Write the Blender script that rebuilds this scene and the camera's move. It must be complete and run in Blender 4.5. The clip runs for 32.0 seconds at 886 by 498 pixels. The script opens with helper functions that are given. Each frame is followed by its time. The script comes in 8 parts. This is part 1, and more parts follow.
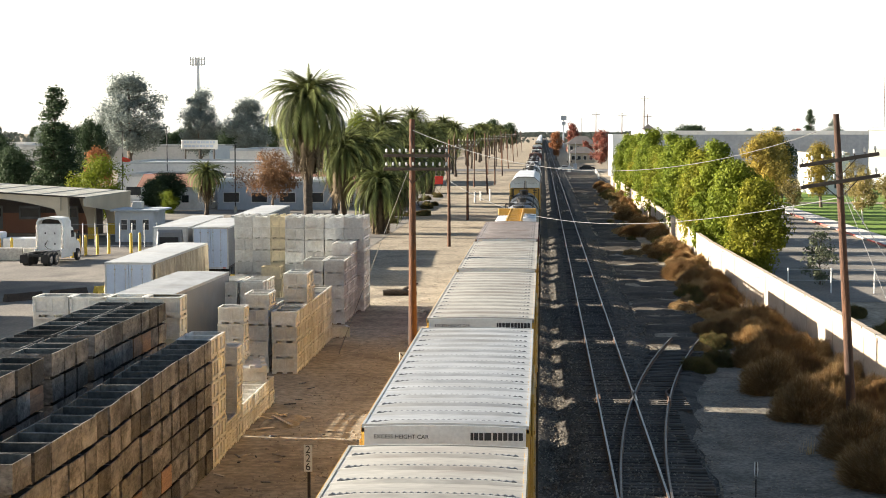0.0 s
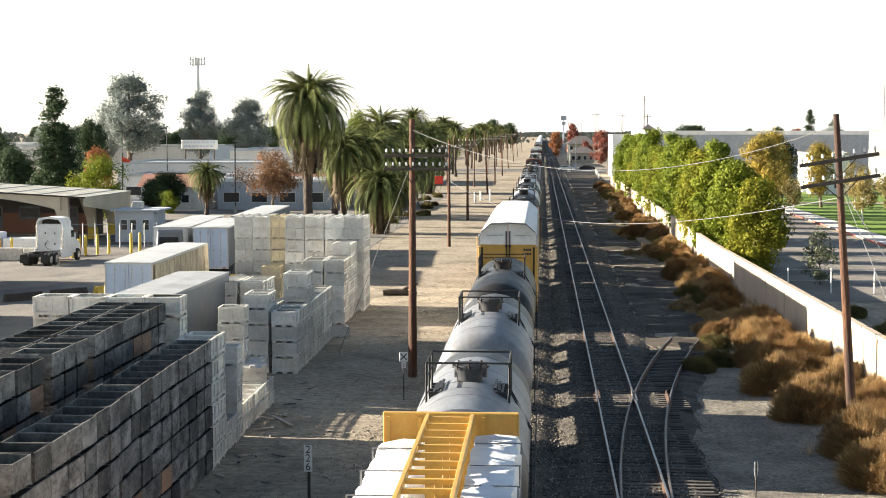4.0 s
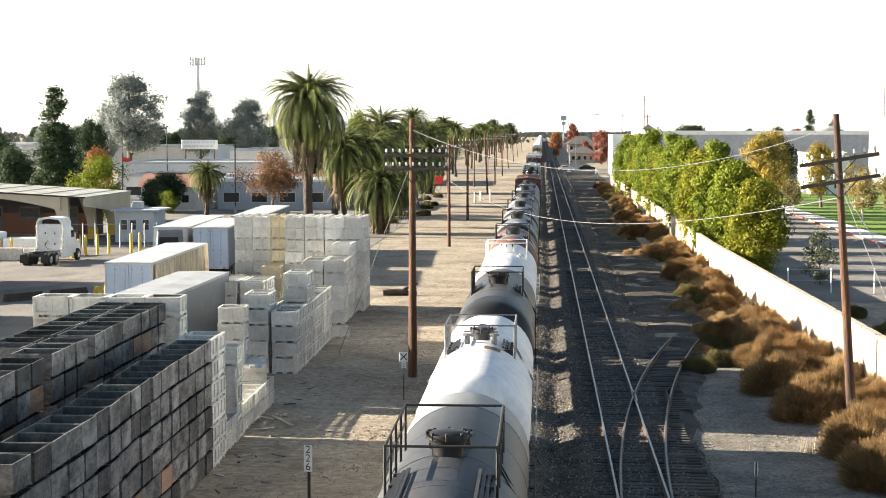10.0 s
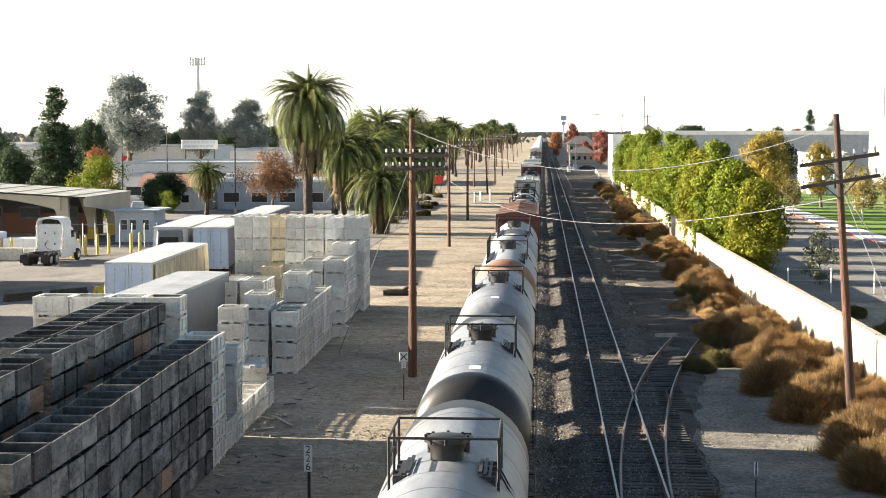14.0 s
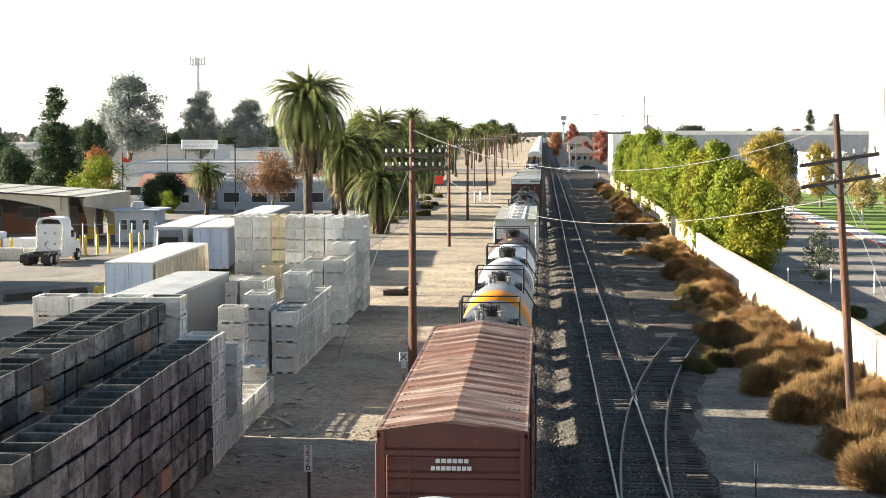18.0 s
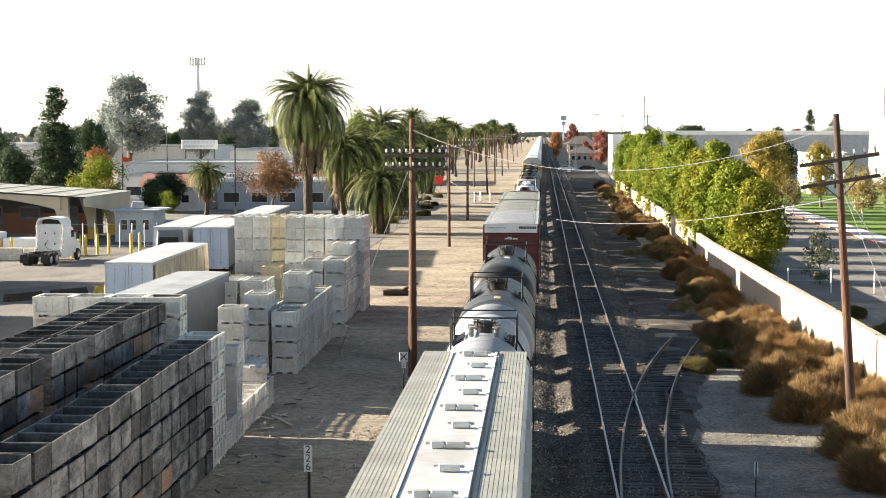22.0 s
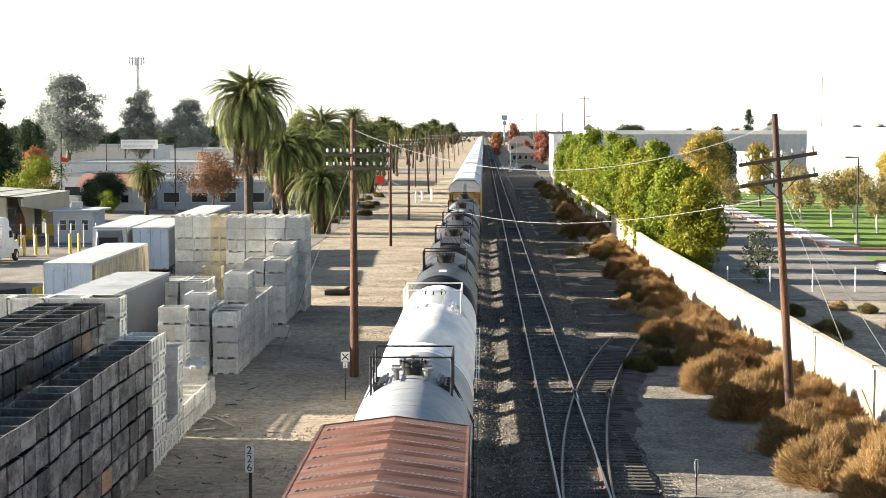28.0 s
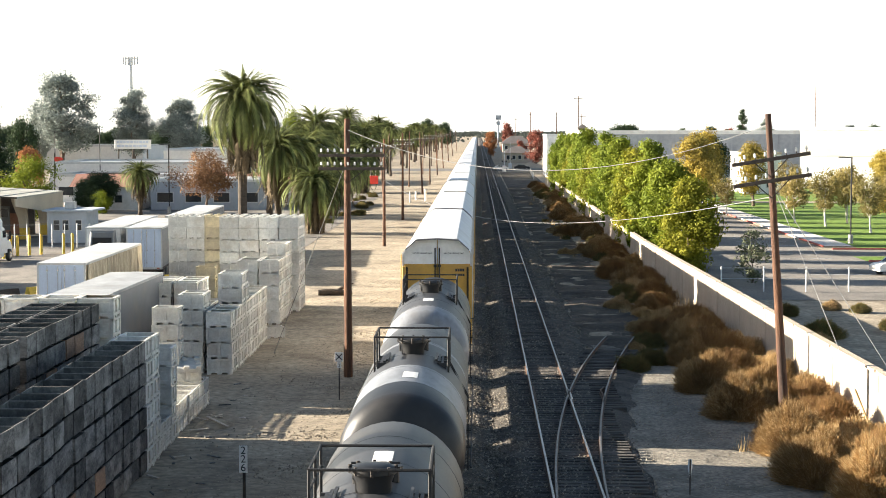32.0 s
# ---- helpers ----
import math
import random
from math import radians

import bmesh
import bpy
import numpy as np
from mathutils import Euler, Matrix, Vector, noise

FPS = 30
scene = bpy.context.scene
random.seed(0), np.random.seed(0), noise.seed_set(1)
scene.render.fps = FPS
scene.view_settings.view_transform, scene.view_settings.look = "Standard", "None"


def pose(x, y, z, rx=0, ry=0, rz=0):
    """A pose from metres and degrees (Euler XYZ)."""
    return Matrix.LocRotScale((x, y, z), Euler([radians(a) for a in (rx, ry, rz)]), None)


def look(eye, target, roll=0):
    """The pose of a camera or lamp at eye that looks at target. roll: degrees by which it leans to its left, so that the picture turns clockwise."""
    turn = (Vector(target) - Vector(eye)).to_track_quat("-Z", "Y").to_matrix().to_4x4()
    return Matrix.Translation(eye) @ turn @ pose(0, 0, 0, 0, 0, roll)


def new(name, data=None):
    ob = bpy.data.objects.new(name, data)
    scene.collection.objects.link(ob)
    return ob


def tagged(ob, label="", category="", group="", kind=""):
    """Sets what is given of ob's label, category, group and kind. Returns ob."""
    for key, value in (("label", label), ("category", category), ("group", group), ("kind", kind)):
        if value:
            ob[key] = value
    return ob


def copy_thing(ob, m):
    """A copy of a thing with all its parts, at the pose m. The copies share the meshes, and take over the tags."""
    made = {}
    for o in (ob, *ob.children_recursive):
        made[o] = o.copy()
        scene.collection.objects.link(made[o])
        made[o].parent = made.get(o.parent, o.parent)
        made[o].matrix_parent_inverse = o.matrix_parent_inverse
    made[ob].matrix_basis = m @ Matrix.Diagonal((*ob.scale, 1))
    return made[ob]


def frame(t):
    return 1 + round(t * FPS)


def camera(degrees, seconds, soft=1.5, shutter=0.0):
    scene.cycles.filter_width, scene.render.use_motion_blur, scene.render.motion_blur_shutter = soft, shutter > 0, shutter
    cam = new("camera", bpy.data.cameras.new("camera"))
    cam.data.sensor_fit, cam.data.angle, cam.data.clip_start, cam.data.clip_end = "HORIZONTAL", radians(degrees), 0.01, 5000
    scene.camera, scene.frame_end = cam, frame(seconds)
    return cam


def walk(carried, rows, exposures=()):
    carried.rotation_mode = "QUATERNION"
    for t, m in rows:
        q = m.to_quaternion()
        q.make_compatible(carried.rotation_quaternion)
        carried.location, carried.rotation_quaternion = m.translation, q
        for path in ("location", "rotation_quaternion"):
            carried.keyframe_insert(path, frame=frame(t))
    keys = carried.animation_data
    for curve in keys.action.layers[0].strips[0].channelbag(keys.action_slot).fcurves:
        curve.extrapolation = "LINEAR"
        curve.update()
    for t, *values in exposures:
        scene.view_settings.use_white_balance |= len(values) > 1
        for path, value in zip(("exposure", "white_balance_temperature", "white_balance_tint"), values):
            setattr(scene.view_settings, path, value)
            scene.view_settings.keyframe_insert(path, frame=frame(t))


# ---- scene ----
# camera: on a bridge over the railway, zoomed in, still, then a slow pan to the east
EYE = (0.0, 0.0, 11.25)
cam = camera(29.3, 32.0, soft=0.9)


def aim(turn, tip=0.0):
    """Turn to the right and tip upwards, in degrees, from the first view."""
    return pose(*EYE, 90 - 4.014 + tip, 0, 3.355 - turn)


walk(cam, [(0, aim(0)), (12, aim(0)), (24.7, aim(0)), (25.0, aim(0.057)), (25.5, aim(0.40, 0.004)),
           (26.5, aim(1.32, 0.012)), (27.5, aim(1.92, -0.012)), (28.0, aim(1.985, -0.012)), (28.5, aim(2.045, -0.012)), (29.0, aim(2.11, -0.012)),
           (29.5, aim(2.18, -0.01)), (30.0, aim(2.185, -0.01)), (32.0, aim(2.195, -0.012))],
     exposures=[(0, 1.95), (1, 1.97), (3, 2.06), (6, 2.14), (7, 2.08), (8, 1.98), (9, 2.12), (10, 2.25), (12, 2.26), (14, 2.22), (17, 2.26), (18, 2.28), (20, 2.14), (22, 2.2), (24, 2.18), (25, 2.16), (29, 2.24), (32, 2.28)])

# daylight: a low sun from the west, a clear pale sky
SUN_TILT = 16.0
world = bpy.data.worlds.new("sky")
scene.world = world
world.use_nodes = True
wn = world.node_tree
sky = wn.nodes.new("ShaderNodeTexSky")
sky.sky_type = "NISHITA"
sky.sun_disc = False
sky.sun_elevation = radians(SUN_TILT)
sky.sun_rotation = radians(278)
sky.dust_density = 1.0
sky.air_density = 1.0
sky.ozone_density = 1.0
wn.nodes["Background"].inputs[1].default_value = 0.041
wn.links.new(sky.outputs[0], wn.nodes["Background"].inputs[0])
# valley haze: pale air that is brightest at the horizon and thins out upwards
where = wn.nodes.new("ShaderNodeTexCoord")
split = wn.nodes.new("ShaderNodeSeparateXYZ")
thin = wn.nodes.new("ShaderNodeMapRange")
thin.interpolation_type = "SMOOTHSTEP"
thin.inputs["From Min"].default_value, thin.inputs["From Max"].default_value = 0.26, 0.0
haze = wn.nodes.new("ShaderNodeBackground")
haze.inputs[0].default_value = (0.97, 0.985, 1.0, 1)
power = wn.nodes.new("ShaderNodeMath")
power.operation = "MULTIPLY"
power.inputs[1].default_value = 0.262
both = wn.nodes.new("ShaderNodeAddShader")
wn.links.new(where.outputs["Generated"], split.inputs[0])
wn.links.new(split.outputs["Z"], thin.inputs["Value"])
wn.links.new(thin.outputs[0], power.inputs[0])
wn.links.new(power.outputs[0], haze.inputs[1])
wn.links.new(wn.nodes["Background"].outputs[0], both.inputs[0])
wn.links.new(haze.outputs[0], both.inputs[1])
wn.links.new(both.outputs[0], wn.nodes["World Output"].inputs["Surface"])

sun = new("sun", bpy.data.lights.new("sun", "SUN"))
sun.data.energy = 5.0
sun.data.angle = radians(0.55)
sun.data.color = (1.0, 0.895, 0.745)
sun.matrix_world = look((-100, 14, 100 * math.tan(radians(SUN_TILT))), (0, 0, 0))

# ---- materials ----
def mat(name, a, b=None, rough=0.8, metal=0.0, scale=1.0, fine=14.0, bump=0.25, bscale=20.0, each=0.0, island=0.0, dirt=None, dscale=0.3, damount=0.5,
        stretch=(1, 1, 1), spec=0.5, amp=0.27):
    """A surface of two colours mixed by coarse and fine noise, with optional patches of dirt, fine relief, and a change of tone from object to object."""
    m = bpy.data.materials.new(name)
    m.use_nodes = True
    t = m.node_tree
    N, L = t.nodes, t.links
    p = N["Principled BSDF"]
    p.inputs["Roughness"].default_value = rough
    p.inputs["Metallic"].default_value = metal
    p.inputs["Specular IOR Level"].default_value = spec
    b = b or tuple(c * 0.8 for c in a)
    co = N.new("ShaderNodeTexCoord")
    mp = N.new("ShaderNodeMapping")
    mp.inputs["Scale"].default_value = stretch
    L.new(co.outputs["Object"], mp.inputs["Vector"])
    info = N.new("ShaderNodeObjectInfo")
    off = N.new("ShaderNodeVectorMath")
    off.operation = "ADD"
    mul = N.new("ShaderNodeMath")
    mul.operation = "MULTIPLY"
    mul.inputs[1].default_value = 37.0
    L.new(info.outputs["Random"], mul.inputs[0])
    L.new(mp.outputs[0], off.inputs[0])
    L.new(mul.outputs[0], off.inputs[1])

    def tex(sc, detail):
        n = N.new("ShaderNodeTexNoise")
        n.inputs["Scale"].default_value = sc
        n.inputs["Detail"].default_value = detail
        n.inputs["Roughness"].default_value = 0.6
        L.new(off.outputs[0], n.inputs["Vector"])
        return n.outputs[0]

    def mix(f, c1, c2, blend="MIX"):
        x = N.new("ShaderNodeMix")
        x.data_type, x.blend_type = "RGBA", blend
        for s, v in ((x.inputs["Factor"], f), (x.inputs["A"], c1), (x.inputs["B"], c2)):
            if isinstance(v, tuple):
                s.default_value = (*v, 1)
            elif isinstance(v, float):
                s.default_value = v
            else:
                L.new(v, s)
        return x.outputs["Result"]

    def band(v, lo, hi, olo=0.0, ohi=1.0):
        r = N.new("ShaderNodeMapRange")
        r.inputs["From Min"].default_value, r.inputs["From Max"].default_value = lo, hi
        r.inputs["To Min"].default_value, r.inputs["To Max"].default_value = olo, ohi
        L.new(v, r.inputs["Value"])
        return r.outputs[0]

    c = mix(band(tex(scale, 4.0), 0.35, 0.65), a, b)
    c = mix(1.0, c, mix(band(tex(fine, 3.0), 0.3, 0.7), (1 - amp,) * 3, (1 + amp * 0.9,) * 3), "MULTIPLY")
    if dirt:
        c = mix(band(tex(dscale, 5.0), 0.5, 0.68, 0.0, damount), c, dirt)
    for amount, kind in ((each, "o"), (island, "i")):
        if amount:
            src = info.outputs["Random"] if kind == "o" else N.new("ShaderNodeNewGeometry").outputs["Random Per Island"]
            r = band(src, 0, 1, 1 - amount, 1 + amount)
            k = N.new("ShaderNodeCombineColor")
            for s in k.inputs[:3]:
                L.new(r, s)
            c = mix(1.0, c, k.outputs[0], "MULTIPLY")
    L.new(c, p.inputs["Base Color"])
    if bump:
        bp = N.new("ShaderNodeBump")
        bp.inputs["Strength"].default_value = bump
        bp.inputs["Distance"].default_value = 0.05
        L.new(tex(bscale, 4.0), bp.inputs["Height"])
        L.new(bp.outputs[0], p.inputs["Normal"])
    return m


M = {}
M["dirt"] = mat("dry_dirt", (0.365, 0.312, 0.235), (0.27, 0.228, 0.17), 0.95, scale=0.22, fine=3.2, bump=0.55, bscale=6, dirt=(0.15, 0.123, 0.095), dscale=0.42, damount=0.75, spec=0.2, amp=0.38)
M["lot"] = mat("worn_paving", (0.25, 0.228, 0.198), (0.18, 0.165, 0.147), 0.92, scale=0.2, fine=6, bump=0.25, bscale=25, dirt=(0.10, 0.094, 0.088), dscale=0.18, damount=0.85, spec=0.25, amp=0.25, stretch=(1, 0.6, 1))
M["verge"] = mat("verge_earth", (0.275, 0.25, 0.205), (0.17, 0.155, 0.13), 0.95, scale=0.55, fine=7.0, bump=1.0, bscale=7, dirt=(0.105, 0.098, 0.078), dscale=0.8, damount=0.75, spec=0.2, amp=0.45)
M["cinder"] = mat("cinder_verge", (0.105, 0.089, 0.071), (0.055, 0.047, 0.039), 0.95, scale=0.35, fine=5, bump=1.0, bscale=6, dirt=(0.20, 0.165, 0.125), dscale=0.5, spec=0.2)
M["asphalt"] = mat("asphalt", (0.15, 0.147, 0.143), (0.11, 0.108, 0.106), 0.9, scale=0.2, fine=8, bump=0.2, bscale=30, dirt=(0.12, 0.11, 0.10), dscale=0.1, spec=0.3)
M["ballast"] = mat("ballast", (0.125, 0.112, 0.096), (0.062, 0.056, 0.049), 0.9, scale=0.9, fine=12, bump=1.0, bscale=14, spec=0.2, amp=0.45)
M["stone"] = mat("ballast_stone", (0.26, 0.23, 0.19), (0.12, 0.107, 0.09), 0.9, scale=2, island=0.45, spec=0.2)
M["gravel"] = mat("tan_gravel", (0.38, 0.325, 0.25), (0.24, 0.205, 0.16), 0.9, scale=2, island=0.35, spec=0.2)
M["rail"] = mat("rail_steel", (0.36, 0.36, 0.37), (0.24, 0.23, 0.22), 0.4, 0.9, scale=2, bump=0.05)
M["rail_dull"] = mat("dull_rail", (0.20, 0.18, 0.165), (0.13, 0.11, 0.10), 0.5, 0.6, scale=2, bump=0.05)
M["rail_rust"] = mat("rusty_rail", (0.13, 0.075, 0.05), (0.08, 0.05, 0.035), 0.8, 0.2, scale=3)
M["tie"] = mat("tie_wood", (0.10, 0.09, 0.08), (0.05, 0.045, 0.041), 0.95, scale=3, fine=12, bump=0.7, bscale=14, each=0.4, stretch=(0.3, 2, 2))
M["pole"] = mat("creosoted_pole", (0.15, 0.068, 0.034), (0.06, 0.032, 0.022), 0.9, scale=1.0, fine=9, bump=0.8, bscale=12, stretch=(3, 3, 0.22), dirt=(0.035, 0.022, 0.017), dscale=0.5, damount=0.85, amp=0.4)
M["arm"] = mat("weathered_arm", (0.11, 0.085, 0.065), (0.07, 0.055, 0.045), 0.9, scale=2, bump=0.4)
M["wire"] = mat("wire", (0.30, 0.30, 0.29), (0.22, 0.22, 0.215), 0.5, 0.3, bump=0)
M["dark_wire"] = mat("dark_wire", (0.06, 0.06, 0.06), None, 0.6, bump=0)
M["insul"] = mat("insulator", (0.72, 0.72, 0.70), (0.6, 0.62, 0.6), 0.25, bump=0)
M["wood"] = mat("bin_wood", (0.155, 0.148, 0.14), (0.053, 0.051, 0.049), 0.92, scale=1.6, fine=9, bump=0.6, bscale=16, each=0.65, stretch=(1.0, 1.0, 1.6), dirt=(0.27, 0.26, 0.245), dscale=1.1, damount=0.6, amp=0.45)
# inner faces are coloured darker to carry the shade inside the bins
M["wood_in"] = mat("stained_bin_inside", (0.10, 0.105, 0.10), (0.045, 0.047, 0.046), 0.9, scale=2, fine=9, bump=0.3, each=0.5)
M["wood_red"] = mat("bin_wood_red", (0.33, 0.20, 0.125), (0.20, 0.125, 0.085), 0.9, scale=1.4, fine=9, bump=0.5, bscale=16, each=0.35, stretch=(0.6, 0.6, 2.5))
M["wood_pale"] = mat("bin_wood_pale", (0.52, 0.46, 0.39), (0.40, 0.345, 0.285), 0.88, scale=1.4, fine=9, bump=0.4, bscale=16, each=0.25, stretch=(0.6, 0.6, 2.5))
M["plastic"] = mat("bin_plastic", (0.84, 0.83, 0.79), (0.71, 0.70, 0.66), 0.55, scale=0.9, fine=7, bump=0.1, each=0.16, dirt=(0.55, 0.49, 0.41), dscale=1.3, damount=0.5, amp=0.12)
M["plastic_y"] = mat("bin_plastic_yellow", (0.76, 0.68, 0.48), (0.64, 0.57, 0.40), 0.55, scale=0.9, fine=7, bump=0.1, each=0.15, dirt=(0.42, 0.35, 0.26), dscale=1.3, amp=0.1)
M["dark"] = mat("dark_steel", (0.028, 0.027, 0.027), (0.018, 0.018, 0.018), 0.7, 0.2, scale=2)
M["grime"] = mat("grimy_steel", (0.06, 0.05, 0.042), (0.035, 0.03, 0.027), 0.85, 0.2, scale=2)
M["white"] = mat("white_paint", (0.78, 0.78, 0.76), (0.70, 0.70, 0.68), 0.5, scale=0.6, fine=4, bump=0.06, dirt=(0.5, 0.46, 0.40), dscale=0.7, damount=0.35, amp=0.08)
M["rack_roof"] = mat("white_roof_paint", (0.60, 0.62, 0.645), (0.54, 0.56, 0.585), 0.5, scale=0.5, fine=3, bump=0.05, dirt=(0.46, 0.46, 0.45), dscale=0.5, damount=0.4, amp=0.08)
M["gal"] = mat("galvanised_roof", (0.53, 0.535, 0.53), (0.42, 0.425, 0.425), 0.45, 0.35, scale=0.7, fine=5, bump=0.1, dirt=(0.36, 0.34, 0.30), dscale=0.5, damount=0.55, amp=0.14, stretch=(0.5, 1.6, 1))
M["seam"] = mat("stitched_roof_seam", (0.24, 0.24, 0.245), (0.15, 0.15, 0.155), 0.5, 0.4, scale=3, bump=0.1)
M["gal_tan"] = mat("dusty_roof", (0.47, 0.45, 0.40), (0.37, 0.355, 0.32), 0.6, 0.2, scale=0.7, fine=5, bump=0.1, dirt=(0.29, 0.25, 0.215), dscale=0.5, damount=0.6, amp=0.16, stretch=(0.5, 1.6, 1))
M["gal_mauve"] = mat("dull_mauve_roof", (0.31, 0.275, 0.255), (0.23, 0.20, 0.185), 0.65, 0.1, scale=0.7, fine=5, bump=0.1, dirt=(0.20, 0.13, 0.105), dscale=0.5, damount=0.6, amp=0.16, stretch=(0.5, 1.6, 1))
M["rust_dark"] = mat("deep_rust_roof", (0.15, 0.05, 0.028), (0.07, 0.03, 0.021), 0.75, scale=0.7, fine=5, bump=0.3, dirt=(0.26, 0.17, 0.125), dscale=0.8, damount=0.5, stretch=(0.25, 1.8, 1), amp=0.4)
M["gal_green"] = mat("grey_green_roof", (0.37, 0.37, 0.325), (0.29, 0.29, 0.255), 0.6, 0.2, scale=0.7, fine=5, bump=0.1, dirt=(0.21, 0.19, 0.16), dscale=0.5, amp=0.14)
M["yellow"] = mat("railcar_yellow", (0.56, 0.33, 0.055), (0.47, 0.27, 0.05), 0.5, scale=0.6, bump=0.06, dirt=(0.28, 0.16, 0.05), dscale=0.8, damount=0.4, amp=0.08)
M["red"] = mat("railcar_red", (0.13, 0.036, 0.027), (0.09, 0.028, 0.022), 0.6, scale=0.7, bump=0.1, dirt=(0.08, 0.035, 0.026), dscale=0.8, amp=0.12)
M["rust"] = mat("rusty_roof", (0.155, 0.06, 0.037), (0.09, 0.04, 0.028), 0.8, scale=0.8, fine=5, bump=0.3, dirt=(0.36, 0.27, 0.215), dscale=1.1, damount=0.5, stretch=(0.35, 1.6, 1))
M["rust_pale"] = mat("faded_rusty_roof", (0.15, 0.066, 0.04), (0.085, 0.042, 0.03), 0.75, scale=0.9, fine=6, bump=0.3, dirt=(0.44, 0.36, 0.30), dscale=1.4, damount=0.75, stretch=(0.22, 2.0, 1), amp=0.4)
M["dkred"] = mat("dark_red_car", (0.115, 0.02, 0.018), (0.085, 0.018, 0.016), 0.5, scale=0.7, bump=0.08, amp=0.08)
M["t_black"] = mat("tank_black", (0.02, 0.021, 0.023), (0.013, 0.014, 0.016), 0.45, scale=0.5, fine=3, bump=0.05, dirt=(0.045, 0.041, 0.037), dscale=0.35, damount=0.6, amp=0.2, spec=0.35)
M["t_dust"] = mat("tank_dusty_black", (0.054, 0.057, 0.063), (0.035, 0.037, 0.041), 0.5, scale=0.5, fine=3, bump=0.05, dirt=(0.065, 0.058, 0.051), dscale=0.35, damount=0.6, amp=0.2, spec=0.35, stretch=(1.6, 0.5, 1))
M["t_grey"] = mat("tank_grey", (0.205, 0.217, 0.238), (0.15, 0.16, 0.177), 0.48, scale=0.5, fine=3, bump=0.05, dirt=(0.15, 0.135, 0.12), dscale=0.4, damount=0.6, amp=0.18, spec=0.4, stretch=(1.6, 0.5, 1))
M["t_white"] = mat("tank_white", (0.78, 0.78, 0.78), (0.70, 0.70, 0.70), 0.55, scale=0.5, fine=3, bump=0.04, dirt=(0.55, 0.51, 0.46), dscale=0.4, damount=0.4, amp=0.12, spec=0.3)
M["t_brown"] = mat("tank_brown", (0.17, 0.07, 0.042), (0.12, 0.05, 0.034), 0.6, scale=0.5, fine=3, bump=0.08, dirt=(0.26, 0.16, 0.10), dscale=0.5, damount=0.6, amp=0.12, spec=0.3)
M["t_dkbrown"] = mat("tank_dark_brown", (0.07, 0.04, 0.03), (0.045, 0.028, 0.022), 0.6, scale=0.5, fine=3, bump=0.08, dirt=(0.14, 0.09, 0.06), dscale=0.5, amp=0.12, spec=0.3)
M["t_orange"] = mat("tank_orange", (0.62, 0.23, 0.012), (0.53, 0.19, 0.012), 0.5, scale=0.5, bump=0.05, dirt=(0.4, 0.2, 0.05), dscale=0.6, damount=0.4, amp=0.15, spec=0.3)
M["t_rust"] = mat("rust_streak", (0.25, 0.13, 0.075), (0.21, 0.125, 0.085), 0.75, scale=0.6, bump=0.1, dirt=(0.26, 0.22, 0.19), dscale=0.5, amp=0.12, spec=0.3)
M["tread"] = mat("ribbed_step_plate", (0.045, 0.046, 0.05), (0.028, 0.028, 0.03), 0.55, 0.3, scale=3, bump=0.1)
M["t_pale"] = mat("tank_pale_grey", (0.31, 0.33, 0.355), (0.245, 0.26, 0.285), 0.55, scale=0.5, fine=3, bump=0.06, dirt=(0.30, 0.28, 0.255), dscale=0.4, damount=0.55, amp=0.12, spec=0.3)
M["grate"] = mat("walkway_grating", (0.24, 0.24, 0.245), (0.16, 0.16, 0.165), 0.5, 0.5, scale=3, bump=0.1)
M["label"] = mat("white_sticker", (0.75, 0.75, 0.73), (0.65, 0.65, 0.63), 0.6, bump=0, amp=0.08)
M["ylabel"] = mat("yellow_sticker", (0.58, 0.50, 0.20), (0.5, 0.42, 0.17), 0.6, bump=0.05)
M["ink"] = mat("dark_ink", (0.03, 0.03, 0.035), None, 0.6, bump=0)
M["wrap"] = mat("lumber_wrap", (0.78, 0.79, 0.80), (0.68, 0.69, 0.71), 0.45, scale=1.2, fine=4, bump=0.7, bscale=2.5, amp=0.08)
M["trailer"] = mat("trailer_white", (0.54, 0.545, 0.535), (0.44, 0.445, 0.44), 0.5, scale=0.4, fine=3, bump=0.06, dirt=(0.38, 0.35, 0.30), dscale=0.5, damount=0.5, amp=0.12)
# blue tint of shade put into the rear doors' colour; also colours blue lettering
M["trailer_b"] = mat("trailer_door_blue", (0.50, 0.58, 0.70), (0.43, 0.50, 0.62), 0.5, scale=0.5, bump=0.06, amp=0.08)
M["dull_roof"] = mat("scuffed_trailer_roof", (0.40, 0.41, 0.41), (0.31, 0.32, 0.325), 0.6, scale=0.5, fine=4, bump=0.1, dirt=(0.24, 0.22, 0.20), dscale=0.7, damount=0.5, amp=0.15)
M["trailer_g"] = mat("trailer_side_grey", (0.175, 0.188, 0.205), (0.13, 0.14, 0.152), 0.55, scale=0.5, bump=0.1, dirt=(0.25, 0.235, 0.215), dscale=0.5, amp=0.1)
# upright dark streaks paint the shade of the folds into the canvas
M["canvas"] = mat("trailer_canvas", (0.52, 0.45, 0.32), (0.24, 0.20, 0.14), 0.75, scale=1.6, bump=0.5, stretch=(1, 1.6, 0.35))
M["tyre"] = mat("rubber", (0.022, 0.022, 0.022), None, 0.85)
M["chrome"] = mat("bare_metal", (0.62, 0.62, 0.62), None, 0.25, 0.9, bump=0)
M["glass"] = mat("dark_glass", (0.03, 0.035, 0.04), (0.02, 0.025, 0.03), 0.08, bump=0)
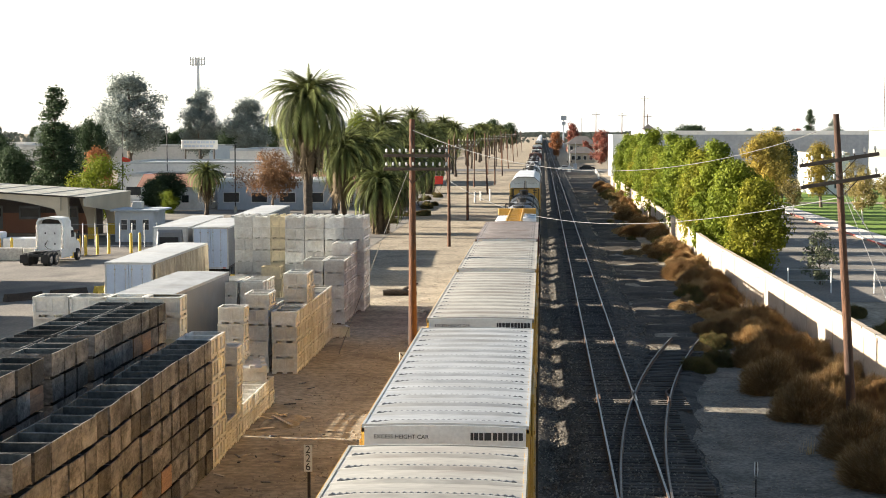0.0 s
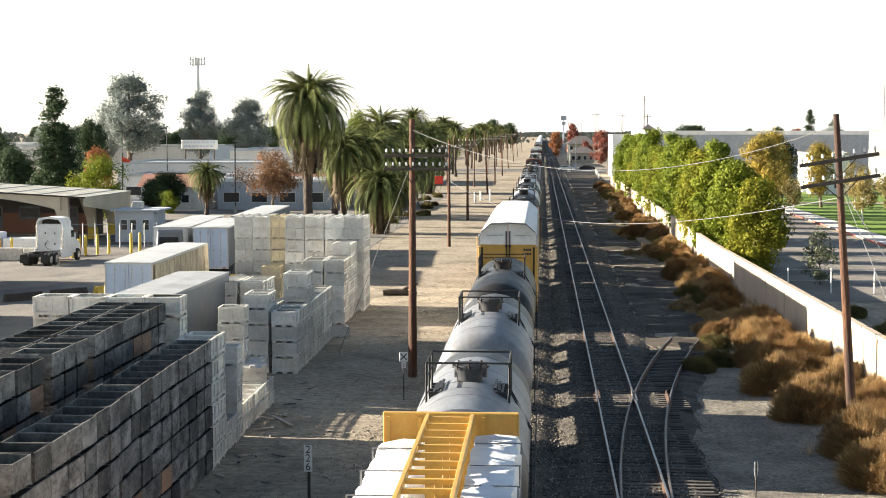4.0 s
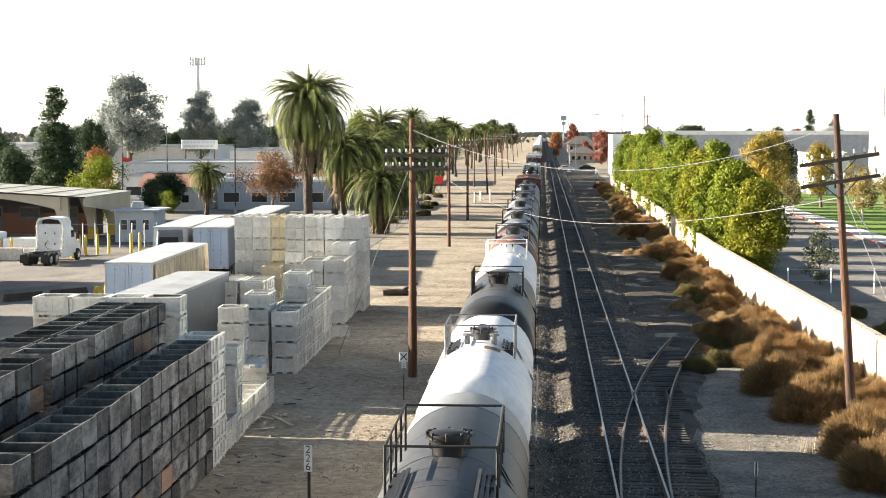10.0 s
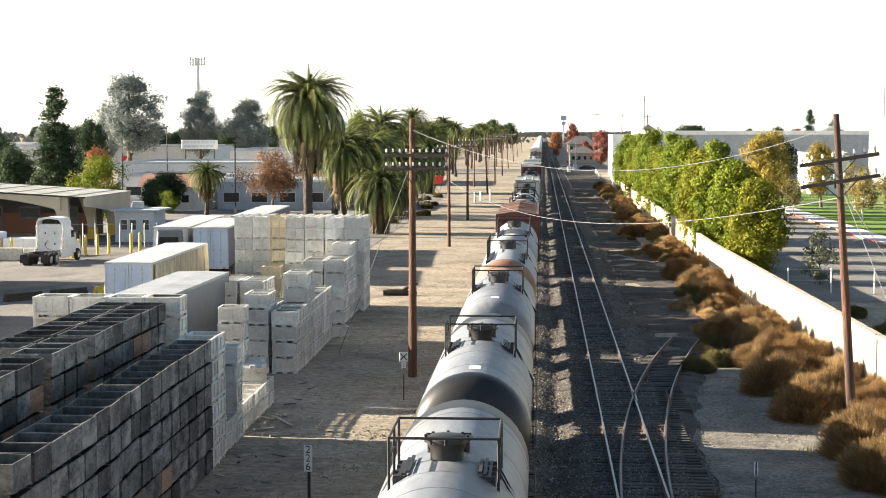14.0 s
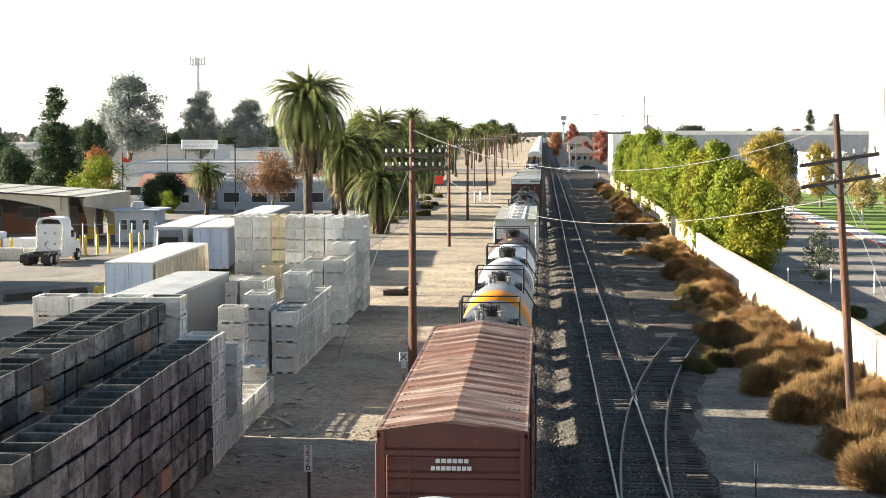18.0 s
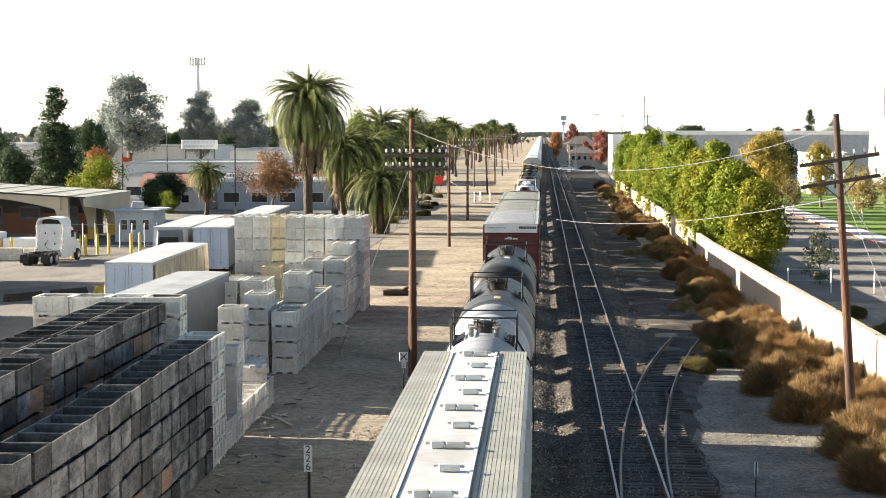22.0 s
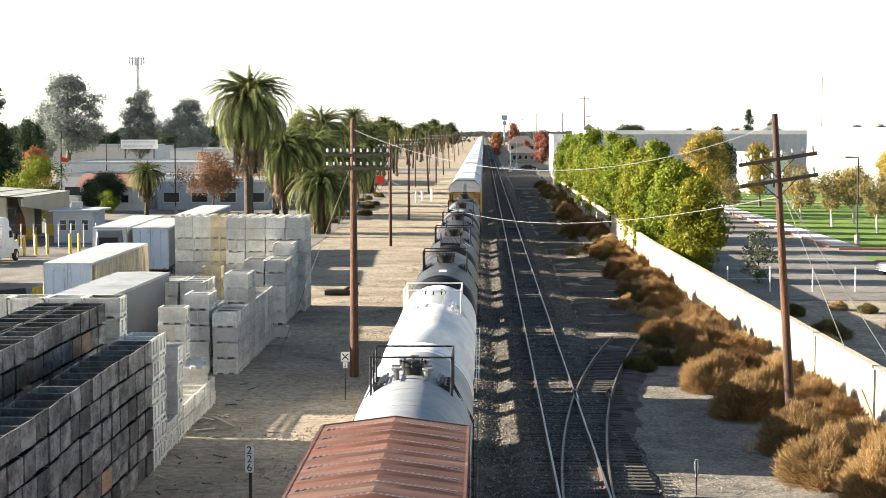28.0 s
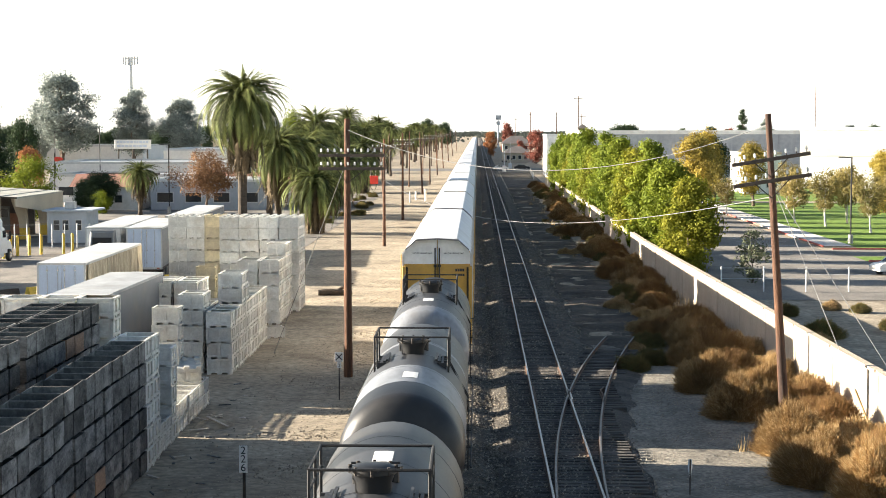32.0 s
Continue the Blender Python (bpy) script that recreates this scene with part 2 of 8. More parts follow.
M["wall"] = mat("stucco_wall", (0.50, 0.415, 0.325), (0.43, 0.355, 0.275), 0.9, scale=0.4, fine=6, bump=0.25, bscale=25, dirt=(0.46, 0.36, 0.27), dscale=0.35, damount=0.5, spec=0.2, amp=0.08)
M["conc"] = mat("concrete", (0.46, 0.44, 0.40), (0.36, 0.345, 0.315), 0.9, scale=0.5, fine=5, bump=0.3, dirt=(0.25, 0.235, 0.21), dscale=0.4)
M["shed_roof"] = mat("pale_shed_roof", (0.42, 0.415, 0.36), (0.34, 0.335, 0.295), 0.85, scale=0.3, fine=3, bump=0.2, dirt=(0.27, 0.26, 0.23), dscale=0.25, damount=0.5)
M["beige"] = mat("beige_fascia", (0.50, 0.44, 0.34), (0.43, 0.38, 0.295), 0.8, scale=0.4, bump=0.15, amp=0.08)
M["bldg"] = mat("pale_building", (0.70, 0.69, 0.665), (0.61, 0.60, 0.58), 0.85, scale=0.1, fine=2, bump=0.1, amp=0.08)
M["bldg_g"] = mat("grey_building", (0.47, 0.50, 0.54), (0.40, 0.43, 0.465), 0.85, scale=0.1, fine=2, bump=0.1, amp=0.08)
M["bldg_r"] = mat("brick_red_building", (0.34, 0.17, 0.12), (0.28, 0.14, 0.10), 0.85, scale=0.2, bump=0.2)
M["clad"] = mat("grey_cladding", (0.36, 0.39, 0.43), (0.29, 0.315, 0.35), 0.7, scale=0.08, fine=1.2, bump=0.1, amp=0.12)
M["roof_d"] = mat("dark_shingle", (0.14, 0.125, 0.12), (0.10, 0.09, 0.087), 0.9, scale=0.5, bump=0.3)
# far woods: haze is mixed into this pale grey-green
M["far_leaf"] = mat("far_foliage", (0.16, 0.175, 0.15), (0.11, 0.125, 0.11), 0.9, scale=0.02, fine=0.2, bump=0, island=0.3, spec=0.1)
M["grass"] = mat("lawn", (0.165, 0.25, 0.05), (0.12, 0.195, 0.036), 0.95, scale=0.3, fine=6, bump=0.6, bscale=25, spec=0.2)
M["path"] = mat("pale_path", (0.60, 0.57, 0.53), (0.5, 0.475, 0.44), 0.9, scale=0.4, bump=0.1, amp=0.08)
M["redkerb"] = mat("red_kerb", (0.50, 0.13, 0.10), (0.42, 0.11, 0.085), 0.8, scale=0.7, bump=0.1)
M["signal_red"] = mat("red_sign", (0.75, 0.05, 0.025), (0.68, 0.045, 0.025), 0.6, bump=0)
M["bollard"] = mat("yellow_bollard", (0.68, 0.47, 0.05), (0.6, 0.4, 0.05), 0.6, bump=0.05)
M["bark"] = mat("bark", (0.16, 0.12, 0.09), (0.10, 0.075, 0.058), 0.95, scale=2, fine=9, bump=0.8, bscale=9, stretch=(2, 2, 0.5))
M["palmbark"] = mat("palm_bark", (0.085, 0.066, 0.05), (0.045, 0.036, 0.028), 0.95, scale=1.5, fine=8, bump=1.0, bscale=5, stretch=(1, 1, 3))


def see_through(m, amount):
    """Let a share of the light pass through a thin sheet."""
    t = m.node_tree
    p = t.nodes["Principled BSDF"]
    tr = t.nodes.new("ShaderNodeBsdfTranslucent")
    mx = t.nodes.new("ShaderNodeMixShader")
    mx.inputs[0].default_value = amount
    t.links.new(p.inputs["Base Color"].links[0].from_socket, tr.inputs["Color"])
    t.links.new(p.outputs[0], mx.inputs[1])
    t.links.new(tr.outputs[0], mx.inputs[2])
    t.links.new(mx.outputs[0], t.nodes["Material Output"].inputs["Surface"])
    return m


for key in ("plastic", "plastic_y"):
    see_through(M[key], 0.28)


def leaf(name, a, b, rough=0.7, through_light=0.25, island=0.35):
    return see_through(mat(name, a, b, rough, scale=0.25, fine=1.5, bump=0, island=island, spec=0.12), through_light)


M["palmleaf"] = leaf("palm_leaf", (0.165, 0.18, 0.062), (0.07, 0.09, 0.034), island=0.65)
M["palmdead"] = leaf("dead_palm_leaf", (0.17, 0.13, 0.08), (0.085, 0.064, 0.04), through_light=0.12, island=0.5)
M["green"] = leaf("green_leaf", (0.19, 0.22, 0.022), (0.105, 0.145, 0.015), through_light=0.3)
M["lime"] = leaf("yellow_green_leaf", (0.235, 0.225, 0.022), (0.145, 0.16, 0.017), through_light=0.3)
M["gold"] = leaf("golden_leaf", (0.36, 0.265, 0.05), (0.20, 0.17, 0.045))
M["tanleaf"] = leaf("tan_leaf", (0.30, 0.235, 0.085), (0.17, 0.15, 0.06))
M["darkgreen"] = leaf("dark_green_leaf", (0.05, 0.075, 0.035), (0.032, 0.052, 0.026))
# grey-green leaves, paled so that the colour carries the haze of distance
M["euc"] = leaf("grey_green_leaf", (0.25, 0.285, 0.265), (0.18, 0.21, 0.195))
M["olive"] = leaf("olive_leaf", (0.15, 0.165, 0.10), (0.09, 0.10, 0.062))
M["redleaf"] = leaf("autumn_red_leaf", (0.27, 0.095, 0.07), (0.19, 0.07, 0.05))
M["orangeleaf"] = leaf("autumn_orange_leaf", (0.36, 0.15, 0.06), (0.23, 0.10, 0.045))
M["brownleaf"] = leaf("brown_leaf", (0.27, 0.15, 0.075), (0.17, 0.10, 0.055))
M["weed"] = leaf("dry_weed", (0.33, 0.205, 0.085), (0.20, 0.125, 0.055), rough=0.85, through_light=0.25, island=0.25)
M["weed_pale"] = leaf("pale_weed", (0.55, 0.41, 0.22), (0.38, 0.27, 0.14), rough=0.8, through_light=0.3)
M["weed_green"] = leaf("green_weed", (0.16, 0.16, 0.06), (0.10, 0.10, 0.045), rough=0.8, through_light=0.3)


# ---- geometry helpers ----
class Geo:
    """Gathers vertices and faces of one mesh, with a material slot for each face."""

    def __init__(self):
        self.v, self.f, self.m = [], [], []

    def add(self, v, f, m=0):
        n = len(self.v)
        self.v += [tuple(p) for p in v]
        self.f += [tuple(i + n for i in q) for q in f]
        self.m += [m] * len(f)
        return self

    def box(self, x0, x1, y0, y1, z0, z1, m=0, bev=0.0):
        if bev:
            b = bev
            v, f = [], []
            for sx, X in ((1, x0), (-1, x1)):
                for sy, Y in ((1, y0), (-1, y1)):
                    for sz, Z in ((1, z0), (-1, z1)):
                        v += [(X, Y + sy * b, Z + sz * b), (X + sx * b, Y, Z + sz * b), (X + sx * b, Y + sy * b, Z)]
            # corners are numbered by (x, y, z) halves, each with an x, y and z face vertex
            c = lambda i, j, k, a: ((i * 2 + j) * 2 + k) * 3 + a
            for i in (0, 1):
                f.append((c(i, 0, 0, 0), c(i, 1, 0, 0), c(i, 1, 1, 0), c(i, 0, 1, 0)))
                f.append((c(0, i, 0, 1), c(1, i, 0, 1), c(1, i, 1, 1), c(0, i, 1, 1)))
                f.append((c(0, 0, i, 2), c(1, 0, i, 2), c(1, 1, i, 2), c(0, 1, i, 2)))
                for j in (0, 1):
                    f.append((c(i, j, 0, 0), c(i, j, 1, 0), c(i, j, 1, 1), c(i, j, 0, 1)))
                    f.append((c(0, i, j, 1), c(1, i, j, 1), c(1, i, j, 2), c(0, i, j, 2)))
                    f.append((c(i, 0, j, 0), c(i, 1, j, 0), c(i, 1, j, 2), c(i, 0, j, 2)))
                    for k in (0, 1):
                        f.append((c(i, j, k, 0), c(i, j, k, 1), c(i, j, k, 2)))
            return self.add(v, f, m)
        v = [(x, y, z) for x in (x0, x1) for y in (y0, y1) for z in (z0, z1)]
        return self.add(v, [(0, 1, 3, 2), (4, 6, 7, 5), (0, 4, 5, 1), (2, 3, 7, 6), (0, 2, 6, 4), (1, 5, 7, 3)], m)

    def tube(self, pts, r, n=8, m=0, caps=True):
        """A round bar along points; r is one radius or one for each point."""
        pts = [Vector(p) for p in pts]
        rs = r if isinstance(r, (list, tuple)) else [r] * len(pts)
        v, f = [], []
        up = Vector((0, 0, 1))
        for i, p in enumerate(pts):
            d = (pts[min(i + 1, len(pts) - 1)] - pts[max(i - 1, 0)]).normalized()
            a = d.cross(up if abs(d.z) < 0.95 else Vector((0, 1, 0))).normalized()
            b = d.cross(a)
            for k in range(n):
                t = 2 * math.pi * k / n
                v.append(p + (a * math.cos(t) + b * math.sin(t)) * rs[i])
        for i in range(len(pts) - 1):
            for k in range(n):
                f.append((i * n + k, i * n + (k + 1) % n, (i + 1) * n + (k + 1) % n, (i + 1) * n + k))
        if caps:
            f.append(tuple(range(n)))
            f.append(tuple((len(pts) - 1) * n + k for k in reversed(range(n))))
        return self.add(v, f, m)

    def loft(self, rings, m=0, caps=True, closed=True):
        """Faces between rings of equal count."""
        n = len(rings[0])
        v = [p for r in rings for p in r]
        f = []
        for i in range(len(rings) - 1):
            for k in range(n if closed else n - 1):
                f.append((i * n + k, i * n + (k + 1) % n, (i + 1) * n + (k + 1) % n, (i + 1) * n + k))
        if caps:
            f.append(tuple(range(n)))
            f.append(tuple((len(rings) - 1) * n + k for k in range(n)))
        return self.add(v, f, m)

    def quad(self, a, b, c, d, m=0):
        return self.add([a, b, c, d], [(0, 1, 2, 3)], m)

    def mesh(self, name, mats, smooth=False, angle=40):
        me = bpy.data.meshes.new(name)
        me.from_pydata(self.v, [], self.f)
        for x in mats if isinstance(mats, (list, tuple)) else [mats]:
            me.materials.append(M[x])
        if any(self.m):
            me.polygons.foreach_set("material_index", self.m)
        bm = bmesh.new()
        bm.from_mesh(me)
        if len(bm.faces) < 60000:
            bmesh.ops.recalc_face_normals(bm, faces=bm.faces)
        if smooth:
            lim = radians(angle)
            for q in bm.faces:
                q.smooth = True
            for e in bm.edges:
                if len(e.link_faces) == 2 and e.calc_face_angle(0) > lim:
                    e.smooth = False
        bm.to_mesh(me)
        bm.free()
        return me


def part(name, geo, mats, parent=None, label="", at=None, smooth=False, angle=40):
    """One mesh object under a thing or part; geo is a Geo or a ready mesh."""
    me = geo if isinstance(geo, bpy.types.Mesh) else geo.mesh(name, mats, smooth, angle)
    ob = new(name, me)
    if parent is not None:
        ob.parent = parent
    if at is not None:
        ob.matrix_basis = at if isinstance(at, Matrix) else Matrix.Translation(at)
    if label:
        ob["label"] = label
    return ob


def thing(name, label, category, at=None, group="", kind="", geo=None, mats=None, smooth=False, angle=40):
    """A top-level thing: an empty, or a mesh if geo is given."""
    if geo is None:
        ob = new(name)
        ob.empty_display_size = 0.2
    else:
        ob = new(name, geo if isinstance(geo, bpy.types.Mesh) else geo.mesh(name, mats, smooth, angle))
    if at is not None:
        ob.matrix_basis = at if isinstance(at, Matrix) else Matrix.Translation(at)
    return tagged(ob, label, category, group, kind)


def rnd(a, b):
    return random.uniform(a, b)


# ---- ground, tracks, wall ----
MAIN_X, SIDE_X, RAIL_Z = -1.88, 3.03, 0.40


def sheet(name, x0, x1, y0, y1, z, matname, label, step=None, rough=0.0, kind="structure", category="ground", ragged=0.0):
    g = Geo()
    nx = max(1, int((x1 - x0) / step)) if step else 1
    ny = max(1, int((y1 - y0) / step)) if step else 1
    v = []
    for j in range(ny + 1):
        for i in range(nx + 1):
            x, y = x0 + (x1 - x0) * i / nx, y0 + (y1 - y0) * j / ny
            if j == 0:
                y += ragged * 5 * noise.noise(Vector((x * 0.7, 1.3, 9)))
            if i in (0, nx):
                x += ragged * noise.noise(Vector((2.1, y * 0.25, 9)))
            edge = min(i, nx - i, j, ny - j) > 0
            n = noise.noise(Vector((x * 0.35, y * 0.35, 0))) + 0.5 * noise.noise(Vector((x * 1.1, y * 1.1, 3)))
            v.append((x, y, z + (rough * n if edge else 0)))
    f = [(j * (nx + 1) + i, j * (nx + 1) + i + 1, (j + 1) * (nx + 1) + i + 1, (j + 1) * (nx + 1) + i) for j in range(ny) for i in range(nx)]
    g.add(v, f)
    return thing(name, label, category, kind=kind, geo=g, mats=[matname], smooth=True)


sheet("ground", -2500, 2500, -1500, 4500, -0.02, "dirt", "dry bare earth reaching to the horizon")
sheet("dirt_strip", -14, -4.6, 25, 330, 0.03, "dirt", "packed brown dirt track beside the railway", step=0.5, rough=0.04)
sheet("dirt_verge", 5.6, 13.6, 25, 90, 0.03, "verge", "dry grey-brown earth between the siding and the wall", step=0.4, rough=0.06, ragged=0.9)
sheet("cinder_verge", 5.7, 9.8, 84, 330, 0.055, "cinder", "dark cinder verge beside the siding", step=0.4, rough=0.24, ragged=0.9)
sheet("grassy_verge", 9.8, 13.6, 90, 330, 0.03, "dirt", "dry earth at the foot of the wall", step=0.5, rough=0.07)
# the dark cinder colour here stands in for shadow near the crossing
sheet("cinder_verge_far", 5.9, 14, 330, 455, 0.01, "cinder", "earth beside the siding near the crossing, coloured dark for shade")
sheet("yard", -85, -16.5, 30, 300, 0.004, "lot", "worn grey paving of the truck yard")


def ballast_bed(name, x, half, y0, y1, top, bend=None):
    x_start = x
    g = Geo()
    rings = []
    y = y0
    while y <= y1:
        x = x_start + (bend(y) if bend else 0)
        n = lambda k: 0.05 * noise.noise(Vector((k * 3.1, y * 0.9, x_start)))
        w = 0.5 * noise.noise(Vector((1.7, y * 0.3, x_start)))
        rings.append([(x - half - 1.0 + w * 0.5, y, -0.05), (x - half - 0.4 + w * 0.3, y, top * 0.45 + n(1)), (x - half, y, top + n(2)), (x - 0.7, y, top + n(3) * 0.4),
                      (x + 0.7, y, top + n(4) * 0.4), (x + half, y, top + n(5)), (x + half + 0.4 + w * 0.3, y, top * 0.45 + n(6)), (x + half + 1.0 + w * 0.5, y, -0.05)])
        y += 0.6 if 20 < y < 160 else 10
    g.loft(rings, caps=False, closed=False)
    return thing(name, "grey crushed-stone ballast bed under the rails", "ballast", kind="structure", geo=g, mats=["ballast"], smooth=True, angle=70)


ballast_bed("ballast_main", MAIN_X, 1.75, -800, 2600, 0.24)
ballast_bed("ballast_siding", SIDE_X, 1.75, -800, 2600, 0.22)


def rail_line(g, path, z=RAIL_Z):
    """A rail with foot, web and head along a list of (x, y)."""
    sec = [(-0.07, -0.17), (0.07, -0.17), (0.07, -0.15), (0.012, -0.13), (0.012, -0.045), (0.037, -0.035), (0.037, -0.006), (0.028, 0), (-0.028, 0), (-0.037, -0.006),
           (-0.037, -0.035), (-0.012, -0.045), (-0.012, -0.13), (-0.07, -0.15)]
    rings = [[(x + a, y, z + b) for a, b in sec] for x, y in path]
    n = len(sec)
    g.add([p for r in rings for p in r], [])
    base = len(g.v) - n * len(rings)
    for i in range(len(rings) - 1):
        for k in range(n):
            g.f.append((base + i * n + k, base + i * n + (k + 1) % n, base + (i + 1) * n + (k + 1) % n, base + (i + 1) * n + k))
            g.m.append(0 if 6 <= k <= 8 else 1)
    return g


def rail(name, path, label, dull=False):
    return thing(name, label, "rail", kind="structure", geo=rail_line(Geo(), path), mats=["rail_dull" if dull else "rail", "rail_rust"])


for cx in (MAIN_X, SIDE_X):
    for s in (-1, 1):
        rail("rail", [(cx + s * 0.753, -800), (cx + s * 0.753, 20), (cx + s * 0.753, 600), (cx + s * 0.753, 2600)], "long steel rail with a polished top and rusty web")


def turnout(y):
    return (0.046 * (y - 42.8)) ** 2 if y > 42.8 else 0.0


ballast_bed("ballast_turnout", SIDE_X + 0.1, 1.15, 44, 84, 0.17, turnout)
for s in (-1, 1):
    ys = [43 + 1.1 * i for i in range(43)]
    rail("rail", [(SIDE_X + s * 0.753 + turnout(y), y) for y in ys if s > 0 or abs(turnout(y) - 1.506) > 0.12], "curved rail of a turnout leading into dry weeds", dull=True)
# frog, guard rails and wing rails
g = Geo()
g.box(SIDE_X + 0.70, SIDE_X + 0.86, 68.0, 70.6, 0.25, 0.40, bev=0.02)
part_frog = thing("frog", "worn steel frog where the turnout rails cross", "railway frog", kind="structure", geo=g, mats=["rail"])
for x, y in ((SIDE_X - 0.66, 69.3), (SIDE_X + 0.753 + turnout(69.3) - 0.095, 69.3)):
    g = Geo()
    rail_line(g, [(x - (0.0 if x < SIDE_X else 0.12), y - 2.0), (x, y - 1.2), (x, y + 1.2), (x + (0.0 if x < SIDE_X else 0.2), y + 2.0)])
    thing("guard_rail", "short guard rail beside a running rail at the frog", "rail", kind="structure", geo=g, mats=["rail_rust", "rail_rust"])

WALL_Z = 2.45


def wall_x(y):
    return 14.6 - 0.019 * (y - 70) if y < 135 else 13.37


# stucco wall in panels between pilasters, with a cap
def build_wall():
    root = thing("boundary_wall", "long cream stucco boundary wall with pilasters and a flat cap", "wall", kind="structure")
    y, n = 40.0, 0
    while y < 330:
        y2 = y + 7.3
        a, b = wall_x(y), wall_x(y2)
        g = Geo()
        g.add([(a - 0.09, y + 0.2, 0), (a + 0.09, y + 0.2, 0), (b + 0.09, y2 - 0.2, 0), (b - 0.09, y2 - 0.2, 0),
               (a - 0.09, y + 0.2, WALL_Z - 0.1), (a + 0.09, y + 0.2, WALL_Z - 0.1), (b + 0.09, y2 - 0.2, WALL_Z - 0.1), (b - 0.09, y2 - 0.2, WALL_Z - 0.1)],
              [(0, 1, 5, 4), (1, 2, 6, 5), (2, 3, 7, 6), (3, 0, 4, 7), (4, 5, 6, 7)])
        part("panel", g, ["wall"], root)
        g = Geo()
        g.add([(a - 0.17, y + 0.2, WALL_Z - 0.1), (a + 0.17, y + 0.2, WALL_Z - 0.1), (b + 0.17, y2 - 0.2, WALL_Z - 0.1), (b - 0.17, y2 - 0.2, WALL_Z - 0.1),
               (a - 0.17, y + 0.2, WALL_Z), (a + 0.17, y + 0.2, WALL_Z), (b + 0.17, y2 - 0.2, WALL_Z), (b - 0.17, y2 - 0.2, WALL_Z)],
              [(0, 1, 5, 4), (1, 2, 6, 5), (2, 3, 7, 6), (3, 0, 4, 7), (4, 5, 6, 7), (3, 2, 1, 0)])
        part("cap", g, ["wall"], root)
        g = Geo()
        g.box(a - 0.11, a + 0.11, y - 0.2, y + 0.2, 0, WALL_Z - 0.004)
        part("pilaster", g, ["wall"], root)
        y = y2


build_wall()


# ---- the train ----
SPEED = 23.1
TRAIN = []
STRETCH = 1.035


def along(y):
    """Where the middle of a car stands at the start, from its place in the row of cars."""
    return 50 + (y - 50) * 1.05


def wheelset_mesh():
    g = Geo()
    g.tube([(-0.9, 0, 0.46), (0.9, 0, 0.46)], 0.075, 8)
    for s in (-1, 1):
        x = s * 0.753
        g.tube([(x - 0.05, 0, 0.46), (x - 0.05, 0, 0.46), (x + 0.06, 0, 0.46)], [0.44, 0.46, 0.45], 20)
        g.tube([(x - s * 0.05, 0, 0.46), (x - s * 0.085, 0, 0.46)], 0.49, 20)
    return g.mesh("wheelset", ["grime"])


def truck_mesh():
    g = Geo()
    for s in (-1, 1):
        x = s * 1.0
        g.loft([[(x + d, y, z) for y, z in ((-1.15, 0.62), (-0.85, 0.72), (-0.3, 0.80), (0.3, 0.80), (0.85, 0.72), (1.15, 0.62), (1.15, 0.42), (0.8, 0.42), (0.35, 0.26), (-0.35, 0.26),
                                                (-0.8, 0.42), (-1.15, 0.42))] for d in (-0.09, 0.09)])
    g.box(-1.0, 1.0, -0.2, 0.2, 0.48, 0.82, bev=0.03)
    return g.mesh("truck_frame", ["grime"])


WHEELSET, TRUCK = wheelset_mesh(), truck_mesh()


def coupler_geo(y0, y1):
    g = Geo()
    g.box(-0.09, 0.09, min(y0, y1), max(y0, y1), 0.78, 0.98, bev=0.02)
    s = 1 if y1 > y0 else -1
    g.box(-0.15, 0.15, min(y1, y1 - s * 0.3), max(y1, y1 - s * 0.3), 0.74, 1.02, bev=0.04)
    return g


def undercarriage(car, half, inset=2.0):
    """Two trucks with wheelsets, and couplers; half: half of the body's length."""
    for s in (-1, 1):
        tr = part("truck", TRUCK, None, car, at=(0, s * (half - inset), 0))
        for d in (-0.88, 0.88):
            part("wheelset", WHEELSET, None, tr, at=(0, d, 0))
        part("coupler", coupler_geo(s * (half - 0.4), s * (half + 0.95)), ["grime"], car)


def text_part(words, size, mat_name, parent, at, label=""):
    cu = bpy.data.curves.new("lettering", "FONT")
    cu.body, cu.size, cu.extrude = words, size, 0.004
    cu.align_x = "CENTER"
    tmp = bpy.data.objects.new("lettering", cu)
    me = bpy.data.meshes.new_from_object(tmp)
    bpy.data.objects.remove(tmp)
    me.materials.clear()
    me.materials.append(M[mat_name])
    return part("lettering", me, None, parent, label, at)


def ink_bars(parent, x, z, y, widths, h, mat_name="ink"):
    """A row of plain bars in place of writing, on an end wall that faces south."""
    g = Geo()
    for w in widths:
        g.box(x, x + w * 0.8, y - 0.008, y, z, z + h)
        x += w
    return part("marking", g, [mat_name], parent)


FACING_SOUTH = Matrix.Rotation(radians(90), 4, "X")


def car_root(name, label, category, s, half):
    """s: the south end's place in the row of cars."""
    y = along(s + half / STRETCH)
    car = thing(name, label, category, at=Matrix.Translation((MAIN_X, y, RAIL_Z)), group="cars of the freight train")
    TRAIN.append((car, y))
    return car


